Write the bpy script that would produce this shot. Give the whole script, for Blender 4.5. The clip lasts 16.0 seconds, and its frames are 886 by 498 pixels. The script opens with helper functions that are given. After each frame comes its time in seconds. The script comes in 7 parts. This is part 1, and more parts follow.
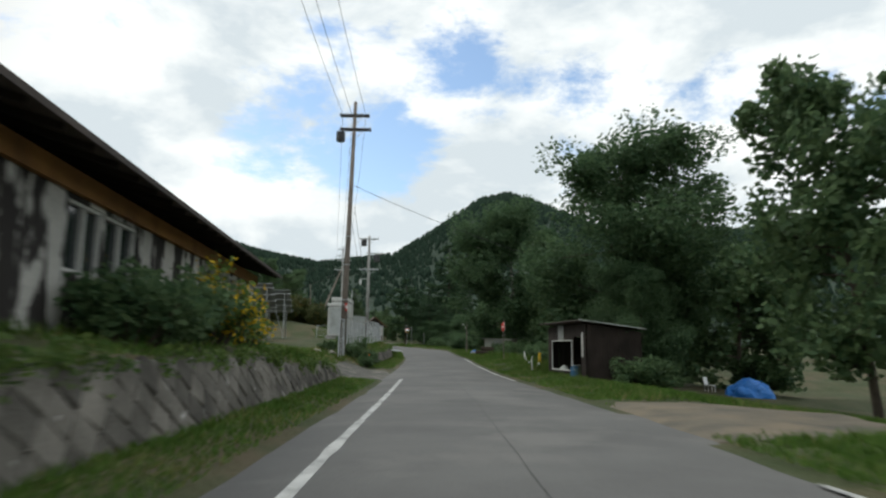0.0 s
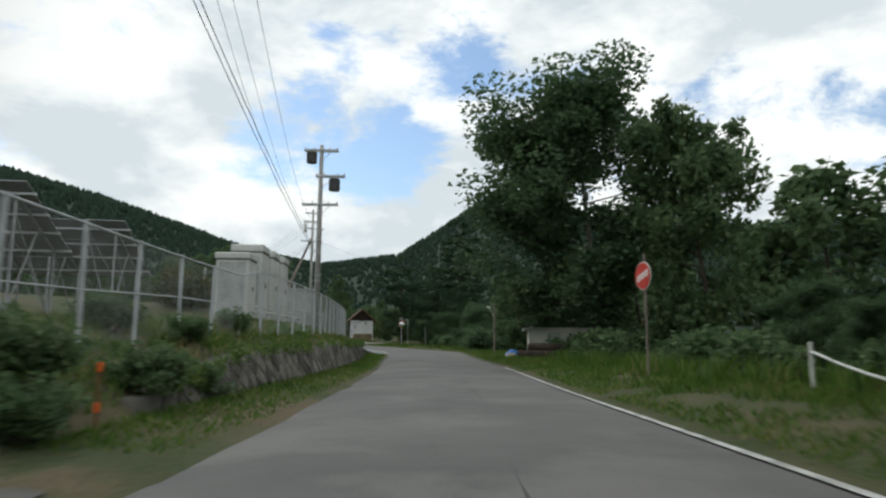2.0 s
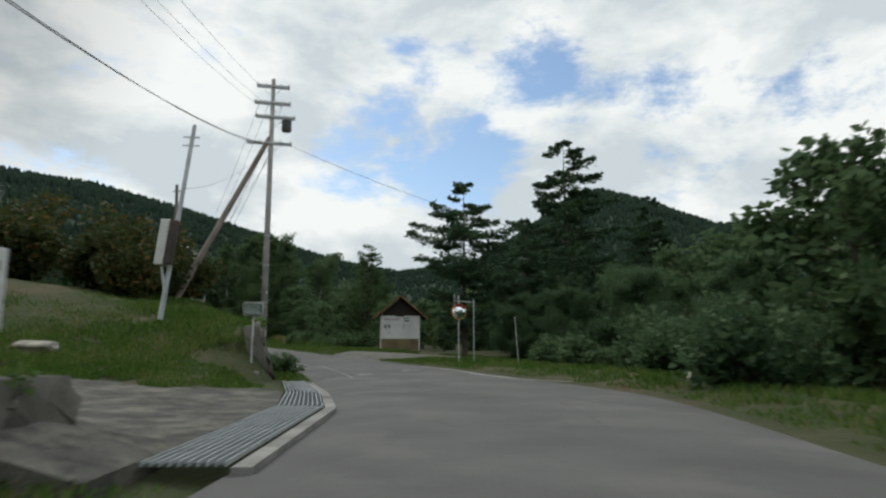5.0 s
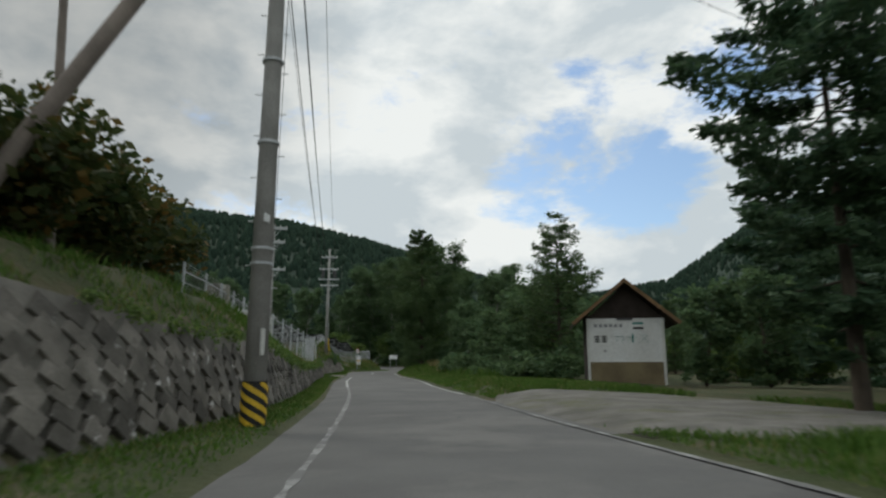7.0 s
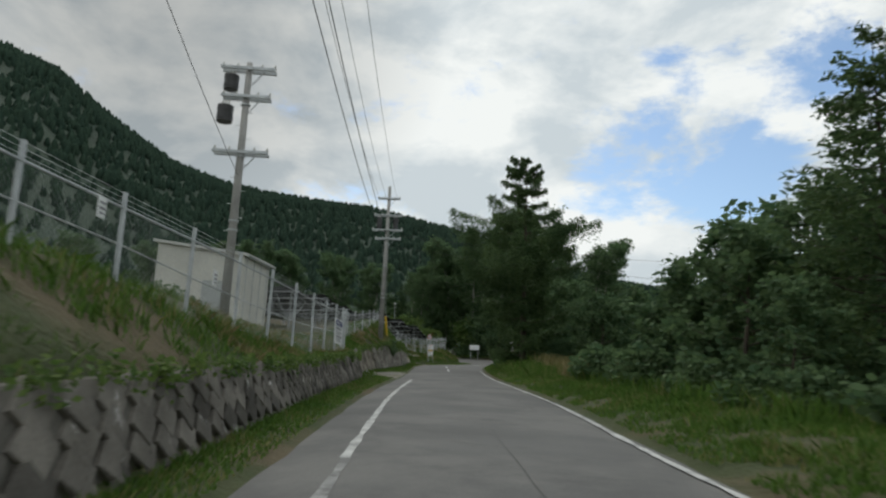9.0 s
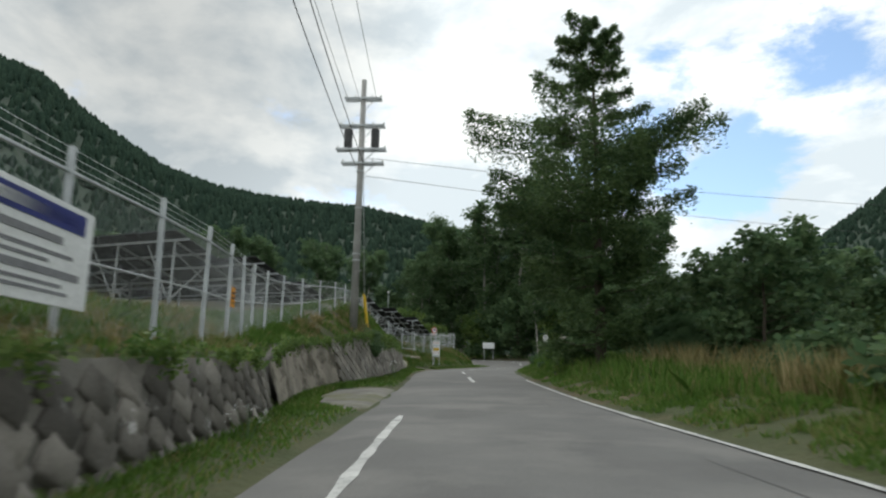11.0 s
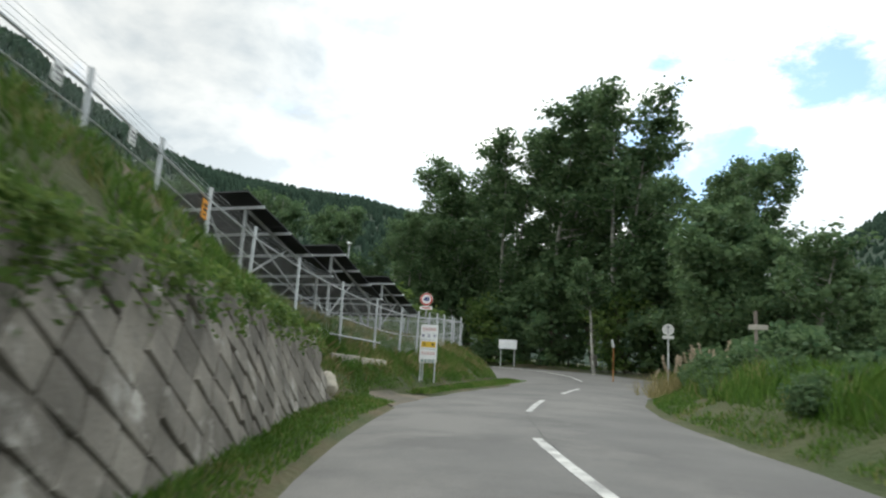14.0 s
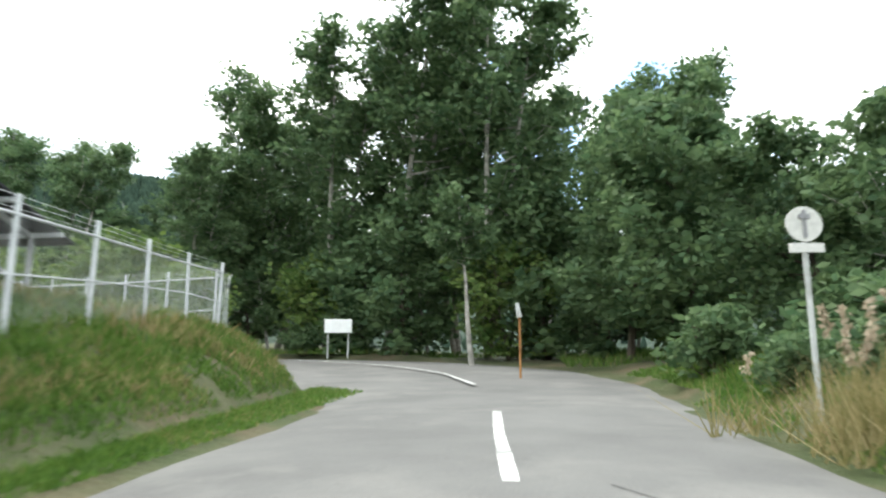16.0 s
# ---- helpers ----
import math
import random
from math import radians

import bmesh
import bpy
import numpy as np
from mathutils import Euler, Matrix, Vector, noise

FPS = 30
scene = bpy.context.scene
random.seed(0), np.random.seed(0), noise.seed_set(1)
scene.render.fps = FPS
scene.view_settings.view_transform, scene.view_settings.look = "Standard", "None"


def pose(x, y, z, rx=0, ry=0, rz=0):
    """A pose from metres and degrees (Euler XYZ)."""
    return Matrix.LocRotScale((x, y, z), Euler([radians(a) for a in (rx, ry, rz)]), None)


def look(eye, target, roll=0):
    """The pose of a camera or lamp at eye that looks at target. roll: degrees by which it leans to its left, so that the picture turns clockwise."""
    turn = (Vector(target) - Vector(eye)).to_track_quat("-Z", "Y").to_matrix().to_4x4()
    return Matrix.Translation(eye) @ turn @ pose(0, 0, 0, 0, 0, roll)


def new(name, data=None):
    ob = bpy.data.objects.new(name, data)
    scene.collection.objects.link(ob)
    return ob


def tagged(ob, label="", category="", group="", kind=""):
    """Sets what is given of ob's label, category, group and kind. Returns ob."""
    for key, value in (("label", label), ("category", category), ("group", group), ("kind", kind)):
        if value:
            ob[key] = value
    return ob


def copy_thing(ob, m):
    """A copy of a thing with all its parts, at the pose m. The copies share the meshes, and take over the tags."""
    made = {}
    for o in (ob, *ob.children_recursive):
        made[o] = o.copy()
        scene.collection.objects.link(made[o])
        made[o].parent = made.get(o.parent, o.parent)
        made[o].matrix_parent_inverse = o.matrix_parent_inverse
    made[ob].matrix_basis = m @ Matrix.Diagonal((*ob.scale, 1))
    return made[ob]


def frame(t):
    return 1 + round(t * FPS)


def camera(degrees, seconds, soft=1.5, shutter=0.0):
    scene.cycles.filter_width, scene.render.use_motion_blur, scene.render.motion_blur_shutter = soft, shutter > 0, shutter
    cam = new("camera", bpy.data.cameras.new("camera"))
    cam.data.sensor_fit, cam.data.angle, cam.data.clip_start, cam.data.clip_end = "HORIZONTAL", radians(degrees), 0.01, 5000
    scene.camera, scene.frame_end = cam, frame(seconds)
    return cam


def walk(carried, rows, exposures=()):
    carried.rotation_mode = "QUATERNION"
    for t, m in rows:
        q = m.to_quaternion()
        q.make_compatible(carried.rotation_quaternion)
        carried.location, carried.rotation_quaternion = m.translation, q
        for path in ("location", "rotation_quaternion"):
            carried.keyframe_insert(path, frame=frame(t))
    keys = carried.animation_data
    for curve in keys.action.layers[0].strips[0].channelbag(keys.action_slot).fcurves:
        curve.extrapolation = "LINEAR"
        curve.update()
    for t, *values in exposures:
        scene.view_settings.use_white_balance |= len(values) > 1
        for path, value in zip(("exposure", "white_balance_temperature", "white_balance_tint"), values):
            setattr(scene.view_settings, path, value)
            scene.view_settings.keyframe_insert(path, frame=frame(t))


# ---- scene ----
cam = camera(66.9, 16.0, soft=2.3, shutter=0.25)
EXPOSURES = [(t, stops, 6450, 5) for t, stops in ((0, 0.15), (3, 0.05), (6, -0.15), (8, -0.2), (10.5, 0.2), (12, 0.5), (13.5, 0.65), (14.5, 1.1), (15.2, 1.5), (16, 1.85))]
PATH = [
    (0, (-9.25, -84.927, 0.296), (-8.948, -82.972, 0.59), 0.7),
    (0.5, (-7.683, -75.666, 0.194), (-7.389, -73.71, 0.488), 0.9),
    (1, (-6.56, -67.708, 0.128), (-6.268, -65.75, 0.415), 0.4),
    (1.5, (-5.444, -59.064, 0.066), (-5.145, -57.108, 0.358), 0.7),
    (2, (-4.378, -50.95, 0.047), (-4.092, -48.994, 0.35), 0.3),
    (2.5, (-2.93, -42.391, 0.275), (-2.671, -40.433, 0.586), 0.7),
    (3, (-1.79, -34.319, 0.306), (-1.547, -32.361, 0.636), 0.3),
    (3.2, (-1.321, -31.081, 0.316), (-1.089, -29.122, 0.647), 0.7),
    (5.3, (0.946, 0.659, 0.933), (0.923, 2.632, 1.26), 0.3),
    (5.5, (0.83, 3.536, 0.988), (0.75, 5.509, 1.307), 0.8),
    (6, (0.158, 10.91, 1.135), (-0.056, 12.867, 1.491), 1.2),
    (6.5, (-0.891, 17.695, 1.256), (-1.218, 19.63, 1.642), -1.4),
    (7, (-2.123, 24.709, 1.607), (-2.603, 26.608, 2.013), 0.1),
    (7.5, (-4.114, 31.609, 1.667), (-4.699, 33.484, 2.041), 0.7),
    (8, (-6.603, 38.162, 1.891), (-7.266, 40.011, 2.268), 0.4),
    (8.2, (-7.489, 40.559, 2.271), (-8.181, 42.398, 2.644), 2.4),
    (10.3, (-16.366, 61.475, 2.965), (-17.082, 63.305, 3.34), 2.4),
    (10.5, (-17.142, 63.485, 3.062), (-17.851, 65.317, 3.438), 2.2),
    (11, (-19.105, 68.758, 3.214), (-19.807, 70.591, 3.594), 0.9),
    (11.5, (-21.08, 73.72, 3.317), (-21.777, 75.555, 3.7), 1.9),
    (12, (-23.242, 79.167, 3.59), (-23.95, 80.996, 3.982), 1.9),
    (12.5, (-25.223, 84.152, 3.764), (-25.935, 85.98, 4.153), 2.0),
    (13, (-27.222, 89.425, 3.972), (-27.941, 91.25, 4.361), 1.2),
    (13.5, (-29.272, 94.184, 4.18), (-29.988, 96.011, 4.566), 3.6),
    (14, (-31.101, 99.132, 4.485), (-31.788, 100.972, 4.863), 3.4),
    (14.5, (-32.753, 103.903, 4.651), (-33.36, 105.773, 5.018), 2.6),
    (15, (-34.132, 108.912, 4.821), (-34.626, 110.816, 5.181), 1.7),
    (15.5, (-35.059, 113.613, 4.906), (-35.41, 115.547, 5.278), -0.2),
    (16, (-35.499, 119.053, 5.068), (-35.73, 121.006, 5.432), 0.1),
]
walk(cam, [(t, look(e, g, r)) for t, e, g, r in PATH], EXPOSURES)

# ---------------------------------------------------------------- world, sun
SUN_EL, SUN_ROT = radians(50), radians(-60)
world = bpy.data.worlds.new("sky")
scene.world = world
world.use_nodes = True
wn, wl = world.node_tree.nodes, world.node_tree.links
wn.clear()


def wnode(kind, **kw):
    n = wn.new(kind)
    for k, v in kw.items():
        n.inputs[k].default_value = v
    return n


def wmath(op, a, b, clamp=False):
    n = wn.new("ShaderNodeMath")
    n.operation, n.use_clamp = op, clamp
    for k, v in enumerate((a, b)):
        if isinstance(v, (int, float)):
            n.inputs[k].default_value = v
        else:
            wl.new(v, n.inputs[k])
    return n.outputs[0]


sky = wn.new("ShaderNodeTexSky")
sky.sky_type, sky.sun_disc = "NISHITA", False
sky.sun_elevation, sky.sun_rotation = SUN_EL, SUN_ROT
geo = wn.new("ShaderNodeTexCoord")
stretch = wn.new("ShaderNodeMapping")
stretch.inputs["Scale"].default_value = (1.0, 1.0, 1.9)
wl.new(geo.outputs["Generated"], stretch.inputs["Vector"])
big = wnode("ShaderNodeTexNoise", Scale=3.9, Detail=10.0, Roughness=0.64, Distortion=0.15)
wl.new(stretch.outputs[0], big.inputs["Vector"])
soft = wnode("ShaderNodeTexNoise", Scale=4.6, Detail=9.0, Roughness=0.58, Distortion=0.2)
wl.new(stretch.outputs[0], soft.inputs["Vector"])


def opening(direction, wide, deep):
    """A soft gap in the cloud cover round one direction."""
    d = wn.new("ShaderNodeVectorMath")
    d.operation = "DOT_PRODUCT"
    wl.new(geo.outputs["Generated"], d.inputs[0])
    d.inputs[1].default_value = Vector(direction).normalized()
    r = wnode("ShaderNodeMapRange", **{"From Min": math.cos(radians(wide)), "From Max": 1.0, "To Min": 0.0, "To Max": deep})
    wl.new(d.outputs["Value"], r.inputs["Value"])
    return r.outputs[0]


def toward(yaw, el):
    y, e = radians(yaw), radians(el)
    return (-math.sin(y) * math.cos(e), math.cos(y) * math.cos(e), math.sin(e))


gaps = wmath("ADD", opening(toward(-7.4, 22.8), 7.5, 0.085), opening(toward(-3.0, 15.2), 6.5, 0.15))
gaps = wmath("ADD", gaps, opening(toward(-24, 17), 8, 0.13))
gaps = wmath("ADD", gaps, opening(toward(6, 18.8), 6, 0.14))
gaps = wmath("ADD", gaps, opening(toward(3.6, 23.2), 4.5, 0.09))
gaps = wmath("ADD", gaps, opening(toward(-9.5, 25.5), 5, 0.06))
ragged_gap = wmath("SUBTRACT", wmath("MULTIPLY", soft.outputs["Fac"], 4.0), 1.1)
cover = wmath("SUBTRACT", big.outputs["Fac"], wmath("MULTIPLY", gaps, wmath("MAXIMUM", ragged_gap, 0.0)))
mask = wnode("ShaderNodeMapRange", **{"From Min": 0.285, "From Max": 0.435})
mask.interpolation_type = "SMOOTHSTEP"
wl.new(cover, mask.inputs["Value"])
shade = wn.new("ShaderNodeValToRGB")
shade.color_ramp.elements[0].position, shade.color_ramp.elements[0].color = 0.40, (1.0, 1.0, 1.0, 1)
shade.color_ramp.elements[1].position, shade.color_ramp.elements[1].color = 0.60, (0.66, 0.71, 0.76, 1)
# billows: each cloud is lighter on its upper side than below
lower = wn.new("ShaderNodeVectorMath")
lower.operation = "ADD"
wl.new(stretch.outputs[0], lower.inputs[0])
lower.inputs[1].default_value = (0.0, 0.0, 0.075)
under = wnode("ShaderNodeTexNoise", Scale=3.9, Detail=5.0, Roughness=0.5, Distortion=0.15)
wl.new(lower.outputs[0], under.inputs["Vector"])
billow = wmath("MULTIPLY", wmath("SUBTRACT", under.outputs["Fac"], 0.5), 0.75)
wl.new(wmath("ADD", soft.outputs["Fac"], billow), shade.inputs["Fac"])
blue = wn.new("ShaderNodeVectorMath")
blue.operation = "SCALE"
blue.inputs["Scale"].default_value = 0.175
wl.new(sky.outputs[0], blue.inputs[0])
blend = wn.new("ShaderNodeMix")
blend.data_type = "RGBA"
wl.new(mask.outputs[0], blend.inputs["Factor"])
wl.new(blue.outputs[0], blend.inputs["A"])
wl.new(shade.outputs[0], blend.inputs["B"])
# a heavier grey cloud bank stands over the slope to the north-west
heavy = wmath("SUBTRACT", 1.0, opening(toward(48, 27), 24, 0.48))
dim = wn.new("ShaderNodeVectorMath")
dim.operation = "SCALE"
wl.new(blend.outputs["Result"], dim.inputs[0])
wl.new(heavy, dim.inputs["Scale"])
back = wnode("ShaderNodeBackground", Strength=1.0)
wl.new(dim.outputs[0], back.inputs["Color"])
wout = wn.new("ShaderNodeOutputWorld")
wl.new(back.outputs[0], wout.inputs["Surface"])

sun_data = bpy.data.lights.new("sun", "SUN")
sun_data.energy, sun_data.angle, sun_data.color = 0.9, radians(14), (1.0, 0.95, 0.87)
sun = new("sun", sun_data)
sun.matrix_world = look((0, 0, 80), Vector((0, 0, 80)) - Vector((math.sin(SUN_ROT) * math.cos(SUN_EL), math.cos(SUN_ROT) * math.cos(SUN_EL), math.sin(SUN_EL))))

# ---------------------------------------------------------------- materials
MATS = {}


def material(name, a, b=None, rough=0.85, scale=3.0, fine=40.0, bump=0.25, metal=0.0, speck=0.0, dist=0.02, c=None, cscale=0.5, cut=(0.5, 0.62), random_amount=0.0, spec=0.3, island=0.0, lo=0.35, hi=0.65, run=None):
    """A two-scale procedural surface: a and b are mixed by a broad noise, darkened and lit by a fine one; c is a third, stain colour."""
    if name in MATS:
        return MATS[name]
    m = bpy.data.materials.new(name)
    m.use_nodes = True
    n, l = m.node_tree.nodes, m.node_tree.links
    p = n["Principled BSDF"]
    p.inputs["Roughness"].default_value, p.inputs["Metallic"].default_value = rough, metal
    p.inputs["Specular IOR Level"].default_value = spec
    co = n.new("ShaderNodeTexCoord")
    n1 = n.new("ShaderNodeTexNoise")
    n1.inputs["Scale"].default_value, n1.inputs["Detail"].default_value = scale, 6
    n2 = n.new("ShaderNodeTexNoise")
    n2.inputs["Scale"].default_value, n2.inputs["Detail"].default_value = fine, 4
    geo_n = n.new("ShaderNodeNewGeometry")
    for q in (n1, n2):
        l.new(geo_n.outputs["Position"], q.inputs["Vector"])
    r1 = n.new("ShaderNodeMapRange")
    r1.inputs["From Min"].default_value, r1.inputs["From Max"].default_value = lo, hi
    l.new(n1.outputs["Fac"], r1.inputs["Value"])
    mix = n.new("ShaderNodeMix")
    mix.data_type = "RGBA"
    mix.inputs["A"].default_value = (*a, 1)
    mix.inputs["B"].default_value = (*(b or tuple(v * 0.7 for v in a)), 1)
    l.new(r1.outputs[0], mix.inputs["Factor"])
    out = mix.outputs["Result"]
    if c:
        n3 = n.new("ShaderNodeTexNoise")
        n3.inputs["Scale"].default_value, n3.inputs["Detail"].default_value, n3.inputs["Roughness"].default_value = cscale, 8, 0.65
        if run:
            mp = n.new("ShaderNodeMapping")
            mp.inputs["Scale"].default_value = run
            l.new(geo_n.outputs["Position"], mp.inputs["Vector"])
            l.new(mp.outputs[0], n3.inputs["Vector"])
        else:
            l.new(geo_n.outputs["Position"], n3.inputs["Vector"])
        r3 = n.new("ShaderNodeMapRange")
        r3.inputs["From Min"].default_value, r3.inputs["From Max"].default_value = cut
        l.new(n3.outputs["Fac"], r3.inputs["Value"])
        mx = n.new("ShaderNodeMix")
        mx.data_type = "RGBA"
        l.new(r3.outputs[0], mx.inputs["Factor"])
        l.new(out, mx.inputs["A"])
        mx.inputs["B"].default_value = (*c, 1)
        out = mx.outputs["Result"]
    var = n.new("ShaderNodeMapRange")
    var.inputs["To Min"].default_value, var.inputs["To Max"].default_value = 0.72, 1.28
    l.new(n2.outputs["Fac"], var.inputs["Value"])
    value = var.outputs[0]
    if random_amount or island:
        if island:
            src = geo_n.outputs["Random Per Island"]
        else:
            oi = n.new("ShaderNodeObjectInfo")
            src = oi.outputs["Random"]
        amt = random_amount or island
        rr = n.new("ShaderNodeMapRange")
        rr.inputs["To Min"].default_value, rr.inputs["To Max"].default_value = 1 - amt, 1 + amt
        l.new(src, rr.inputs["Value"])
        mm = n.new("ShaderNodeMath")
        mm.operation = "MULTIPLY"
        l.new(value, mm.inputs[0])
        l.new(rr.outputs[0], mm.inputs[1])
        value = mm.outputs[0]
    sc = n.new("ShaderNodeVectorMath")
    sc.operation = "SCALE"
    l.new(out, sc.inputs[0])
    l.new(value, sc.inputs["Scale"])
    l.new(sc.outputs[0], p.inputs["Base Color"])
    if bump:
        bp = n.new("ShaderNodeBump")
        bp.inputs["Strength"].default_value, bp.inputs["Distance"].default_value = bump, dist
        l.new(n2.outputs["Fac"], bp.inputs["Height"])
        l.new(bp.outputs[0], p.inputs["Normal"])
    MATS[name] = m
    return m


def leaf_material(name, a, b, through_light=0.35, spec=0.2, c=None):
    """Leaves: colour varies leaf by leaf and clump by clump; some light passes through."""
    if name in MATS:
        return MATS[name]
    m = bpy.data.materials.new(name)
    m.use_nodes = True
    n, l = m.node_tree.nodes, m.node_tree.links
    p = n["Principled BSDF"]
    p.inputs["Roughness"].default_value, p.inputs["Specular IOR Level"].default_value = 0.6, spec
    g = n.new("ShaderNodeNewGeometry")
    nz = n.new("ShaderNodeTexNoise")
    nz.inputs["Scale"].default_value, nz.inputs["Detail"].default_value = 0.55, 3
    l.new(g.outputs["Position"], nz.inputs["Vector"])
    add = n.new("ShaderNodeMath")
    add.operation = "MULTIPLY_ADD"
    l.new(g.outputs["Random Per Island"], add.inputs[0])
    add.inputs[1].default_value = 0.7
    l.new(nz.outputs["Fac"], add.inputs[2])
    rng = n.new("ShaderNodeMapRange")
    rng.inputs["From Min"].default_value, rng.inputs["From Max"].default_value = 0.4, 1.15
    l.new(add.outputs[0], rng.inputs["Value"])
    ramp = n.new("ShaderNodeValToRGB")
    ramp.color_ramp.elements[0].color, ramp.color_ramp.elements[1].color = (*a, 1), (*b, 1)
    if c:
        e = ramp.color_ramp.elements.new(0.9)
        e.color = (*b, 1)
        ramp.color_ramp.elements[2].color = (*c, 1)
    l.new(rng.outputs[0], ramp.inputs["Fac"])
    l.new(ramp.outputs[0], p.inputs["Base Color"])
    tr = n.new("ShaderNodeBsdfTranslucent")
    l.new(ramp.outputs[0], tr.inputs["Color"])
    mixs = n.new("ShaderNodeMixShader")
    mixs.inputs[0].default_value = through_light
    l.new(p.outputs[0], mixs.inputs[1])
    l.new(tr.outputs[0], mixs.inputs[2])
    l.new(mixs.outputs[0], n["Material Output"].inputs["Surface"])
    MATS[name] = m
    return m


ASPHALT = material("asphalt", (0.14, 0.138, 0.133), (0.11, 0.108, 0.105), 0.84, 0.5, 42, 0.5, c=(0.162, 0.158, 0.15), cscale=0.35, dist=0.006, spec=0.25)
CRACK = material("crack_filler", (0.085, 0.084, 0.08), (0.055, 0.055, 0.053), 0.7, 4, 60)
PAINT = material("road_paint", (0.56, 0.56, 0.54), (0.36, 0.36, 0.35), 0.7, 2.5, 30, 0.15, c=(0.24, 0.24, 0.235), cscale=2.2)
FAINT_PAINT = material("worn_road_paint", (0.34, 0.34, 0.33), (0.22, 0.22, 0.215), 0.75, 2.5, 30, 0.15, c=(0.16, 0.158, 0.155), cscale=1.6, cut=(0.44, 0.52))
CONCRETE = material("concrete", (0.36, 0.35, 0.33), (0.24, 0.235, 0.22), 0.9, 0.8, 25, 0.4, c=(0.15, 0.15, 0.135), cscale=0.6)
APRON = material("broken_concrete", (0.115, 0.111, 0.1), (0.062, 0.06, 0.054), 0.92, 2.6, 22, 0.8, c=(0.19, 0.178, 0.15), cscale=1.1, cut=(0.48, 0.62), dist=0.03)
PALE_CONCRETE = material("pale_concrete", (0.5, 0.46, 0.38), (0.33, 0.31, 0.27), 0.9, 0.9, 20, 0.4, c=(0.17, 0.165, 0.14), cscale=0.7)
POLE_CONCRETE = material("pole_concrete", (0.38, 0.37, 0.35), (0.27, 0.265, 0.25), 0.85, 1.2, 30, 0.25)
BROWN_POLE = material("weathered_pole", (0.26, 0.22, 0.19), (0.17, 0.145, 0.125), 0.9, 1.2, 30, 0.3)
SOIL = material("soil_and_turf", (0.045, 0.06, 0.022), (0.072, 0.076, 0.036), 0.95, 0.6, 9, 0.9, c=(0.105, 0.085, 0.05), cscale=0.22, dist=0.08)
GRAVEL = material("gravel", (0.22, 0.21, 0.19), (0.13, 0.125, 0.11), 0.95, 1.2, 32, 0.9, c=(0.14, 0.14, 0.09), cscale=0.5, dist=0.04)
HILL = material("wooded_hill", (0.025, 0.044, 0.03), (0.035, 0.056, 0.036), 0.95, 0.02, 0.25, 1.0, dist=2.5)
STONE = material("wall_stone", (0.175, 0.162, 0.142), (0.095, 0.088, 0.076), 0.92, 1.6, 22, 0.6, c=(0.4, 0.39, 0.37), cscale=2.6, cut=(0.62, 0.68), random_amount=0.45, dist=0.02)
STONE_BACK = material("wall_stone_joined", (0.175, 0.162, 0.142), (0.095, 0.088, 0.076), 0.92, 1.6, 22, 0.6, c=(0.4, 0.39, 0.37), cscale=2.6, cut=(0.62, 0.68), island=0.45, dist=0.02)
PALE_STONE = material("pale_wall_stone", (0.235, 0.216, 0.186), (0.14, 0.129, 0.11), 0.92, 1.4, 22, 0.6, c=(0.4, 0.385, 0.35), cscale=1.8, cut=(0.56, 0.68), random_amount=0.28, dist=0.02)
PALE_STONE_BACK = material("pale_wall_stone_joined", (0.235, 0.216, 0.186), (0.14, 0.129, 0.11), 0.92, 1.4, 22, 0.6, c=(0.4, 0.385, 0.35), cscale=1.8, cut=(0.56, 0.68), island=0.28, dist=0.02)
JOINT = material("wall_joint", (0.14, 0.132, 0.115), (0.09, 0.086, 0.074), 0.95, 1.5, 25, 0.5)
ZINC = material("galvanised_steel", (0.55, 0.57, 0.58), (0.42, 0.44, 0.45), 0.5, 3, 40, 0.05, metal=0.35)
DARK_STEEL = material("dark_steel", (0.09, 0.09, 0.09), (0.06, 0.06, 0.06), 0.55, 4, 40, 0.05, metal=0.4)
GREY_PAINT = material("grey_paint", (0.46, 0.48, 0.47), (0.4, 0.42, 0.41), 0.55, 0.8, 15, 0.05, c=(0.33, 0.34, 0.32), cscale=1.1)
LIGHT_PAINT = material("light_grey_paint", (0.6, 0.6, 0.57), (0.52, 0.52, 0.49), 0.6, 0.8, 15, 0.05)
CREAM_WALL = material("cream_siding", (0.62, 0.61, 0.55), (0.53, 0.52, 0.47), 0.75, 0.5, 18, 0.1)
WHITE = material("white_enamel", (0.78, 0.79, 0.78), (0.7, 0.71, 0.7), 0.5, 1.5, 20, 0.03)
RED = material("red_enamel", (0.55, 0.05, 0.035), (0.45, 0.05, 0.04), 0.5, 2, 20, 0.03)
ORANGE = material("orange_enamel", (0.75, 0.32, 0.03), (0.68, 0.28, 0.03), 0.55, 2, 20, 0.03)
YELLOW = material("yellow_enamel", (0.75, 0.5, 0.04), (0.62, 0.4, 0.04), 0.55, 2, 20, 0.03)
NAVY = material("navy_print", (0.03, 0.04, 0.2), (0.03, 0.04, 0.16), 0.6, 2, 20, 0.02)
BLACK = material("black_rubber", (0.02, 0.02, 0.02), (0.028, 0.028, 0.028), 0.7, 3, 30, 0.1)
GREY_PRINT = material("grey_print", (0.25, 0.25, 0.26), (0.2, 0.2, 0.21), 0.7, 2, 20, 0.02)
TEAL_PRINT = material("green_print", (0.05, 0.22, 0.2), (0.06, 0.2, 0.17), 0.7, 2, 20, 0.02)
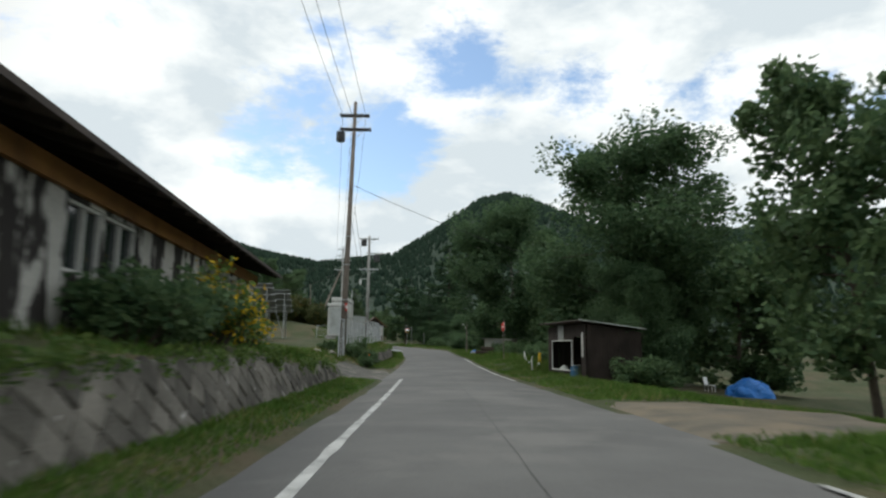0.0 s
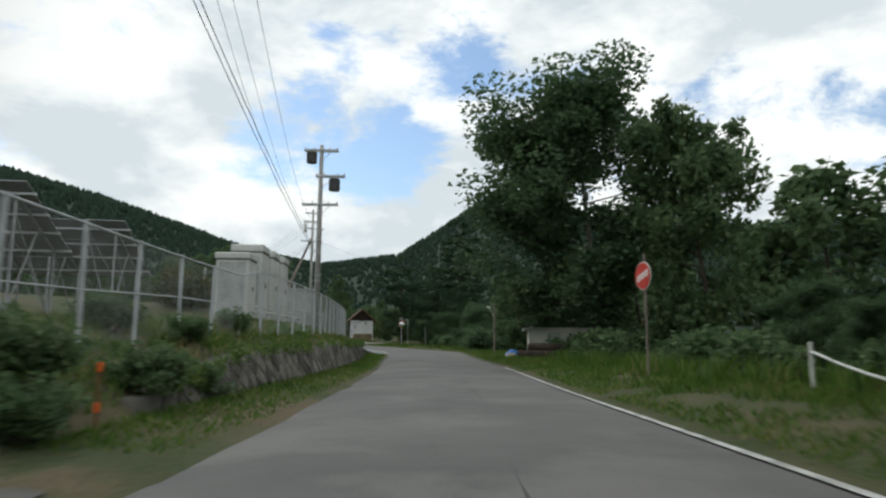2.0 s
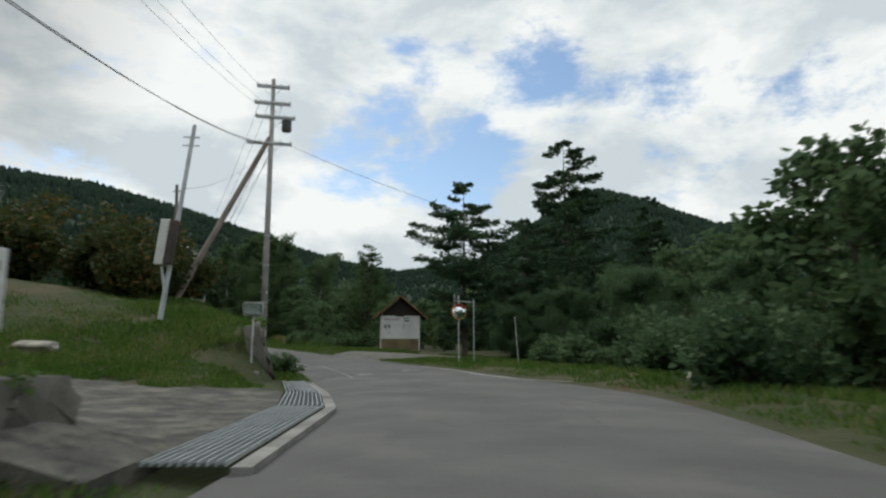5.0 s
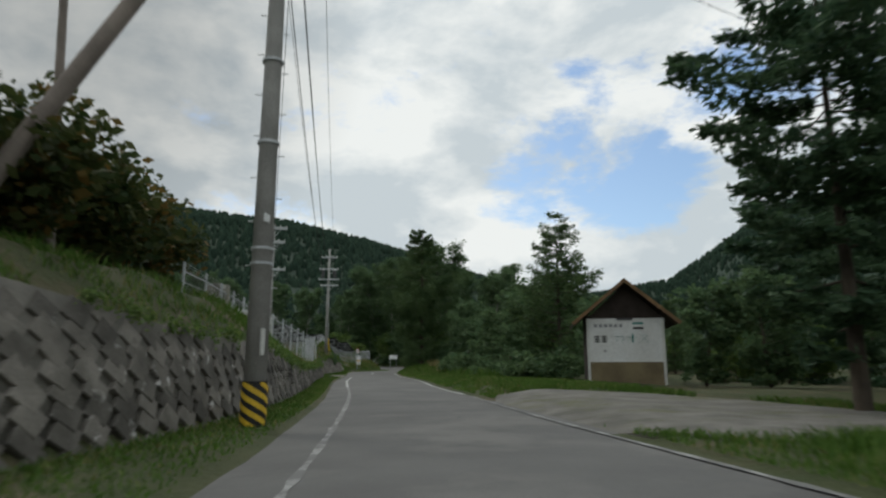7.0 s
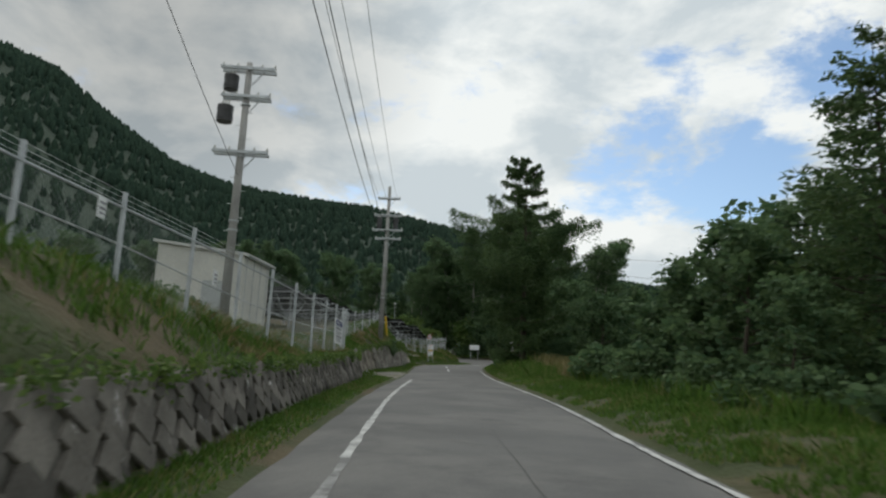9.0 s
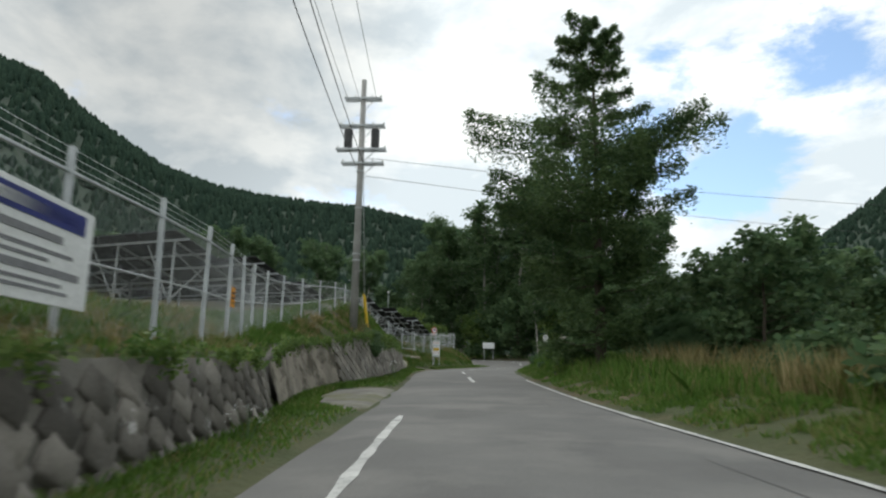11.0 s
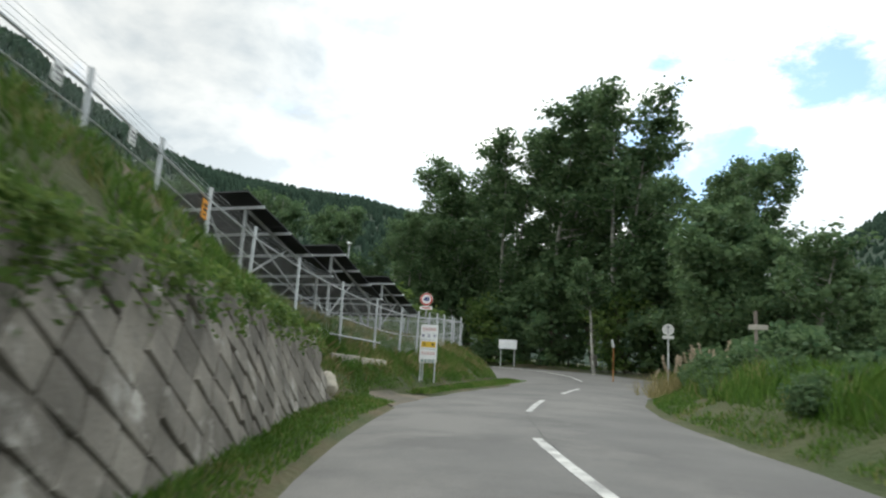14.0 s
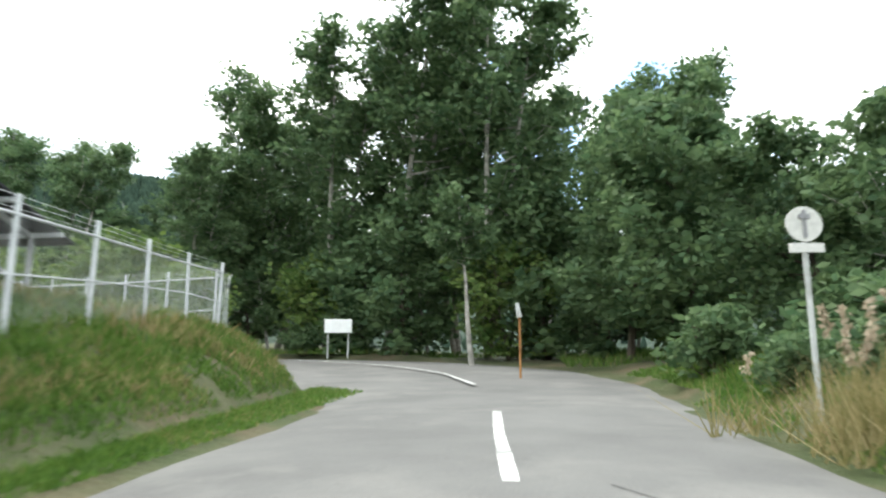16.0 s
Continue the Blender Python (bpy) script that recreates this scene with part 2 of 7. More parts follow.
FASCIA = material("bare_orange_wood", (0.32, 0.155, 0.05), (0.2, 0.1, 0.038), 0.8, 1.5, 30, 0.3)
DARK_WOOD = material("dark_weathered_wood", (0.04, 0.03, 0.025), (0.022, 0.017, 0.014), 0.9, 1.5, 30, 0.5)
WOOD = material("brown_wood", (0.2, 0.12, 0.06), (0.12, 0.075, 0.04), 0.85, 1.5, 30, 0.4)
ROOF = material("rusty_roof_sheet", (0.09, 0.07, 0.06), (0.055, 0.045, 0.04), 0.75, 1.1, 20, 0.3)
BARK = material("bark", (0.1, 0.08, 0.06), (0.055, 0.045, 0.036), 0.95, 2, 25, 0.8)
BIRCH = material("pale_bark", (0.42, 0.4, 0.36), (0.2, 0.19, 0.17), 0.9, 3, 25, 0.4)
PANEL = material("solar_panel_back", (0.03, 0.03, 0.034), (0.02, 0.02, 0.024), 0.5, 1.5, 20, 0.05)
TARP = material("blue_tarpaulin", (0.03, 0.2, 0.62), (0.03, 0.16, 0.5), 0.45, 3, 12, 0.5, dist=0.05)
WIRE = material("black_cable", (0.03, 0.03, 0.03), (0.04, 0.04, 0.04), 0.6, 2, 20, 0.0)
PEELING = material("peeling_plaster", (0.58, 0.57, 0.53), (0.42, 0.41, 0.38), 0.9, 0.8, 22, 0.5, c=(0.03, 0.027, 0.025), cscale=1.5, cut=(0.47, 0.51), run=(1.0, 1.0, 0.32))
# Leaf colours are raised to stand in for glare that lifts dark tones.
LEAF_DARK = leaf_material("leaf_dark", (0.05, 0.1, 0.05), (0.114, 0.18, 0.084), 0.45)
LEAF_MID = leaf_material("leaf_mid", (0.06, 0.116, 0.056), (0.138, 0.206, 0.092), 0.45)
LEAF_LIGHT = leaf_material("leaf_light", (0.058, 0.12, 0.03), (0.16, 0.225, 0.062), 0.45)
LEAF_AUTUMN = leaf_material("leaf_autumn", (0.03, 0.056, 0.018), (0.085, 0.095, 0.03), 0.4, c=(0.16, 0.105, 0.03))
NEEDLE = leaf_material("needle", (0.034, 0.072, 0.042), (0.078, 0.13, 0.062), 0.4)
NEEDLE_LIGHT = leaf_material("larch_needle", (0.045, 0.088, 0.038), (0.11, 0.165, 0.062), 0.42)
GRASS = leaf_material("grass_blade", (0.05, 0.116, 0.018), (0.125, 0.215, 0.04), 0.35, c=(0.22, 0.22, 0.085))
DRY_GRASS = leaf_material("dry_grass_blade", (0.12, 0.13, 0.04), (0.30, 0.25, 0.12), 0.35, c=(0.42, 0.34, 0.19))
PAMPAS = leaf_material("pampas_plume", (0.30, 0.24, 0.17), (0.46, 0.39, 0.29), 0.3)
BLOSSOM = leaf_material("yellow_blossom", (0.5, 0.30, 0.01), (0.72, 0.5, 0.03), 0.3)

glass = bpy.data.materials.new("window_glass")
glass.use_nodes = True
gp = glass.node_tree.nodes["Principled BSDF"]
gp.inputs["Base Color"].default_value, gp.inputs["Roughness"].default_value = (0.02, 0.025, 0.03, 1), 0.06
mirror_mat = bpy.data.materials.new("mirror")
mirror_mat.use_nodes = True
gp = mirror_mat.node_tree.nodes["Principled BSDF"]
gp.inputs["Base Color"].default_value, gp.inputs["Metallic"].default_value, gp.inputs["Roughness"].default_value = (0.85, 0.87, 0.88, 1), 1.0, 0.05


# ---------------------------------------------------------------- mesh helpers
def part(name, bm, mat, parent=None, label=""):
    me = bpy.data.meshes.new(name)
    bm.to_mesh(me)
    bm.free()
    me.materials.append(mat)
    ob = new(name, me)
    ob.parent = parent
    if label:
        ob["label"] = label
    return ob


def shell(name, verts, faces, mat, parent=None, smooth=False):
    """An object from numpy arrays of corners and faces of one size."""
    verts, faces = np.asarray(verts, np.float32), np.asarray(faces, np.int32)
    me = bpy.data.meshes.new(name)
    k = faces.shape[1]
    me.vertices.add(len(verts))
    me.vertices.foreach_set("co", verts.ravel())
    me.loops.add(faces.size)
    me.loops.foreach_set("vertex_index", faces.ravel())
    me.polygons.add(len(faces))
    me.polygons.foreach_set("loop_start", np.arange(0, faces.size, k, dtype=np.int32))
    me.polygons.foreach_set("loop_total", np.full(len(faces), k, np.int32))
    if smooth:
        me.polygons.foreach_set("use_smooth", np.ones(len(faces), bool))
    me.update(calc_edges=True)
    me.materials.append(mat)
    ob = new(name, me)
    ob.parent = parent
    return ob


def empty(name, label, category, group="", at=(0, 0, 0), turn=0.0, kind=""):
    ob = new(name)
    ob.empty_display_size = 0.2
    ob.matrix_basis = pose(*at, 0, 0, turn)
    return tagged(ob, label, category, group, kind)


def box(bm, centre, size, turn=None, bevel=0.0):
    m = Matrix.Translation(centre) @ (turn.to_4x4() if turn else Matrix()) @ Matrix.Diagonal((*size, 1))
    r = bmesh.ops.create_cube(bm, size=1, matrix=m)
    if bevel:
        es = list({e for v in r["verts"] for e in v.link_edges})
        bmesh.ops.bevel(bm, geom=es, offset=bevel, segments=1, affect="EDGES")
    return bm


def rod(bm, a, b, r0, r1=None, n=8, cap=True):
    a, b = Vector(a), Vector(b)
    d = b - a
    m = Matrix.Translation((a + b) / 2) @ d.to_track_quat("Z", "Y").to_matrix().to_4x4()
    bmesh.ops.create_cone(bm, cap_ends=cap, segments=n, radius1=r0, radius2=r0 if r1 is None else r1, depth=d.length, matrix=m)
    return bm


def beam(bm, a, b, w, h=None):
    a, b = Vector(a), Vector(b)
    d = b - a
    m = Matrix.Translation((a + b) / 2) @ d.to_track_quat("Z", "Y").to_matrix().to_4x4() @ Matrix.Diagonal((w, h or w, d.length, 1))
    bmesh.ops.create_cube(bm, size=1, matrix=m)
    return bm


def B():
    return bmesh.new()


def smooth_line(points):
    """A smoothed piecewise-linear function through (at, value) pairs."""
    p = np.array(points, float)

    def f(v):
        v = np.asarray(v, float)
        return sum(np.interp(v + k, p[:, 0], p[:, 1]) for k in (-3, -1.5, 0, 1.5, 3)) / 5
    return f


# ---------------------------------------------------------------- the lie of the land
road_z = smooth_line([(-300, -3), (-115, -0.9), (-85, -0.87), (-68, -1.0), (-50, -1.02), (-34, -0.85), (-20, -0.6), (0, -0.25), (18, 0.2), (25, 0.4), (40, 1.0), (60, 1.75), (70, 2.1), (84, 2.6), (95, 3.1), (104, 3.45), (114, 3.8), (125, 4.15), (134, 4.42), (140, 4.72), (146, 5.05), (152, 5.42), (160, 5.95), (300, 10)])
left_x = smooth_line([(-300, -42), (-115, -14.9), (-95, -12.4), (-78, -10.3), (-62, -8.1), (-50, -6.5), (-36, -4.7), (-28, -3.6), (-20, -2.7), (-10, -2.0), (-2, -1.2), (4, -0.8), (9.5, -0.75), (12, -1.25), (17.6, -2.6), (25, -4.3), (33, -6.9), (40.5, -9.6), (48, -12.45), (58, -16.6), (68.6, -21.0), (78, -24.5), (87, -27.7), (95.5, -30.9), (101.5, -33.3), (108, -35.9), (115, -38), (122, -39), (131, -39.4), (136, -39.6), (400, -39.6)])
right_x = smooth_line([(-300, -36), (-115, -8.8), (-95, -6.5), (-79, -4.45), (-70, -2.9), (-62, -2.0), (-50, -0.6), (-36, 1.2), (-28, 2.3), (-20, 3.3), (-10, 4.2), (0, 5.4), (10, 6.5), (13.5, 6.6), (15.5, 6.2), (18, 5.0), (22, 4.2), (26, 2.8), (34, -0.7), (40, -3.4), (48, -6.4), (58, -10.6), (68.6, -14.2), (78.5, -18.2), (87, -21.8), (96, -25.2), (103, -27.5), (109.5, -29.55), (116, -31.5), (123, -32.4), (131, -32.2), (141, -31.7), (400, -31.7)])
bank_x = smooth_line([(-300, -44), (-115, -16), (-78, -11.6), (-62, -9.7), (-57, -9), (-35, -6.3), (-28, -5), (-20, -3.9), (-8, -3), (4, -2.7), (14, -3.2), (17, -3.45), (22, -5.0), (26, -6.4)])
slope_x = smooth_line([(14, -7.9), (24, -8.2), (29, -8.5), (33.5, -8.9), (40, -10.3), (52, -15), (68, -21.9), (77, -25.4), (80.5, -26.9), (83, -28.8), (90.5, -31.6), (94, -31.9), (97.2, -32.8), (103.5, -34.9), (108, -36.8), (112, -38.6), (116, -39.0), (120, -39.3), (126, -39.9), (135, -41), (400, -41)])


def wall_x(y):
    """The foot of the retaining walls; it steps back behind the short wall at the driveway."""
    return np.where(np.asarray(y, float) < 22.3, bank_x(y), slope_x(y))


WALL_H = [(-300, 0), (-92, 0), (-91.9, 1.12), (-68, 1.1), (-66, 0.85), (-57, 0.74), (-56.9, 0.25), (-52, 0.1), (-43, 0.2), (-40, 0.4), (-36, 0.9), (-25, 1.05), (-8, 0.95), (3.9, 0.9), (4, 0.05), (16.9, 0.05), (17.1, 1.75), (22, 2.0), (22.4, 2.4), (30, 2.5), (36, 1.85), (42, 1.8), (46, 1.4), (52, 1.1), (66, 1.1), (75, 1.2), (81, 1.1), (84, 1.5), (90, 1.6), (94, 1.9), (98, 2.0), (106, 2.0), (109, 1.85), (112.5, 1.5), (112.6, 0.15), (116, 0.15), (118.5, 0.4), (136, 0.4), (139, 0.1), (400, 0.1)]
BANK_H = smooth_line([(-300, 0.6), (-92, 1.4), (-60, 1.4), (-54, 1.0), (-46, 0.9), (-36, 1.5), (-25, 1.7), (0, 1.5), (3, 0.5), (6, 0.15), (14.5, 0.12), (17, 1.0), (20, 2.2), (30, 3.2), (40, 3.1), (46, 3.1), (52, 2.7), (60, 2.2), (68, 1.7), (76, 1.8), (84, 2.1), (88, 2.35), (93, 2.8), (97, 3.7), (105, 3.7), (110, 3.3), (112.5, 2.7), (114, 2.2), (117, 2.05), (120, 1.8), (126, 1.7), (131, 1.9), (137, 1.7), (142, 0.3), (400, 0)])
FIELD_H = smooth_line([(-300, 1), (-92, 1.6), (-46, 1.5), (0, 1.7), (5, 0.8), (12, 0.7), (20, 3.8), (40, 4.6), (60, 3.4), (76, 2.6), (100, 4.0), (112, 3.6), (117, 3.4), (121, 3.1), (127, 2.9), (136, 2.5), (142, 0.7), (150, 0.3), (400, 0.3)])


def wall_h(y):
    p = np.array(WALL_H)
    return np.interp(y, p[:, 0], p[:, 1])


def left_height(y, d):
    """Height over the road of the ground d metres left of the foot of the wall."""
    hw, hb, hf = wall_h(y), BANK_H(y), FIELD_H(y)
    hw = np.minimum(hw, hb + 0.2)
    back = 0.3 + 0.3 * hw
    return np.where(d < back, 0.06 + (hw - 0.06) * np.clip((d - 0.15) / (back - 0.15), 0, 1),
                    np.where(d < 2.5, hw + (hb - hw) * np.clip((d - back) / (2.5 - back), 0, 1),
                             np.where(d < 12, hb + (hf - hb) * (d - 2.5) / 9.5, hf + (d - 12) * 0.05)))


RIGHT_BANK = smooth_line([(-300, 0.2), (-60, 0.0), (-50, 0.05), (-42, 0.35), (-15, 0.15), (0, 0), (14, 0.1), (24, 0.25), (30, 0.1), (44, 0.1), (52, 0.3), (80, 0.25), (100, 0.6), (115, 0.95), (128, 0.9), (140, 0.3), (400, 0.3)])


def right_height(y, d):
    hb = RIGHT_BANK(y)
    return np.where(d < 2.5, 0.03 + hb * np.clip(d / 2.5, 0, 1), hb - (np.minimum(d, 20) - 2.5) * np.interp(y, (-80, -36, -22), (0.11, 0.11, 0.035)) - np.clip(d - 20, 0, 400) * 0.02)


def ground_z(x, y):
    """Height of the ground anywhere."""
    z, wx, lx, rx = road_z(y), wall_x(y), left_x(y), right_x(y)
    return float(z + np.where(x < wx, left_height(y, wx - x), np.where(x > rx, right_height(y, x - rx), 0.03)))


BEND = [(-39.5, 133, -32.2, 133), (-41.3, 137, -32.0, 141), (-45.0, 140.5, -33.6, 149), (-51.5, 144, -39, 156), (-59, 148, -48.5, 161), (-71, 155, -64, 168), (-102, 169, -97, 182)]
BEND_LINE = [(lx + 0.4, ly - 1.4) for lx, ly, rx, ry in BEND] + [(rx + 0.8, ry + 0.8) for lx, ly, rx, ry in BEND[::-1]]
PAD_LINES = {
    "ramp": [(-7.2, -56), (-8.9, -55.2), (-9.6, -50), (-8.8, -45.5), (-7.6, -44.5), (-6.5, -45.5), (-6.3, -50)],
    "apron": [(-1.85, 2.0), (-9.5, 1.0), (-14, 6), (-12, 10.5), (-8.2, 11.9), (-6.6, 12.5), (-5.2, 12.3), (-4.3, 12.9), (-3.4, 13.6), (-2.45, 12.5), (-1.85, 9)],
    "drain": [(-0.8, 2.6), (-1.9, 2.6), (-1.9, 9), (-2.5, 12.5), (-3.65, 17.2), (-2.6, 17.2), (-1.35, 12.5), (-0.8, 9)],
    "layby": [(-5.4, 44.0), (-6.0, 46.3), (-6.1, 48.2), (-5.0, 49.2), (-1.5, 49.2), (1.8, 47), (4.0, 42), (2.8, 36.5), (0.2, 35.2), (-2.2, 37.4)],
    "mouth": [(-25.9, 81.9), (-27.3, 82.4), (-29.1, 85.5), (-30.3, 88.6), (-30.2, 90.0), (-29.0, 90.3)],
    "stub": [(-37.6, 114.5), (-38.8, 114.9), (-39.4, 116.2), (-39.4, 118.4), (-38.6, 119.4)],
    "entrance": [(-3.9, -75.5), (-2.4, -76.5), (0.3, -75.3), (1.6, -71.5), (0.2, -68.4), (-2.6, -68.2)],
}


def in_outline(poly, x, y):
    """Whether each place lies inside an outline."""
    inside = np.zeros(np.shape(x), bool)
    p = np.array(poly, float)
    for (a, b), (c, d) in zip(p, np.roll(p, -1, 0)):
        inside ^= ((b > y) != (d > y)) & (x < (c - a) * (y - b) / (d - b + 1e-12) + a)
    return inside


ROWS = np.concatenate([np.arange(-300, -120, 20), np.arange(-120, 180, 1.0), np.arange(180, 420, 20), [500, 700, 1000, 1500]])
LEFT_D = [900, 500, 250, 120, 60, 30, 18, 12, 8, 5, 3.5, 2.5, 1.8, 1.2, 0.7, 0.3, 0.05]
RIGHT_D = [0.0, 0.5, 1.0, 1.7, 2.5, 4, 6, 9, 13, 20, 35, 70, 150, 300, 600, 900]
cols = []
for d in LEFT_D:
    wob = np.array([noise.noise((d * 0.7, y * 0.35, 1.3)) for y in ROWS]) * min(0.12 + d * 0.02, 0.5) * (d > 0.5)
    cols.append(np.stack([wall_x(ROWS) - d, ROWS, road_z(ROWS) + left_height(ROWS, np.full(len(ROWS), d)) + wob], -1))
cols.append(np.stack([(wall_x(ROWS) + left_x(ROWS)) / 2, ROWS, road_z(ROWS) + 0.05], -1))
cols.append(np.stack([left_x(ROWS) + 0.02, ROWS, road_z(ROWS) - 0.06], -1))
cols.append(np.stack([(left_x(ROWS) + right_x(ROWS)) / 2, ROWS, road_z(ROWS) - 0.12], -1))
for d in RIGHT_D:
    wob = np.array([noise.noise((d * 0.7, y * 0.35, 7.3)) for y in ROWS]) * min(0.1 + d * 0.02, 0.5) * (d > 0.6)
    cols.append(np.stack([right_x(ROWS) + d, ROWS, road_z(ROWS) + right_height(ROWS, np.full(len(ROWS), d)) + wob - 0.07 * (d == 0)], -1))
grid = np.stack(cols, 0)
for line_ in PAD_LINES.values():
    grid[:, :, 2] -= 0.16 * in_outline(line_, grid[:, :, 0], grid[:, :, 1])
bend_under = in_outline(BEND_LINE, grid[:, :, 0], grid[:, :, 1])
grid[:, :, 2] = np.where(bend_under, np.minimum(grid[:, :, 2], road_z(grid[:, :, 1]) - 0.14), grid[:, :, 2])
nc, nr = grid.shape[:2]
idx = np.arange(nc * nr).reshape(nc, nr)
quads = np.stack([idx[:-1, :-1], idx[1:, :-1], idx[1:, 1:], idx[:-1, 1:]], -1).reshape(-1, 4)
ground = tagged(shell("ground", grid.reshape(-1, 3), quads, SOIL, smooth=True), "grassy roadside ground with bare earth patches", "ground", kind="structure")

# ---------------------------------------------------------------- the road
st = [(left_x(y), y, right_x(y), y) for y in np.arange(-300, 132, 1.5)]
bp_ = np.array(BEND)
tt = np.linspace(0, len(BEND) - 1, 60)
curve = np.stack([np.interp(tt, range(len(BEND)), bp_[:, k]) for k in range(4)], -1)
for _ in range(3):
    curve[1:-1] = (curve[:-2] + 2 * curve[1:-1] + curve[2:]) / 4
st = np.array(st + [tuple(c) for c in curve], float)
ACROSS = np.linspace(0, 1, 9)
rp = []
for lx, ly, rx, ry in st:
    jl, jr = noise.noise((lx, ly * 0.8, 0)) * 0.16, noise.noise((rx, ry * 0.8, 5)) * 0.16
    for u in ACROSS:
        x, y = lx + (rx - lx) * u, ly + (ry - ly) * u
        if u == 0:
            x -= 0.12 + jl
        if u == 1:
            x += 0.12 + jr
        rp.append((x, y, float(road_z(y)) - 0.02 + 0.04 * (1 - (2 * u - 1) ** 2) - (0.05 if u in (0, 1) else 0)))
n_s = len(st)
ri = np.arange(n_s * 9).reshape(n_s, 9)
rq = np.stack([ri[:-1, :-1], ri[:-1, 1:], ri[1:, 1:], ri[1:, :-1]], -1).reshape(-1, 4)
road = tagged(shell("road", rp, rq, ASPHALT, smooth=True), "worn grey asphalt road with cracks and patches", "road", kind="structure")


def surface(x, y):
    lx, rx = left_x(y), right_x(y)
    u = min(max((x - lx) / (rx - lx), 0), 1)
    return float(road_z(y)) - 0.02 + 0.04 * (1 - (2 * u - 1) ** 2)


def stripe(name, pts, width, mat, label="", lift=0.006, parent=road, ragged=0.0):
    """A strip lying on the road along a line of (x, y)."""
    pts = np.array(pts, float)
    seg = np.hypot(*np.diff(pts, axis=0).T)
    s = np.concatenate([[0], np.cumsum(seg)])
    k = max(int(s[-1] / 0.5), 1) + 1
    ss = np.linspace(0, s[-1], k)
    p = np.stack([np.interp(ss, s, pts[:, 0]), np.interp(ss, s, pts[:, 1])], -1)
    d = np.gradient(p, axis=0)
    d /= np.linalg.norm(d, axis=1, keepdims=True)
    side = np.stack([-d[:, 1], d[:, 0]], -1)
    v = []
    for q, e in zip(p, side):
        w = width / 2 * (1 + ragged * noise.noise((q[0] * 2, q[1] * 2, 3)))
        for sg in (-1, 1):
            a = q + sg * e * w
            v.append((a[0], a[1], surface(*a) + lift))
    f = [(2 * i, 2 * i + 2, 2 * i + 3, 2 * i + 1) for i in range(k - 1)]
    ob = shell(name, v, f, mat, parent)
    if label:
        ob["label"] = label
    return ob


def along(f, y0, y1, off=0.0, step=3.0):
    return [(float(f(y)) + off, y) for y in np.arange(y0, y1 + 0.01, step)]
# road markings
stripe("edge_line", along(left_x, -110, -54, 0.8), 0.14, PAINT, ragged=0.5)
stripe("edge_line", along(right_x, -80.5, -79, -0.3, 0.5), 0.12, PAINT, ragged=0.6)
stripe("edge_line", along(right_x, -57, -21, -0.35), 0.13, PAINT, ragged=0.4)
stripe("edge_line", along(left_x, 20, 30, 1.5, 1.0), 0.12, FAINT_PAINT, ragged=0.9)
stripe("edge_line", along(left_x, 30, 57, 0.98), 0.12, FAINT_PAINT, ragged=0.9)
stripe("edge_line", along(left_x, 57, 81, 0.95), 0.13, PAINT, ragged=0.9)
stripe("edge_line", [(5.6, 17.5), (3.9, 19.6), (3.0, 22.0), (2.3, 25.6), (0.6, 29.6)], 0.15, PAINT, ragged=0.4)
stripe("edge_line", along(right_x, 30, 50, -0.45), 0.12, FAINT_PAINT, ragged=0.9)
stripe("edge_line", along(right_x, 50, 98, -0.45), 0.13, PAINT, ragged=0.9)
for a, b in (((-1.75, 21.7), (-1.15, 22.5)), ((-0.1, 24.9), (0.6, 25.9)), ((1.5, 27.6), (2.6, 27.2))):
    stripe("stop_line", [a, b], 0.16, PAINT, ragged=0.9)
for a, b in (((-27.6, 94.6), (-29.6, 99.9)), ((-31.5, 104.9), (-33.3, 109.6)), ((-34.6, 114.8), (-35.3, 119.8)), ((-35.62, 125.0), (-36.0, 131.8))):
    stripe("centre_dash", [a, ((a[0] + b[0]) / 2 - 0.03, (a[1] + b[1]) / 2), b], 0.16, PAINT, ragged=0.2)
bend_line = [(-36.9, 138.7), (-38.6, 145.0), (-41.2, 149.7), (-44.6, 153.2), (-48, 155.6), (-56, 159)]
v_, f_ = [], []
bl = np.array(bend_line)
for _ in range(2):
    bl = np.stack([np.interp(np.linspace(0, len(bl) - 1, 2 * len(bl)), range(len(bl)), bl[:, k]) for k in (0, 1)], -1)
for i, q in enumerate(bl):
    d = bl[min(i + 1, len(bl) - 1)] - bl[max(i - 1, 0)]
    d /= np.hypot(*d)
    for sg in (-1, 1):
        x, y = q[0] - sg * d[1] * 0.08, q[1] + sg * d[0] * 0.08
        v_.append((x, y, float(road_z(y)) + 0.1))
    if i:
        f_.append((2 * i - 2, 2 * i, 2 * i + 1, 2 * i - 1))
shell("centre_line", v_, f_, PAINT, road)
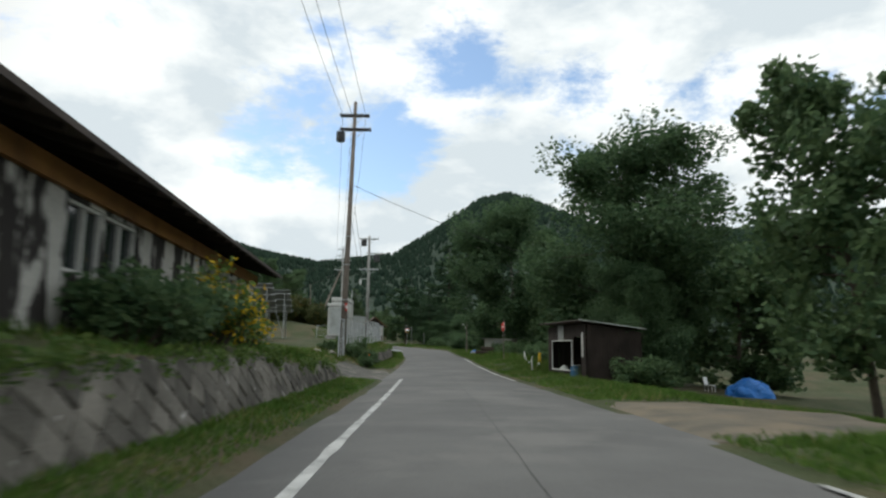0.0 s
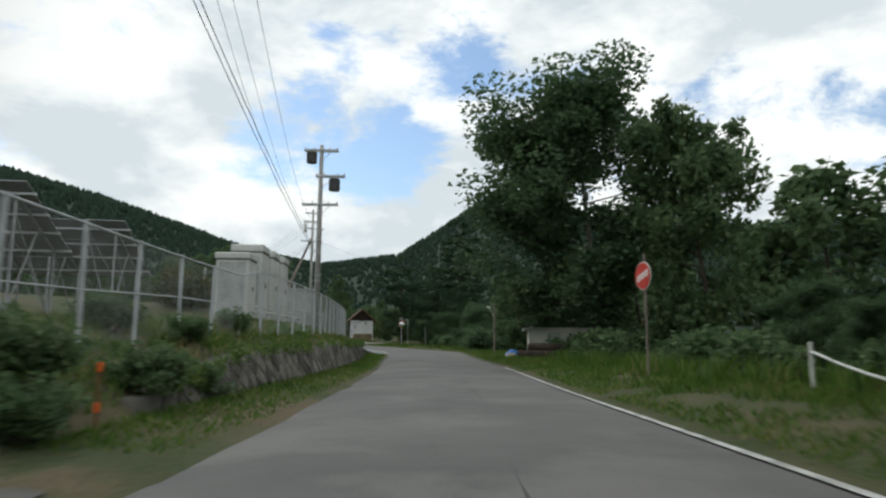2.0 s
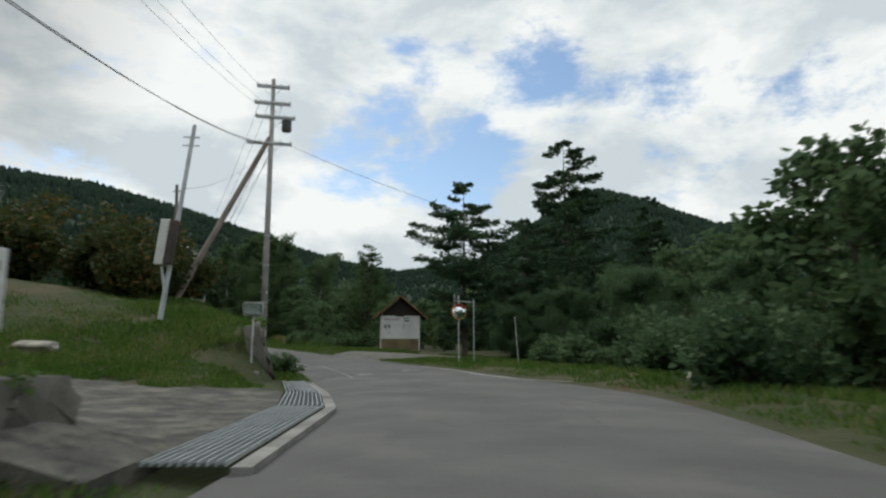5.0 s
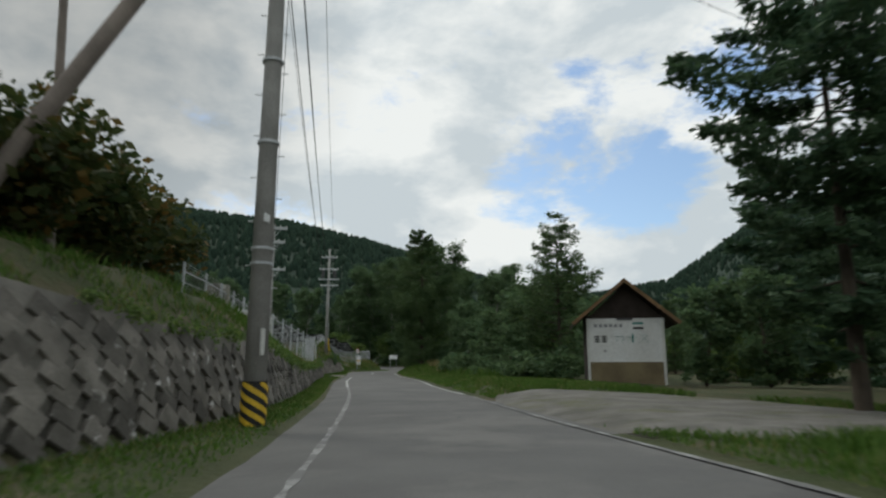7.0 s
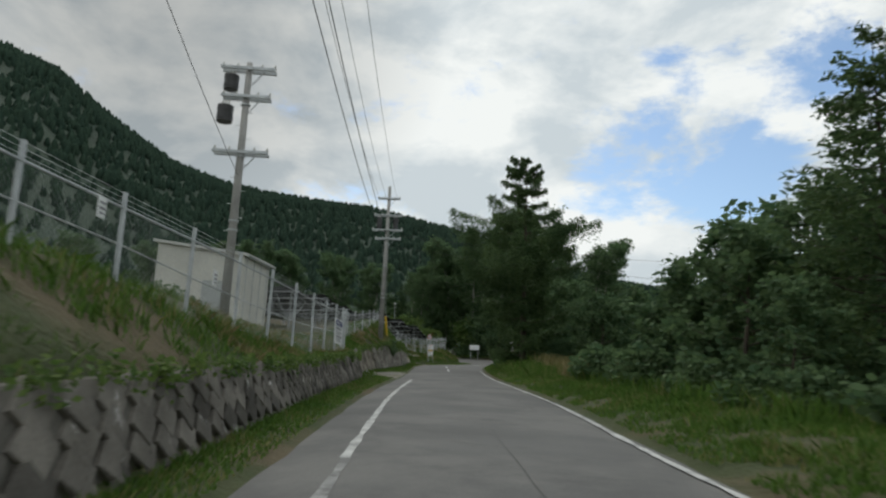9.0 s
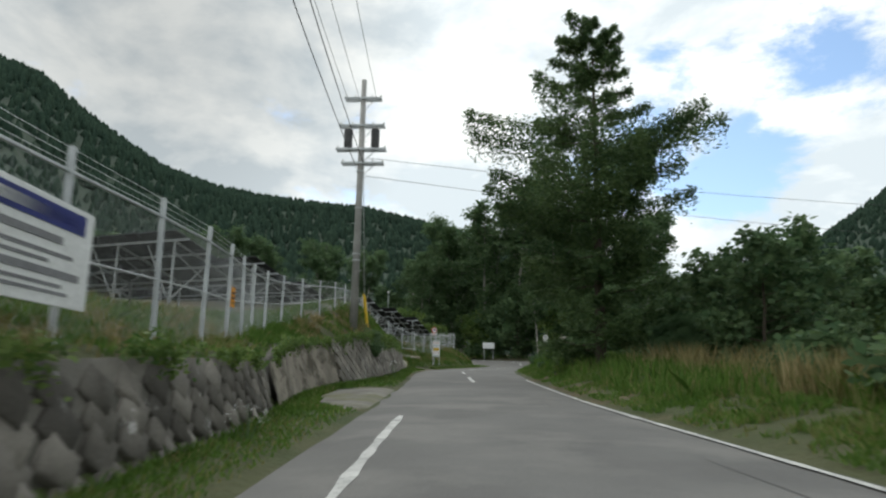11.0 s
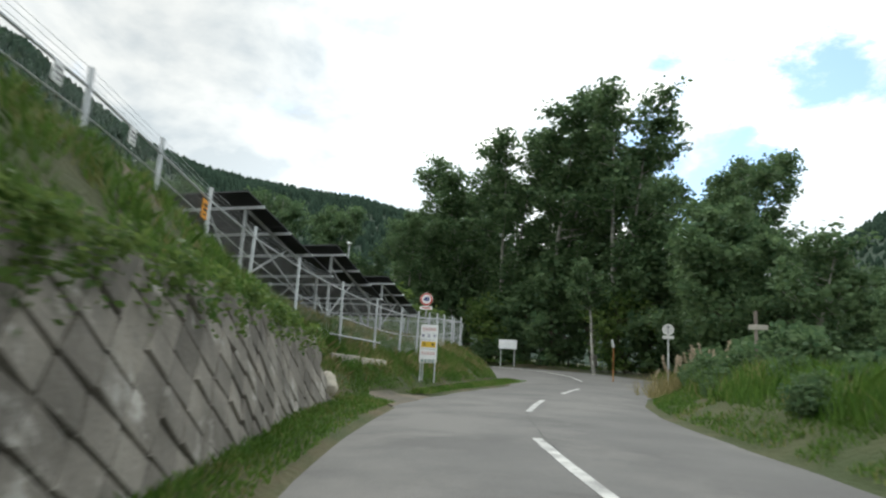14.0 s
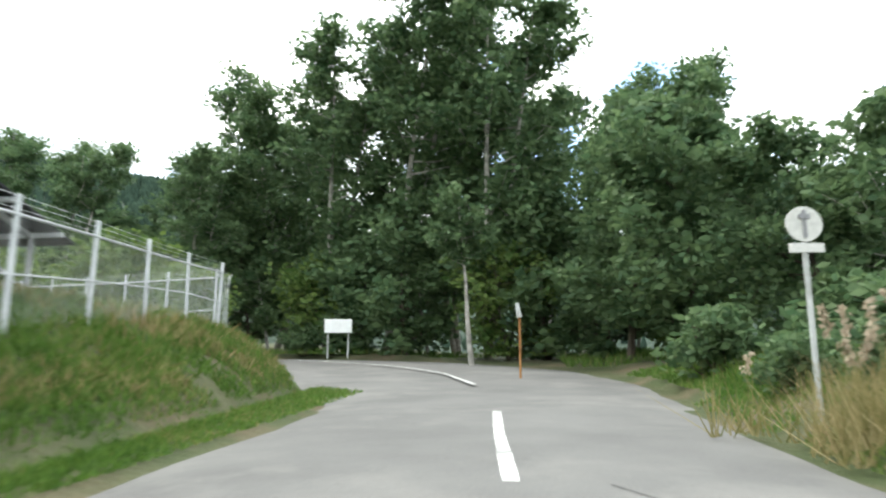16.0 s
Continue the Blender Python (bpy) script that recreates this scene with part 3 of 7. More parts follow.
# cracks and a long seam in the asphalt
rng = random.Random(4)
for y0, y1, u in ((-82, -45, 0.5), (-40, -8, 0.55), (6, 21, 0.62), (42, 62, 0.55), (66, 78, 0.78), (84, 92, 0.72), (106, 122, 0.47)):
    pts = []
    for y in np.arange(y0, y1, 0.8):
        lx, rx = float(left_x(y)), float(right_x(y))
        pts.append((lx + (rx - lx) * u + rng.uniform(-0.02, 0.02), y))
    stripe("crack", pts, 0.018, CRACK, ragged=1.6, lift=0.004)
for cx, cy, n in ((-4.5, 41, 5), (-3.2, 29, 3), (-14, 60, 4), (-24, 88, 4), (-30.5, 103, 3), (-34, 121, 4), (2.0, 9, 3)):
    for _ in range(n):
        x, y, a = cx + rng.uniform(-1.2, 1.2), cy + rng.uniform(-3, 3), rng.uniform(0, 6.3)
        pts = []
        for k in range(5):
            pts.append((x, y))
            a += rng.uniform(-0.7, 0.7)
            x, y = x + math.cos(a) * 0.35, y + math.sin(a) * 0.35
        stripe("crack", pts, 0.02, CRACK, ragged=1.0, lift=0.004)
stripe("crack", [(-2.75, 20.0), (-1.9, 21.3), (-0.6, 23.6), (1.0, 26.6)], 0.09, CRACK, ragged=1.2, lift=0.004)
stripe("crack", [(-0.3, 20.7), (0.05, 19.0), (0.26, 17.8), (0.55, 16.4), (0.7, 14.5)], 0.05, CRACK, ragged=1.4, lift=0.004)
for x, y, w, l, t in ((-0.2, -20.5, 3.2, 0.5, 0.1), (1.3, 12.3, 3.0, 0.08, 0.0), (2.6, 20.5, 0.5, 1.0, 0.2)):
    stripe("patch", [(x - w / 2, y), (x + w / 2, y + t)], l, CRACK if l < 0.2 else ASPHALT, ragged=0.6, lift=0.007)


# concrete pads, gravel and the drain grating
PADS = []
BROWN_PAD = material("earthy_asphalt", (0.17, 0.145, 0.11), (0.1, 0.092, 0.075), 0.9, 0.9, 30, 0.6, c=(0.19, 0.155, 0.11), cscale=0.5)


def pad(name, outline, mat, label, category="pavement", lift=0.04, thick=0.22, follow=True):
    """A slab over the ground inside an outline of (x, y), cut into strips so that it follows the slope."""
    PADS.append(np.array(outline))
    bm = B()
    vs = [bm.verts.new((x, y, ground_z(x, y) + lift)) for x, y in outline]
    f = bm.faces.new(vs)
    bmesh.ops.triangulate(bm, faces=[f])
    bmesh.ops.subdivide_edges(bm, edges=bm.edges[:], cuts=5, use_grid_fill=True)
    for v in bm.verts:
        z_road = float(road_z(v.co.y))
        clear = max(float(left_x(v.co.y)) - v.co.x, v.co.x - float(right_x(v.co.y)))
        z_pad = max(ground_z(v.co.x, v.co.y), z_road) - 0.03 + lift + 0.03 * noise.noise(v.co * 0.9)
        v.co.z = z_road - 0.11 + (z_pad - z_road + 0.11) * min(max((clear + 0.05) / 0.45, 0), 1)
    r = bmesh.ops.extrude_face_region(bm, geom=bm.faces[:])
    bmesh.ops.translate(bm, verts=[e for e in r["geom"] if isinstance(e, bmesh.types.BMVert)], vec=(0, 0, -thick))
    bmesh.ops.recalc_face_normals(bm, faces=bm.faces[:])
    ob = part(name, bm, mat)
    return tagged(ob, label, category, kind="structure")


pad("pavement", PAD_LINES["ramp"], APRON, "cracked concrete driveway ramp beside the road", lift=0.0)
pad("pavement", PAD_LINES["apron"], APRON, "broken grey concrete driveway apron", lift=0.06)
pad("pavement", PAD_LINES["layby"], GRAVEL, "gravel lay-by in front of a hut", lift=0.03)
pad("pavement", PAD_LINES["mouth"], GRAVEL, "gravel driveway mouth beside the road", lift=0.01)
pad("pavement", PAD_LINES["stub"], BROWN_PAD, "old asphalt driveway stub beside the road", lift=-0.03)
pad("pavement", PAD_LINES["entrance"], BROWN_PAD, "earth and gravel entrance beside the road", lift=-0.01)
PADS.append(np.array(PAD_LINES["drain"]))

grating = empty("drain_grating", "galvanised steel drain grating laid beside the road", "grating")
GY, GX, GW = (3.0, 9.0, 12.5, 17.0), (-1.0, -1.0, -1.62, -2.78), (0.8, 0.8, 0.75, 0.62)
bars = 10
for k in range(bars):
    bm = B()
    for a in range(3):
        o = [GX[a + e] - GW[a + e] * k / (bars - 1) for e in (0, 1)]
        beam(bm, (o[0], GY[a], float(road_z(GY[a])) + 0.05), (o[1], GY[a + 1], float(road_z(GY[a + 1])) + 0.05), 0.014, 0.05)
    part("bar", bm, ZINC, grating)
bm = B()
for y in np.arange(GY[0] + 0.1, GY[-1], 0.12):
    x, w = float(np.interp(y, GY, GX)), float(np.interp(y, GY, GW))
    box(bm, (x - w / 2, y, float(road_z(y)) + 0.028), (w, 0.06, 0.03))
part("tread", bm, material("dull_grating_steel", (0.16, 0.19, 0.2), (0.11, 0.13, 0.135), 0.6, 3, 30, 0.1, metal=0.3), grating)
kerb_ = tagged(new("kerb"), "pale concrete kerb blocks beside a drain grating", "kerb", kind="structure")
for y in np.arange(GY[0], GY[-1], 1.0):
    a, b = [Vector((float(np.interp(q, GY, GX)) + 0.15, q, float(road_z(q)) - 0.07)) for q in (y + 0.01, y + 0.98)]
    bm = B()
    beam(bm, a, b, 0.2, 0.18)
    part("kerb_block", bm, CONCRETE, kerb_)


# ---------------------------------------------------------------- retaining walls of slanting stones
def wall_point(y, up, proud=0.0):
    return Vector((float(wall_x(y)) - 0.3 * up + proud, y, float(road_z(y)) - 0.06 + up))


SW, SH, SHEAR = 0.66, 0.54, 0.14


def stone_mesh(seed, w, h, mat):
    """One slanting four-cornered wall stone, its face in the y-z plane, its front to +x."""
    r = random.Random(seed)
    bm = B()
    ang = [(0.0, h * 0.5), (w * 0.5, 0.0), (0.0, -h * 0.5), (-w * 0.5, 0.0)]
    ang = [(a - SHEAR * b, b) for a, b in ang]
    back = [bm.verts.new((-0.06, a, b)) for a, b in ang]
    j = [(r.uniform(-0.012, 0.012), r.uniform(-0.012, 0.012)) for _ in ang]
    rim = [bm.verts.new((0.014, a * 0.985 + p, b * 0.985 + q)) for (a, b), (p, q) in zip(ang, j)]
    face = [bm.verts.new((0.026 + r.uniform(-0.012, 0.02), a * 0.92 + p, b * 0.92 + q)) for (a, b), (p, q) in zip(ang, j)]
    for i in range(4):
        k = (i + 1) % 4
        bm.faces.new((back[i], back[k], rim[k], rim[i]))
        bm.faces.new((rim[i], rim[k], face[k], face[i]))
    bm.faces.new(face)
    bmesh.ops.recalc_face_normals(bm, faces=bm.faces[:])
    me = bpy.data.meshes.new("stone")
    bm.to_mesh(me)
    bm.free()
    me.materials.append(mat)
    return me


STONES = [stone_mesh(k, SW, SH, STONE) for k in range(7)]
PALE_STONES = [stone_mesh(k + 20, SW, SH, PALE_STONE) for k in range(7)]
WALLS = []


def stone_wall(name, y0, y1, label, near):
    """The sheet behind the stones, with joints; the stones follow later."""
    ys = np.arange(y0, y1 + 0.01, 0.5)
    v, f = [], []
    for y in ys:
        h = float(wall_h(min(max(y, y0 + 0.2), y1 - 0.2)))
        for up, dx in ((-0.3, 0.0), (h, 0.0), (h, -0.45), (-0.3, -0.6)):
            p = wall_point(min(max(y, y0 + 0.2), y1 - 0.2), max(up, 0)) + Vector((dx, 0, min(up, 0)))
            v.append((p.x, y, p.z))
    for i in range(len(ys) - 1):
        for k in range(4):
            a, b = 4 * i + k, 4 * i + (k + 1) % 4
            f.append((a, a + 4, b + 4, b))
    f += [(0, 1, 2, 3), tuple(4 * (len(ys) - 1) + k for k in (3, 2, 1, 0))]
    ob = tagged(shell(name, v, f, JOINT), label, "wall", kind="structure")
    WALLS.append((ob, y0, y1, near))
    return ob


stone_wall("wall_house", -92, -57, "low dark stone retaining wall below a house", (-80, -57))
stone_wall("wall_fence", -41, 4, "low weathered stone retaining wall with grassy top", (-38, -8))
stone_wall("wall_bank", 17.1, 80.8, "long grey retaining wall of slanting stones", (36, 56))
stone_wall("wall_corner", 90.6, 112.5, "weathered grey stone retaining wall under a fence", (92, 112))
# pale concrete facing in the bank wall, and the recessed wall of the driveway mouth
bm = B()
ys = np.linspace(22.9, 30.2, 12)
rows_ = []
for y in ys:
    rows_.append([bm.verts.new(wall_point(y, u, 0.13) + Vector((0.02 * noise.noise((y * 2, u * 3, 0)), 0, 0))) for u in np.linspace(0.45 + 0.25 * noise.noise((y * 0.9, 4, 1)), 2.3 + 0.15 * noise.noise((y, 0, 2)), 5)])
for a, b in zip(rows_, rows_[1:]):
    for k in range(4):
        bm.faces.new((a[k], b[k], b[k + 1], a[k + 1]))
bmesh.ops.recalc_face_normals(bm, faces=bm.faces[:])
r = bmesh.ops.extrude_face_region(bm, geom=bm.faces[:])
bmesh.ops.translate(bm, verts=[e for e in r["geom"] if isinstance(e, bmesh.types.BMVert)], vec=(-0.16, 0, 0))
part("concrete_facing", bm, PALE_CONCRETE, WALLS[2][0], "pale flaking concrete patch")
stone_wall("wall_driveway", 80.9, 90.5, "stained concrete retaining wall with mossy top", None)
bm = B()
ys = np.linspace(80.95, 90.5, 18)
rows_ = [[bm.verts.new(wall_point(y, u, 0.06) + Vector((0.05 * noise.noise((y * 1.5, u * 2, 0)), 0, 0))) for u in np.linspace(0.0, float(wall_h(y)) - 0.03, 7)] for y in ys]
for a, b in zip(rows_, rows_[1:]):
    for k in range(6):
        bm.faces.new((a[k], b[k], b[k + 1], a[k + 1]))
bmesh.ops.recalc_face_normals(bm, faces=bm.faces[:])
part("concrete_facing", bm, material("stained_concrete", (0.3, 0.268, 0.22), (0.175, 0.158, 0.128), 0.92, 1.3, 16, 0.9, c=(0.085, 0.075, 0.055), cscale=0.9, run=(1.0, 1.0, 2.2)), WALLS[-1][0], "stained grey concrete facing")


# ---------------------------------------------------------------- utility poles and wires
def catenary(name, a, b, sag, r=0.012, label="black overhead cable sagging between poles"):
    a, b = Vector(a), Vector(b)
    cu = bpy.data.curves.new(name, "CURVE")
    cu.dimensions, cu.bevel_depth, cu.bevel_resolution = "3D", r, 0
    sp = cu.splines.new("POLY")
    n = 14
    sp.points.add(n)
    for i in range(n + 1):
        t = i / n
        p = a.lerp(b, t) - Vector((0, 0, 4 * sag * t * (1 - t)))
        sp.points[i].co = (*p, 1)
    cu.materials.append(WIRE)
    return tagged(new(name, cu), label, "cable", "overhead cables")


def insulator(bm, p):
    rod(bm, p, Vector(p) + Vector((0, 0, 0.16)), 0.05, 0.035, 6)


def transformer(parent, at, r, h, mat=DARK_STEEL):
    bm = B()
    a = Vector(at)
    rod(bm, a, a + Vector((0, 0, h)), r, r, 12)
    rod(bm, a + Vector((0, 0, h)), a + Vector((0, 0, h + 0.06)), r * 1.06, r * 0.5, 12)
    for f in (0.2, 0.75):
        rod(bm, a + Vector((0, 0, h * f)), a + Vector((0, 0, h * f + 0.05)), r * 1.05, r * 1.05, 12)
    can = part("transformer", bm, mat, parent, "dark cylindrical transformer")
    for k in (-1, 0, 1):
        bm = B()
        rod(bm, a + Vector((k * r * 0.5, 0, h)), a + Vector((k * r * 0.5, 0, h + 0.22)), 0.035, 0.025, 6)
        part("bushing", bm, LIGHT_PAINT, can)
    return can


def utility_pole(name, label, base, top, r0, r1, arms, mat, turn, boxes=(), lean=(0, 0), steps=True):
    """A pole with cross-arms of (height below the top, half length, shift); boxes are transformers (drop, shift, radius, height)."""
    e = empty(name, label, "utility pole", "utility poles along the road")
    b, t = Vector(base), Vector(base) + Vector((lean[0], lean[1], top - base[2]))
    bm = B()
    rod(bm, b - Vector((0, 0, 0.4)), t, r0, r1, 16)
    for f in bm.faces:
        f.smooth = len(f.verts) == 4
    part("shaft", bm, mat, e)
    c, s = math.cos(radians(turn)), math.sin(radians(turn))
    for drop, half, shift in arms:
        p = t + (b - t) * (drop / (t - b).length)
        bm = B()
        for side in (-1, 1):
            o = Vector((-s, c, 0)) * 0.16 * side
            beam(bm, p + o + Vector((c, s, 0)) * (shift - half), p + o + Vector((c, s, 0)) * (shift + half), 0.09, 0.1)
        part("cross_arm", bm, ZINC if mat is POLE_CONCRETE else DARK_STEEL, e)
        for k in (-1, -0.45, 0.5, 1):
            bm = B()
            insulator(bm, p + Vector((c, s, 0)) * (shift + half * k * 0.95) + Vector((0, 0, 0.05)))
            part("insulator", bm, LIGHT_PAINT, e, "pale ceramic insulator")
        bm = B()
        beam(bm, p + Vector((c, s, 0)) * (shift + half * 0.6), p - Vector((0, 0, 0.7)), 0.03)
        part("arm_brace", bm, ZINC, e)
    for drop, shift, r, h in boxes:
        p = t + (b - t) * (drop / (t - b).length)
        transformer(e, p + Vector((c, s, 0)) * shift - Vector((0, 0, h + 0.1)), r, h)
    if steps:
        z, k = 2.2, 0
        while z < (t - b).length - 1.5:
            p = b + (t - b) * (z / (t - b).length)
            d = Vector((c, s, 0)) * (1 if k % 2 else -1)
            bm = B()
            rod(bm, p, p + d * (r0 + 0.11), 0.012, None, 5)
            part("step_bolt", bm, ZINC, e)
            z, k = z + 0.45, k + 1
        for z in (3.1, 3.4, 5.6, 7.4):
            p = b + (t - b) * (z / (t - b).length)
            bm = B()
            rod(bm, p, p + Vector((0, 0, 0.05)), r0 * 1.02, r0 * 1.02, 14)
            part("band", bm, ZINC, e)
    return e, t


p0, p0t = utility_pole("utility_pole", "tall brown weathered utility pole with transformer", (-8.95, -43.0, ground_z(-8.95, -43.0)), 16.2, 0.2, 0.11, [(0.95, 0.95, 0), (1.9, 1.0, 0.1)], BROWN_POLE, -8, [(2.0, -0.85, 0.28, 0.6)], (0.35, 0.5))
p1, p1t = utility_pole("utility_pole", "grey concrete utility pole with two transformers beside cabinets", (-6.05, -9.7, ground_z(-6.05, -9.7)), 12.8, 0.19, 0.12, [(0.35, 1.05, 0), (2.0, 0.9, 0.6), (3.8, 1.1, 0)], POLE_CONCRETE, -6, [(0.4, -0.6, 0.32, 0.65), (2.1, 0.85, 0.34, 0.7)], (0, 0))
p2, p2t = utility_pole("utility_pole", "concrete utility pole with striped guard and slanted brace pole", (-8.75, 36.4, float(road_z(36.4))), 18.3, 0.22, 0.12, [(0.5, 1.0, 0), (1.6, 1.1, 0), (2.5, 1.2, 0.2), (4.2, 1.35, -0.1)], POLE_CONCRETE, 12, [(2.6, 0.9, 0.3, 0.65)], (0, 0))
p3, p3t = utility_pole("utility_pole", "grey concrete utility pole with two transformers behind a fence", (-25.0, 66.5, ground_z(-25.0, 66.5)), 12.9, 0.16, 0.1, [(0.25, 0.9, 0), (1.25, 0.8, 0), (3.2, 0.9, 0)], POLE_CONCRETE, 25, [(0.4, -0.55, 0.24, 0.5), (1.5, -0.65, 0.26, 0.55)], (0, 0))
p4, p4t = utility_pole("utility_pole", "concrete utility pole on a grassy bank with two transformers", (-33.7, 95.7, ground_z(-33.7, 95.7)), 17.5, 0.19, 0.12, [(1.0, 0.9, 0), (2.4, 1.1, 0), (3.6, 1.2, 0), (4.3, 1.0, 0.1)], POLE_CONCRETE, 18, [(2.5, -0.65, 0.2, 0.9), (2.5, 0.65, 0.2, 0.9)], (-0.1, 0.3))
bm = B()
box(bm, (-8.78, -43.21, 2.75), (0.16, 0.02, 0.5), Euler((0, 0, radians(35))).to_matrix())
pl = part("plate", bm, RED, p0, "small red and white plate")
bm = B()
box(bm, (-8.772, -43.222, 2.75), (0.11, 0.01, 0.2), Euler((0, 0, radians(35))).to_matrix())
part("lettering", bm, WHITE, pl)
# the striped guard of the roadside pole
b2 = Vector((-8.75, 36.4, float(road_z(36.4))))
bm = B()
rod(bm, b2 + Vector((0, 0, 0.03)), b2 + Vector((0, 0, 0.87)), 0.245, 0.243, 20)
guard = part("guard", bm, BLACK, p2, "black guard sleeve with yellow slanting stripes")
bm = B()
for k in range(-1, 6):
    for seg in range(0, 20):
        a0, a1 = 2 * math.pi * seg / 20, 2 * math.pi * (seg + 1) / 20
        q = []
        for a, dz in ((a0, 0), (a1, 0), (a1, 0.11), (a0, 0.11)):
            up = 0.05 + 0.22 * k + dz - (a / (2 * math.pi)) * 0.88 + 0.44
            q.append(b2 + Vector((math.cos(a) * 0.249, math.sin(a) * 0.249, min(max(up, 0.05), 0.85))))
        if (q[2] - q[1]).length > 0.01 and (q[3] - q[0]).length > 0.01:
            bm.faces.new([bm.verts.new(p) for p in q])
part("stripe", bm, YELLOW, guard)
bm = B()
rod(bm, (-13.4, 32.8, 2.6), b2 + Vector((-0.1, 0, 13.6)), 0.19, 0.15, 14)
part("brace_pole", bm, BROWN_POLE, p2, "slanted brown brace pole")
bm = B()
box(bm, b2 + Vector((0.2, -0.16, 1.6)), (0.04, 0.12, 0.5))
part("plate", bm, LIGHT_PAINT, p2)
bm = B()
box(bm, b2 + Vector((0.17, -0.2, 4.0)), (0.03, 0.2, 0.16))
part("plate", bm, WHITE, p2)
e = empty("street_pole", "thin wooden pole with wires on the bank", "pole")
bm = B()
rod(bm, (-14.2, 36.8, 3.6), (-14.3, 36.3, 11.4), 0.12, 0.09, 10)
beam(bm, (-14.5, 36.3, 11.0), (-14.0, 36.3, 11.0), 0.05)
part("shaft", bm, BROWN_POLE, e)
# leaning steel pole with a long equipment box
e = empty("equipment_pole", "leaning steel pole carrying a cream equipment box", "pole")
bm = B()
rod(bm, (-7.9, 18.8, 2.2), (-7.2, 18.9, 8.95), 0.09, 0.07, 12)
for z in (8.2, 8.5):
    beam(bm, (-7.55, 18.85, z), (-7.0, 18.9, z), 0.04)
part("shaft", bm, ZINC, e)
bm = B()
box(bm, (-7.9, 18.6, 4.75), (0.30, 0.3, 1.55), Euler((0, radians(6), 0)).to_matrix(), 0.03)
part("box", bm, LIGHT_PAINT, e, "cream equipment box")
bm = B()
box(bm, (-7.61, 18.6, 4.75), (0.24, 0.28, 1.5), Euler((0, radians(6), 0)).to_matrix(), 0.03)
part("box", bm, ROOF, e, "brown box back")
bm = B()
rod(bm, (-7.95, 18.7, 4.0), (-7.8, 18.8, 3.0), 0.05, 0.05, 8)
part("conduit", bm, ZINC, e)

P = [Vector((-15.5, -108, 15)), p0t, p1t, p2t, p3t, p4t, Vector((-46, 150, 19)), ]
for o in (-0.8, -0.2, 0.7):
    catenary("overhead_cable", P[0] + Vector((o, 0, -0.9)), p0t + Vector((o, 0, -0.9)), 1.2)
    catenary("overhead_cable", p0t + Vector((o, 0, -0.9)), p2t + Vector((o - 0.4, 0, -1.5)), 3.5, 0.01)
    catenary("overhead_cable", p2t + Vector((o, 0, -1.5)), p4t + Vector((o, 0, -1.0)), 2.0, 0.01)
for o, d in ((-0.3, 9.0), (0.15, 9.6)):
    catenary("overhead_cable", p0t + Vector((o, 0, 2.6 - d)), p1t + Vector((o, 0, 2.3 - d)), 0.4, 0.014)
    catenary("overhead_cable", p1t + Vector((o, 0, 2.3 - d)), p2t + Vector((o, 0, -4.3)), 1.4, 0.014)
    catenary("overhead_cable", p2t + Vector((o, 0, -4.3)), p4t + Vector((o, 0, -4.3)), 1.6, 0.016)
catenary("overhead_cable", p2t + Vector((0.3, 0, -4.4)), p3t + Vector((0, 0, -4.0)), 0.8, 0.01)
catenary("overhead_cable", p0t + Vector((0, -0.1, -5.6)), (6.2, -44.2, 5.3), 0.35, 0.014, "black service cable running from a pole into trees")
catenary("overhead_cable", p2t + Vector((0.4, 0, -4.0)), (22, 58, 11.0), 1.4, 0.014)
catenary("overhead_cable", p4t + Vector((0.3, 0, -4.9)), (45, 150, 16), 2.2, 0.012)
catenary("overhead_cable", p4t + Vector((0.3, 0, -4.0)), (45, 152, 20), 2.2, 0.012)
catenary("overhead_cable", (-14.3, 36.3, 11.2), b2 + Vector((0, 0, 13)), 0.8, 0.008)


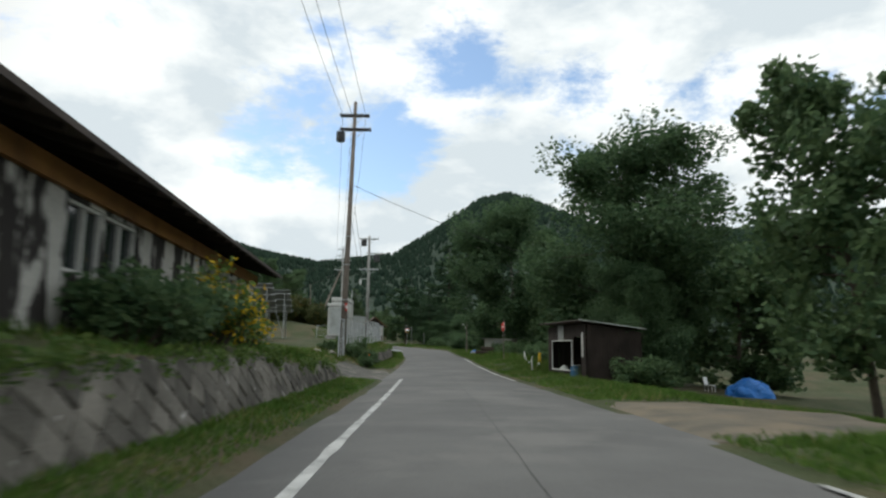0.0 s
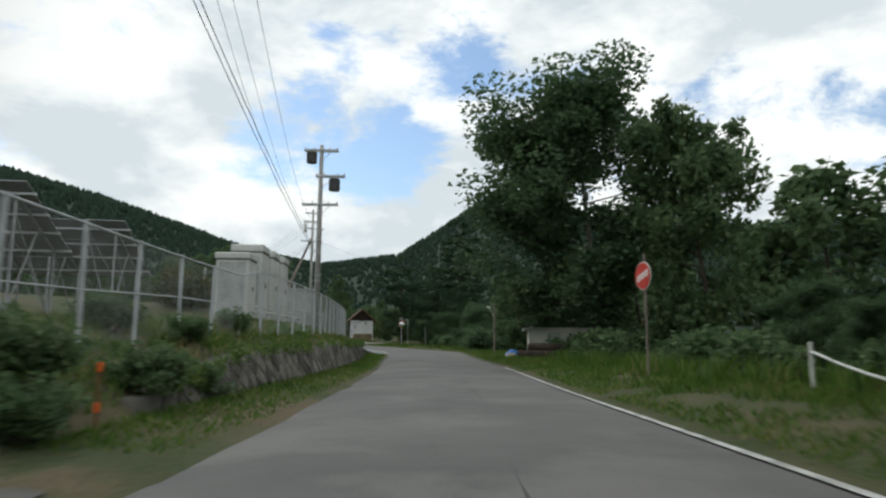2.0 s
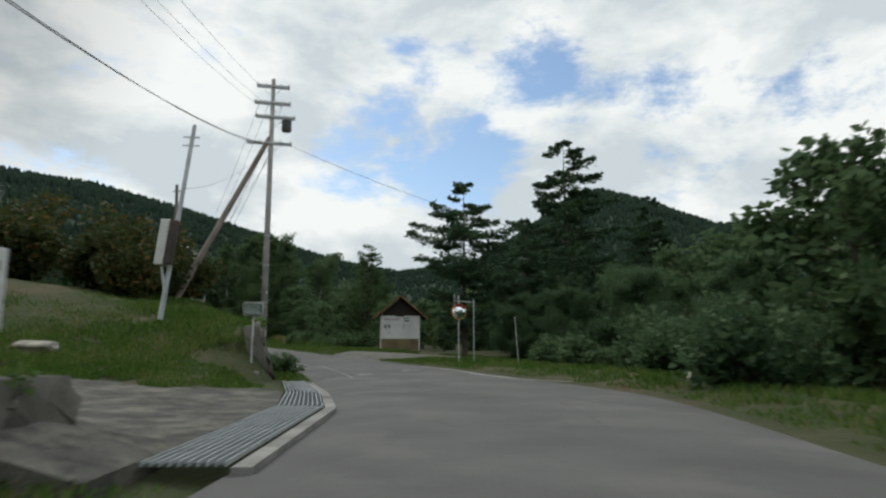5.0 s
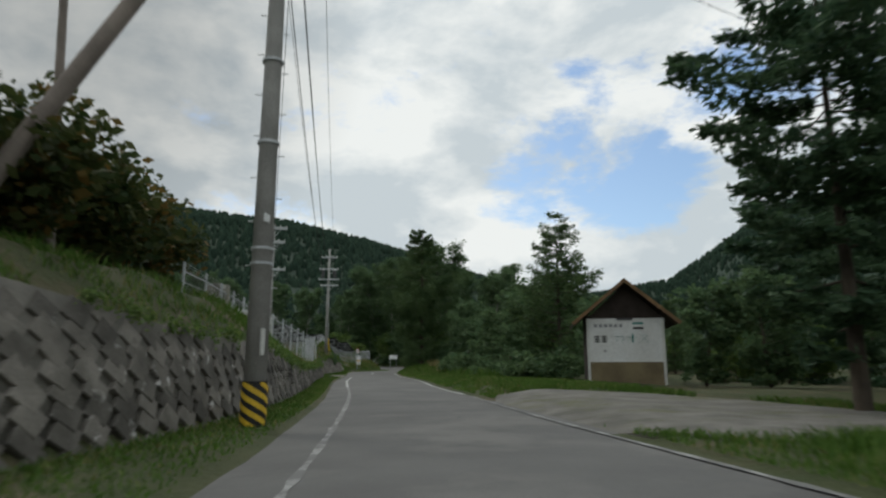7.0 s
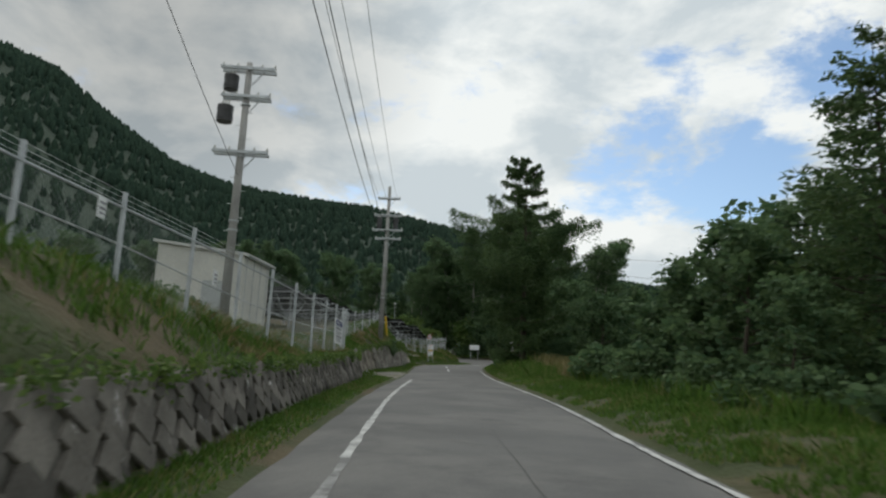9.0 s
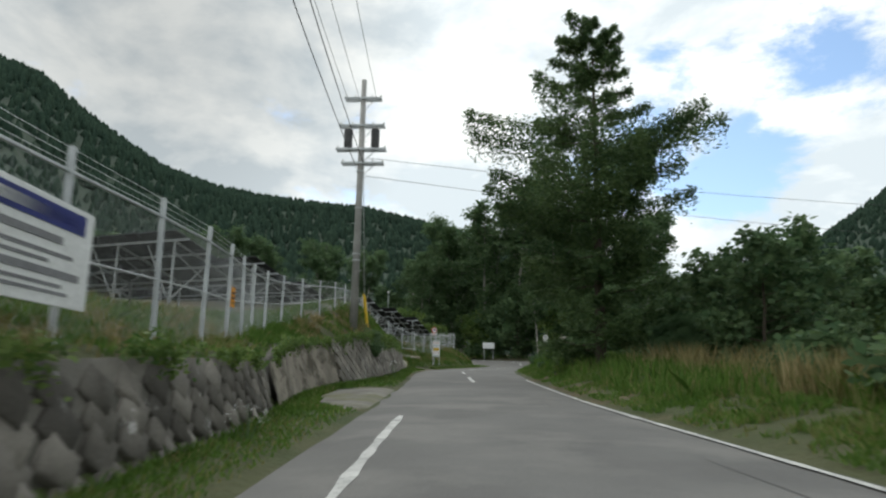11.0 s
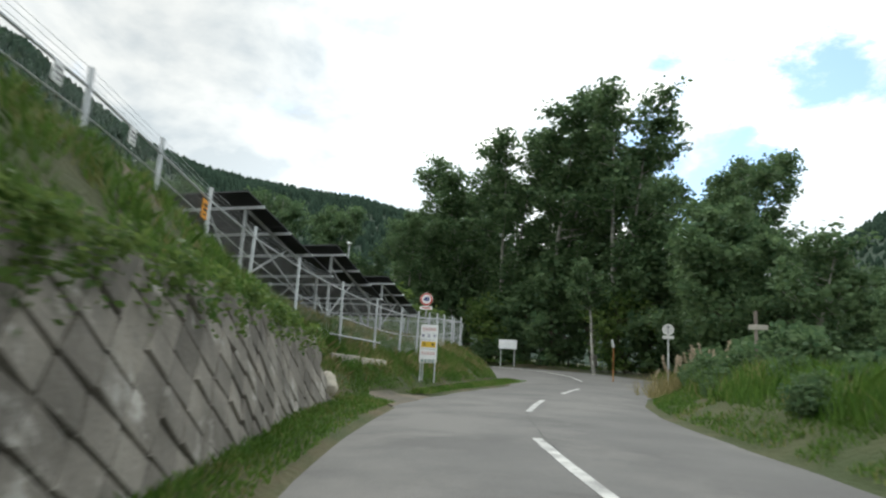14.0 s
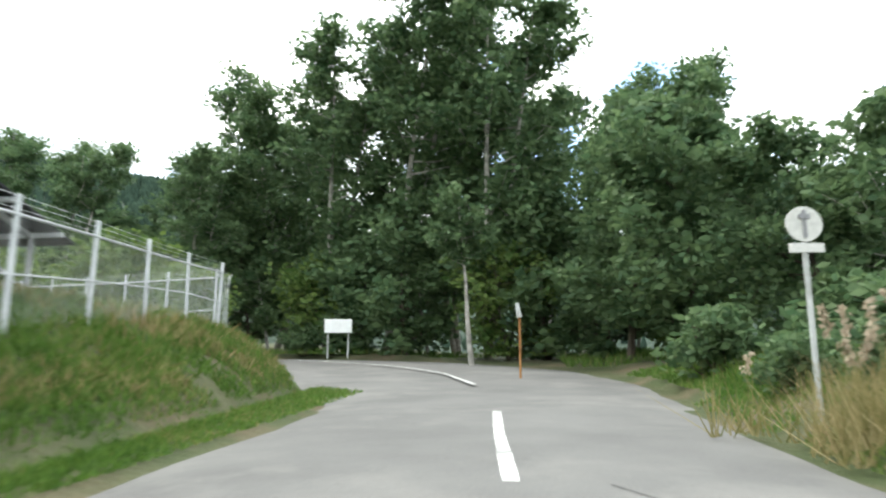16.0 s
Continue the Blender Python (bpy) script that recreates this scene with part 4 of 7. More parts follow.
# ---------------------------------------------------------------- fences
def fence(name, label, line, base, tops, top_wires, pitch=2.0):
    """A chain-link fence along points (x, y): posts, rails, and a mesh of crossing wires."""
    e = empty(name, label, "fence")
    pts = np.array(line, float)
    s = np.concatenate([[0], np.cumsum(np.hypot(*np.diff(pts, axis=0).T))])

    def at(d, up):
        """up: 0 at the ground, 1 at the top rail, more in metres above it."""
        x, y = np.interp(d, s, pts[:, 0]), np.interp(d, s, pts[:, 1])
        g, t = base(x, y), float(road_z(y)) + float(tops(y)) - (0.3 if top_wires else 0.08)
        return Vector((x, y, g + (t - g) * min(up, 1) + max(up - 1, 0)))
    n = int(s[-1] / pitch)
    pm = B()
    rod(pm, (0, 0, -2.2), (0, 0, 0), 0.041, 0.041, 8)
    pme = bpy.data.meshes.new("post")
    pm.to_mesh(pme)
    pm.free()
    pme.materials.append(ZINC)
    height = 1
    for i in range(n + 1):
        ob = new("post", pme)
        ob.parent = e
        p = at(i * s[-1] / n, 1.26 if top_wires else 1.04)
        ob.matrix_basis = pose(*p, random.uniform(-1.2, 1.2), random.uniform(-1.2, 1.2), 0)
    for i in range(n):
        a, b = i * s[-1] / n, (i + 1) * s[-1] / n
        bm = B()
        rod(bm, at(a, height), at(b, height), 0.024, None, 6)
        part("top_rail", bm, ZINC, e)
        bm = B()
        rod(bm, at(a, height * 0.5), at(b, height * 0.5), 0.014, None, 5)
        part("rail", bm, ZINC, e)
        for k in range(top_wires):
            bm = B()
            rod(bm, at(a, 1.07 + 0.085 * k), at(b, 1.07 + 0.085 * k), 0.004, None, 3)
            part("barbed_wire", bm, ZINC, e)
    v, f = [], []
    for d in np.arange(0, s[-1], 0.13):
        for sg in (-1, 1):
            d2 = min(max(d + sg * 1.2, 0), s[-1])
            up2 = abs(d2 - d) / 1.2
            a, b = at(d, 0.02), at(d2, min(up2, height))
            k = len(v)
            w = 0.0016
            v += [a + Vector((w, 0, 0)), a + Vector((-w, w, 0)), a + Vector((-w, -w, 0)), b + Vector((w, 0, 0)), b + Vector((-w, w, 0)), b + Vector((-w, -w, 0))]
            f += [(k, k + 1, k + 4, k + 3), (k + 1, k + 2, k + 5, k + 4), (k + 2, k, k + 3, k + 5)]
    shell("chain_link", [tuple(q) for q in v], f, ZINC, e)["label"] = "crossing thin steel wires"
    return e


fl1 = [(float(wall_x(y)) - 1.5, y) for y in np.arange(-46, 4, 2)] + [(-4.6, 5), (-12, 7)]
fence("fence", "galvanised chain-link fence on a grassy wall top", fl1, ground_z, lambda y: 3.3 if y > -30 else 3.0, 0)
FO = smooth_line([(40, 3.0), (54, 3.0), (62, 1.6), (70, 0.85), (78, 1.0), (84, 1.6), (92, 2.1), (104, 2.7), (111, 2.5), (116, 1.9), (120, 1.4), (124, 1.5), (132, 2.4), (140, 2.8)])
TOPS = smooth_line([(40, 4.1), (54, 4.0), (62, 3.6), (70, 3.25), (76, 3.3), (84, 3.7), (88, 3.9), (93, 4.2), (98, 4.7), (106, 4.7), (111, 4.2), (116, 3.4), (119, 2.97), (122, 2.85), (131, 3.4), (140, 3.6), (150, 4.2)])
fl2 = [(float(wall_x(y) - FO(y)), y) for y in np.arange(41, 137.5, 2)]
fl2 += [(-44.2, 138), (-50, 141), (-60, 146)]
FENCE2 = fence("fence", "galvanised chain-link fence with barbed wire on a bank", fl2, ground_z, TOPS, 3, 2.45)


# ---------------------------------------------------------------- solar tables
PALE_PANEL = material("pale_panel_back", (0.3, 0.31, 0.32), (0.24, 0.25, 0.26), 0.5, 1.5, 20, 0.05)
RACK = material("weathered_rack_steel", (0.36, 0.37, 0.37), (0.26, 0.27, 0.27), 0.6, 3, 40, 0.05, metal=0.2)


def solar_table(x_end, y_high, z_high, width, depth, drop, base, back=PANEL):
    e = empty("solar_table", "dark solar panel table on galvanised steel legs", "solar panels", "solar tables behind the fence")
    slope = math.atan2(drop, depth)
    rot = Euler((-slope, 0, 0)).to_matrix()
    k = max(int(width / 1.7), 1)
    ln = math.hypot(depth, drop)
    for i in range(k):
        for j in range(3):
            bm = B()
            c = Vector((x_end - (i + 0.5) * width / k, y_high + depth * (j + 0.5) / 3, z_high - drop * (j + 0.5) / 3))
            box(bm, c, (width / k - 0.03, ln / 3 - 0.03, 0.04), rot)
            part("panel", bm, back, e)
    bm = B()
    for t in (0.12, 0.38, 0.62, 0.88):
        p = Vector((x_end, y_high + depth * t, z_high - drop * t - 0.09))
        beam(bm, p + Vector((0.1, 0, 0)), p - Vector((width, 0, 0)), 0.05, 0.08)
    part("purlin", bm, ZINC, e)
    x = x_end - 0.5
    while x > x_end - width:
        bm = B()
        a, b = Vector((x, y_high + depth * 0.12, z_high - drop * 0.12 - 0.13)), Vector((x, y_high + depth * 0.88, z_high - drop * 0.88 - 0.13))
        ga, gb = Vector((x, a.y, base(x, a.y))), Vector((x, b.y, base(x, b.y)))
        beam(bm, ga, a, 0.075)
        beam(bm, gb, b, 0.075)
        beam(bm, a, b, 0.06, 0.09)
        beam(bm, ga + Vector((0, 0, 0.4)), a.lerp(b, 0.55), 0.05)
        beam(bm, a.lerp(ga, 0.15), gb + Vector((0, 0, 0.2)), 0.045)
        beam(bm, ga + Vector((0, 0, 0.2)), a + Vector((-1.2 if x - 1.2 > x_end - width else 1.2, 0, -0.1)), 0.045)
        part("leg_frame", bm, RACK, e)
        x -= 2.6
    return e


for y, z in ((86.5, 8.1), (93.5, 8.5), (100.5, 8.4), (107.0, 8.3)):
    solar_table(float(wall_x(y)) - 5.6, y, z, 13, 4.3, 1.2, ground_z)
for x, y, z, deep, drop in ((-42.0, 113.4, 9.05, 5.3, 1.65), (-43.3, 120.6, 9.1, 4.6, 1.6), (-43.7, 126.1, 8.8, 4.3, 1.4)):
    solar_table(x, y, z, 14, deep, drop, ground_z)
for y in (-49.5, -42.2, -35.0, -28.0, -21.0):
    solar_table(-15.6 + (y + 35) * 0.13, y, 5.4 + (y + 35) * 0.01, 14, 4.3, 1.9, ground_z, PALE_PANEL)
# ---------------------------------------------------------------- electrical cabinets
def cabinet(x, y, turn):
    g = ground_z(x, y) - 0.1
    e = empty("electrical_cabinet", "tall light grey steel electrical cabinet on a concrete plinth", "cabinet", "row of cabinets", (x, y, g), turn)
    bm = B()
    box(bm, (0, 0, 0.2), (1.75, 2.0, 0.5))
    part("plinth", bm, CONCRETE, e)
    bm = B()
    box(bm, (0, 0, 1.85), (1.5, 1.4, 2.8), None, 0.03)
    part("body", bm, LIGHT_PAINT, e)
    bm = B()
    box(bm, (0, 0, 3.38), (1.62, 1.52, 0.3), None, 0.04)
    part("roof_cap", bm, LIGHT_PAINT, e)
    bm = B()
    box(bm, (0, 0, 3.215), (1.56, 1.45, 0.05))
    part("vent_gap", bm, DARK_STEEL, e)
    for s in (-1, 1):
        bm = B()
        box(bm, (0.765, s * 0.335, 1.85), (0.03, 0.63, 2.5), None, 0.01)
        d = part("door", bm, LIGHT_PAINT, e)
        bm = B()
        box(bm, (0.79, s * 0.36 - s * 0.22, 1.9), (0.03, 0.06, 0.22), None, 0.01)
        part("handle", bm, DARK_STEEL, d)
    bm = B()
    box(bm, (0, -0.715, 1.85), (1.2, 0.03, 2.5), None, 0.01)
    part("side_panel", bm, GREY_PAINT, e)
    return e


for y, tall in ((-18.9, 1.0), (-16.6, 1.2), (-14.3, 1.2), (-12.0, 1.2)):
    cabinet(-9.4 + (y + 18.9) * 0.13, y, -6).scale = (1, 1, tall)
bm = B()
for z in (0.75, 0.95):
    rod(bm, (-8.35, -20.2, ground_z(-8.35, -20.2) + z), (-7.0, -10.6, ground_z(-7.0, -10.6) + z), 0.05, None, 8)
tagged(part("pipe_run", bm, LIGHT_PAINT), "pale conduit pipes along a row of cabinets", "pipe")
e = empty("switch_house", "grey sheet metal switchgear box beside a pole", "cabinet", "", (-7.3, -8.4, ground_z(-7.3, -8.4) - 0.1), -6)
bm = B()
box(bm, (0, 0, 1.35), (2.2, 2.6, 2.5), None, 0.03)
part("body", bm, GREY_PAINT, e)
bm = B()
box(bm, (0, 0, 2.66), (2.4, 2.8, 0.1), Euler((0, radians(4), 0)).to_matrix())
part("roof", bm, GREY_PAINT, e)
for s in (-1, 1):
    bm = B()
    box(bm, (1.115, s * 0.62, 1.35), (0.03, 1.16, 2.2), None, 0.01)
    part("door", bm, GREY_PAINT, e)
bm = B()
box(bm, (1.15, -0.7, 1.9), (0.02, 0.3, 0.5))
part("warning_plate", bm, ORANGE, e, "orange warning plate")
bm = B()
rod(bm, (-7.0, -9.4, 7.9), (-6.1, -9.7, 7.9), 0.03)
rod(bm, (-6.9, -9.4, 7.4), (-6.9, -9.4, 7.8), 0.12, 0.12, 10)
bmesh.ops.create_uvsphere(bm, u_segments=10, v_segments=6, radius=0.12, matrix=Matrix.Translation((-6.9, -9.4, 7.4)))
tagged(part("security_camera", bm, WHITE), "white dome security camera fixed to a pole", "camera")


# plates on the fence, and the information board
def plate(name, at, size, turn, mat, label, category="sign", bars=(), rails=None):
    e = empty(name, label, category, "", at, turn)
    bm = B()
    box(bm, (0, 0, 0), (size[0], 0.02, size[1]), None, 0.006)
    part("board", bm, mat, e)
    for x, z, w, h, m in bars:
        bm = B()
        box(bm, (x * size[0], -0.0135, z * size[1]), (w * size[0], 0.007, h * size[1]))
        part("lettering", bm, m, e)
    return e


by = 72.45
bx = -24.2
yaw2 = 113
lines = [(0.0, 0.34, 0.86, 0.2, NAVY), (0.0, 0.34, 0.74, 0.1, WHITE), (-0.05, 0.12, 0.66, 0.07, GREY_PRINT), (0.0, -0.02, 0.72, 0.035, GREY_PRINT), (-0.1, -0.1, 0.6, 0.03, GREY_PRINT), (0.05, -0.2, 0.74, 0.07, GREY_PRINT), (0.0, -0.31, 0.6, 0.03, GREY_PRINT), (0.1, -0.38, 0.5, 0.03, GREY_PRINT)]
plate("information_board", (bx, by, 4.27), (2.5, 0.95), yaw2, WHITE, "white information board with navy heading hung on a fence", "sign board", lines)
for y, m, lab, w, h in ((80.3, ORANGE, "orange warning plate on a chain-link fence", 0.3, 0.42), (109.3, ORANGE, "orange warning plate on a chain-link fence", 0.3, 0.38), (104.3, WHITE, "small white notice plate on a chain-link fence", 0.22, 0.26), (106.2, WHITE, "small white notice plate on a chain-link fence", 0.22, 0.26), (52.5, WHITE, "small white notice plate on a chain-link fence", 0.26, 0.34), (56.5, WHITE, "small white notice plate on a chain-link fence", 0.26, 0.34), (60.5, WHITE, "small white notice plate on a chain-link fence", 0.26, 0.34)):
    x = float(wall_x(y) - FO(y)) + 0.06
    plate("notice_plate", (x, y, ground_z(x, y) + (0.55 if y > 100 else 1.0)), (w, h), yaw2, m, lab, "notice", [(0, 0.2, 0.7, 0.1, BLACK if m is ORANGE else GREY_PRINT), (0, -0.05, 0.7, 0.1, BLACK if m is ORANGE else GREY_PRINT), (0, -0.28, 0.5, 0.08, BLACK if m is ORANGE else GREY_PRINT)])
plate("notice_plate", (-3.75, 3.4, ground_z(-3.9, 3.4) + 1.0), (0.5, 0.9), 60, WHITE, "white notice plate at the fence corner", "notice", [(0, 0.28, 0.7, 0.12, GREY_PRINT), (0, 0.0, 0.7, 0.1, NAVY), (0, -0.28, 0.6, 0.1, GREY_PRINT)])
# yellow stay-wire guards near the bank pole
e = empty("guy_wire_guard", "yellow plastic guards on pole stay wires", "guy wire")
for dx in (0, 0.14):
    bm = B()
    x, y = -34.85 - dx, 99.35 + dx
    rod(bm, (x, y, ground_z(x, y)), (x - 0.1, y - 0.25, ground_z(x, y) + 1.6), 0.055, 0.055, 8)
    part("guard", bm, YELLOW, e)
    bm = B()
    rod(bm, (x - 0.1, y - 0.25, ground_z(x, y) + 1.6), (-33.7, 96.0, 14.0), 0.008, 0.008, 4)
    part("stay_wire", bm, ZINC, e)

# ---------------------------------------------------------------- grey equipment house behind the fence
e = empty("equipment_house", "cream sheet-metal equipment house with a flat sloping roof", "shed", "", (-29.7, 71.5, 0), 16)
gz = ground_z(-28.0, 71.6) - 0.1
bm = B()
box(bm, (0, 0, gz + 1.45), (3.6, 2.9, 3.1))
for v in bm.verts:
    if v.co.z > gz + 2 and v.co.x < 0:
        v.co.z += 0.45
part("wall", bm, CREAM_WALL, e)
bm = B()
box(bm, (0, 0, gz + 3.28), (3.95, 3.2, 0.1), Euler((0, radians(7.1), 0)).to_matrix())
part("roof", bm, LIGHT_PAINT, e)
bm = B()
rod(bm, (1.98, -1.6, gz + 3.0), (1.98, 1.6, gz + 3.0), 0.05, None, 8)
part("gutter", bm, GREY_PAINT, e)
for k in (-1.2, -0.4, 0.4, 1.2):
    bm = B()
    box(bm, (1.81, k, gz + 1.45), (0.025, 0.03, 3.05))
    part("seam", bm, GREY_PAINT, e)
bm = B()
box(bm, (0.6, -1.465, gz + 1.0), (0.85, 0.03, 1.95), None, 0.01)
part("door", bm, GREY_PAINT, e)


# ---------------------------------------------------------------- long house at the start
HA, HB = Vector((-14.45, -92, 0)), Vector((-12.5, -58.2, 0))
hd = (HB - HA).normalized()
hn = Vector((-hd.y, hd.x, 0))
hz = 0.0
e = empty("long_house", "long single-storey house with peeling plaster and dark eaves", "house")


def hp(s, back, z):
    return HA + hd * s + hn * back + Vector((0, 0, z))


HL = (HB - HA).length
hturn = Matrix((hd, hn, (0, 0, 1))).transposed()
holes = [(18.0, 19.35), (19.45, 21.0), (26.6, 28.5), (28.65, 30.6), (30.75, 32.7)]
sill, head = 1.4, 2.55
bm = B()
marks = [0.0] + [v for h in holes for v in h] + [HL]
for i in range(0, len(marks) - 1):
    a, b = marks[i], marks[i + 1]
    solid = i % 2 == 0
    spans = [(0, 2.75)] if solid else [(0, sill), (head, 2.75)]
    for z0, z1 in spans:
        box(bm, hp((a + b) / 2, 0.1, hz + (z0 + z1) / 2), (b - a, 0.2, z1 - z0), hturn)
box(bm, hp(HL - 0.1, 3.2, hz + 1.4), (0.2, 6.2, 2.8), hturn)
box(bm, hp(HL / 2, 6.3, hz + 1.4), (HL, 0.2, 2.8), hturn)
box(bm, hp(0.1, 3.2, hz + 1.4), (0.2, 6.2, 2.8), hturn)
part("wall", bm, PEELING, e, "white plaster peeling off dark boards")
for a, b in holes:
    bm = B()
    for s in (a + 0.04, b - 0.04, (a + b) / 2):
        box(bm, hp(s, 0.08, hz + (sill + head) / 2), (0.07, 0.1, head - sill), hturn)
    for z in (sill + 0.03, head - 0.03):
        box(bm, hp((a + b) / 2, 0.08, hz + z), (b - a, 0.1, 0.06), hturn)
    w = part("window", bm, LIGHT_PAINT, e)
    bm = B()
    box(bm, hp((a + b) / 2, 0.12, hz + (sill + head) / 2), (b - a - 0.1, 0.02, head - sill - 0.08), hturn)
    part("pane", bm, glass, w)
bm = B()
box(bm, hp(HL / 2, -0.04, hz + 2.8), (HL, 0.14, 0.34), hturn)
part("fascia_board", bm, FASCIA, e, "bare brown boards under the eaves")
for s in np.arange(0.5, HL, 0.9):
    bm = B()
    beam(bm, hp(s, -0.85, hz + 2.98), hp(s, 1.0, hz + 3.5), 0.06, 0.12)
    part("rafter", bm, DARK_WOOD, e)
bm = B()
for a, b in (((-0.95, 2.98), (3.2, 4.25)), ((3.2, 4.25), (7.3, 2.98))):
    q = [hp(s, v[0], hz + v[1] + dz) for dz in (0, 0.1) for s, v in ((-0.6, a), (HL + 0.8, a), (HL + 0.8, b), (-0.6, b))]
    vs = [bm.verts.new(p) for p in q]
    for f in ((0, 1, 2, 3), (7, 6, 5, 4), (0, 4, 5, 1), (1, 5, 6, 2), (2, 6, 7, 3), (3, 7, 4, 0)):
        bm.faces.new([vs[k] for k in f])
bmesh.ops.recalc_face_normals(bm, faces=bm.faces[:])
part("roof", bm, ROOF, e, "dark rusty sheet roof")

# ---------------------------------------------------------------- dark roadside shed, its stall window towards the road
e = empty("roadside_shed", "dark weathered plank shed with an open stall window", "shed", "", (1.7, -53.4, -1.15))
rsd = random.Random(15)
y = -2.7
while y < 2.68:
    w = min(0.24 + rsd.uniform(-0.02, 0.03), 2.7 - y)
    c = y + w / 2
    if -0.98 < c < 1.98:
        spans = [(0, 0.48), (1.92, 2.62)]
    elif -2.1 < c < -1.25:
        spans = [(2.05, 2.62)]
    else:
        spans = [(0, 2.62)]
    for z0, z1 in spans:
        bm = B()
        box(bm, (rsd.uniform(-0.008, 0.008), c, (z0 + z1) / 2), (0.03, w - 0.012, z1 - z0))
        part("plank", bm, DARK_WOOD, e)
    y += w
x = 0.05
while x < 2.58:
    w = min(0.24 + rsd.uniform(-0.02, 0.03), 2.6 - x)
    h_ = 2.6 - 0.12 * x
    for yy in (-2.7, 2.7):
        bm = B()
        box(bm, (x + w / 2, yy + rsd.uniform(-0.008, 0.008), h_ / 2), (w - 0.012, 0.03, h_))
        part("plank", bm, DARK_WOOD, e)
    x += w
bm = B()
box(bm, (2.6, 0, 1.15), (0.04, 5.4, 2.3))
part("back_wall", bm, DARK_WOOD, e)
bm = B()
box(bm, (1.3, 0, 0.05), (2.5, 5.3, 0.1))
part("floor", bm, DARK_WOOD, e)
bm = B()
for z, w in ((0.5, 0.06), (1.9, 0.05)):
    box(bm, (-0.035, 0.5, z), (0.05, 2.98, w))
for y in (-0.97, 1.97):
    box(bm, (-0.035, y, 1.2), (0.05, 0.045, 1.36))
part("window_frame", bm, LIGHT_PAINT, e, "pale stall window frame")
bm = B()
box(bm, (-0.03, -2.33, 1.7), (0.03, 0.16, 1.1))
part("board", bm, LIGHT_PAINT, e, "pale upright board")
bm = B()
box(bm, (-0.03, 0.65, 2.3), (0.012, 0.8, 0.72))
poster = part("poster", bm, material("faded_paper", (0.3, 0.31, 0.29), (0.2, 0.21, 0.2), 0.85, 3, 30, 0.1), e, "faded paper poster")
for z in (2.08, 2.2, 2.32, 2.5):
    bm = B()
    box(bm, (-0.038, 0.65 + rsd.uniform(-0.06, 0.06), z), (0.006, 0.55, 0.05))
    part("lettering", bm, GREY_PRINT, poster)
bm = B()
box(bm, (1.2, 0, 2.6), (3.2, 5.9, 0.05), Euler((0, radians(6.6), 0)).to_matrix())
part("roof", bm, ROOF, e)
bm = B()
beam(bm, (-0.42, -2.97, 2.8), (2.75, -2.97, 2.43), 0.03, 0.05)
part("roof_edge", bm, GREY_PAINT, e, "pale metal roof edge")
bm = B()
rod(bm, (1.45, -55.2, ground_z(1.45, -55.2) - 0.02), (1.45, -55.2, ground_z(1.45, -55.2) + 0.55), 0.17, 0.17, 14)
rod(bm, (1.45, -55.2, ground_z(1.45, -55.2) + 0.55), (1.45, -55.2, ground_z(1.45, -55.2) + 0.62), 0.1, 0.07, 14)
tagged(part("water_can", bm, material("blue_plastic", (0.05, 0.14, 0.24), (0.04, 0.11, 0.2), 0.5, 3, 20, 0.05)), "faded blue plastic can beside a shed", "can")
bm = B()
bmesh.ops.create_uvsphere(bm, u_segments=16, v_segments=10, radius=1)
for v in bm.verts:
    v.co = Vector((2.05 + v.co.x * 0.28, -52.1 + v.co.y * 0.36, -0.95 + max(v.co.z, -0.05) * 0.5))
tagged(part("basin", bm, GREY_PAINT), "upturned grey basin inside a stall shed", "basin")
e = empty("plastic_chair", "white plastic garden chair in the grass", "chair", "", (11.0, -50.2, ground_z(11.0, -50.2)), 35)
bm = B()
box(bm, (0, 0, 0.42), (0.46, 0.45, 0.035), None, 0.012)
part("seat", bm, WHITE, e)
bm = B()
box(bm, (0, 0.24, 0.66), (0.46, 0.03, 0.42), Euler((radians(-10), 0, 0)).to_matrix(), 0.012)
part("backrest", bm, WHITE, e)
for x in (-0.2, 0.2):
    for y in (-0.2, 0.2):
        bm = B()
        beam(bm, (x, y, -0.03), (x * 0.95, y * 0.95, 0.41), 0.035)
        part("leg", bm, WHITE, e)

# blue tarpaulin heaps, rope barrier
bm = B()
bmesh.ops.create_icosphere(bm, subdivisions=4, radius=1)
for v in bm.verts:
    d = v.co.copy()
    v.co = Vector((d.x * 1.3, d.y * 0.85, max(d.z, -0.1) * 1.0)) * (1 + 0.16 * noise.noise(d * 2.3) + 0.05 * noise.noise(d * 7))
bmesh.ops.translate(bm, verts=bm.verts[:], vec=(12.0, -52.3, ground_z(12.0, -52.3) + 0.02))
tagged(part("tarpaulin", bm, TARP), "crumpled bright blue tarpaulin over a heap", "tarpaulin")
bm = B()
gz = ground_z(6.4, -8.4)
bmesh.ops.create_icosphere(bm, subdivisions=3, radius=1)
for v in bm.verts:
    d = v.co.copy()
    v.co = Vector((6.4, -8.6, gz)) + Vector((d.x * 0.5, d.y * 0.4, max(d.z, -0.1) * 0.5)) * (1 + 0.2 * noise.noise(d * 2.6))
tagged(part("tarpaulin", bm, TARP), "small blue tarpaulin bundle beside the road", "tarpaulin")
e = empty("rope_barrier", "white rope hung between two short posts in grass", "barrier")
for (x, y) in ((3.15, -40.9), (1.35, -48.8)):
    bm = B()
    g = ground_z(x, y)
    rod(bm, (x, y, g - 0.2), (x, y, g + 0.85), 0.035, None, 8)
    part("post", bm, LIGHT_PAINT, e)
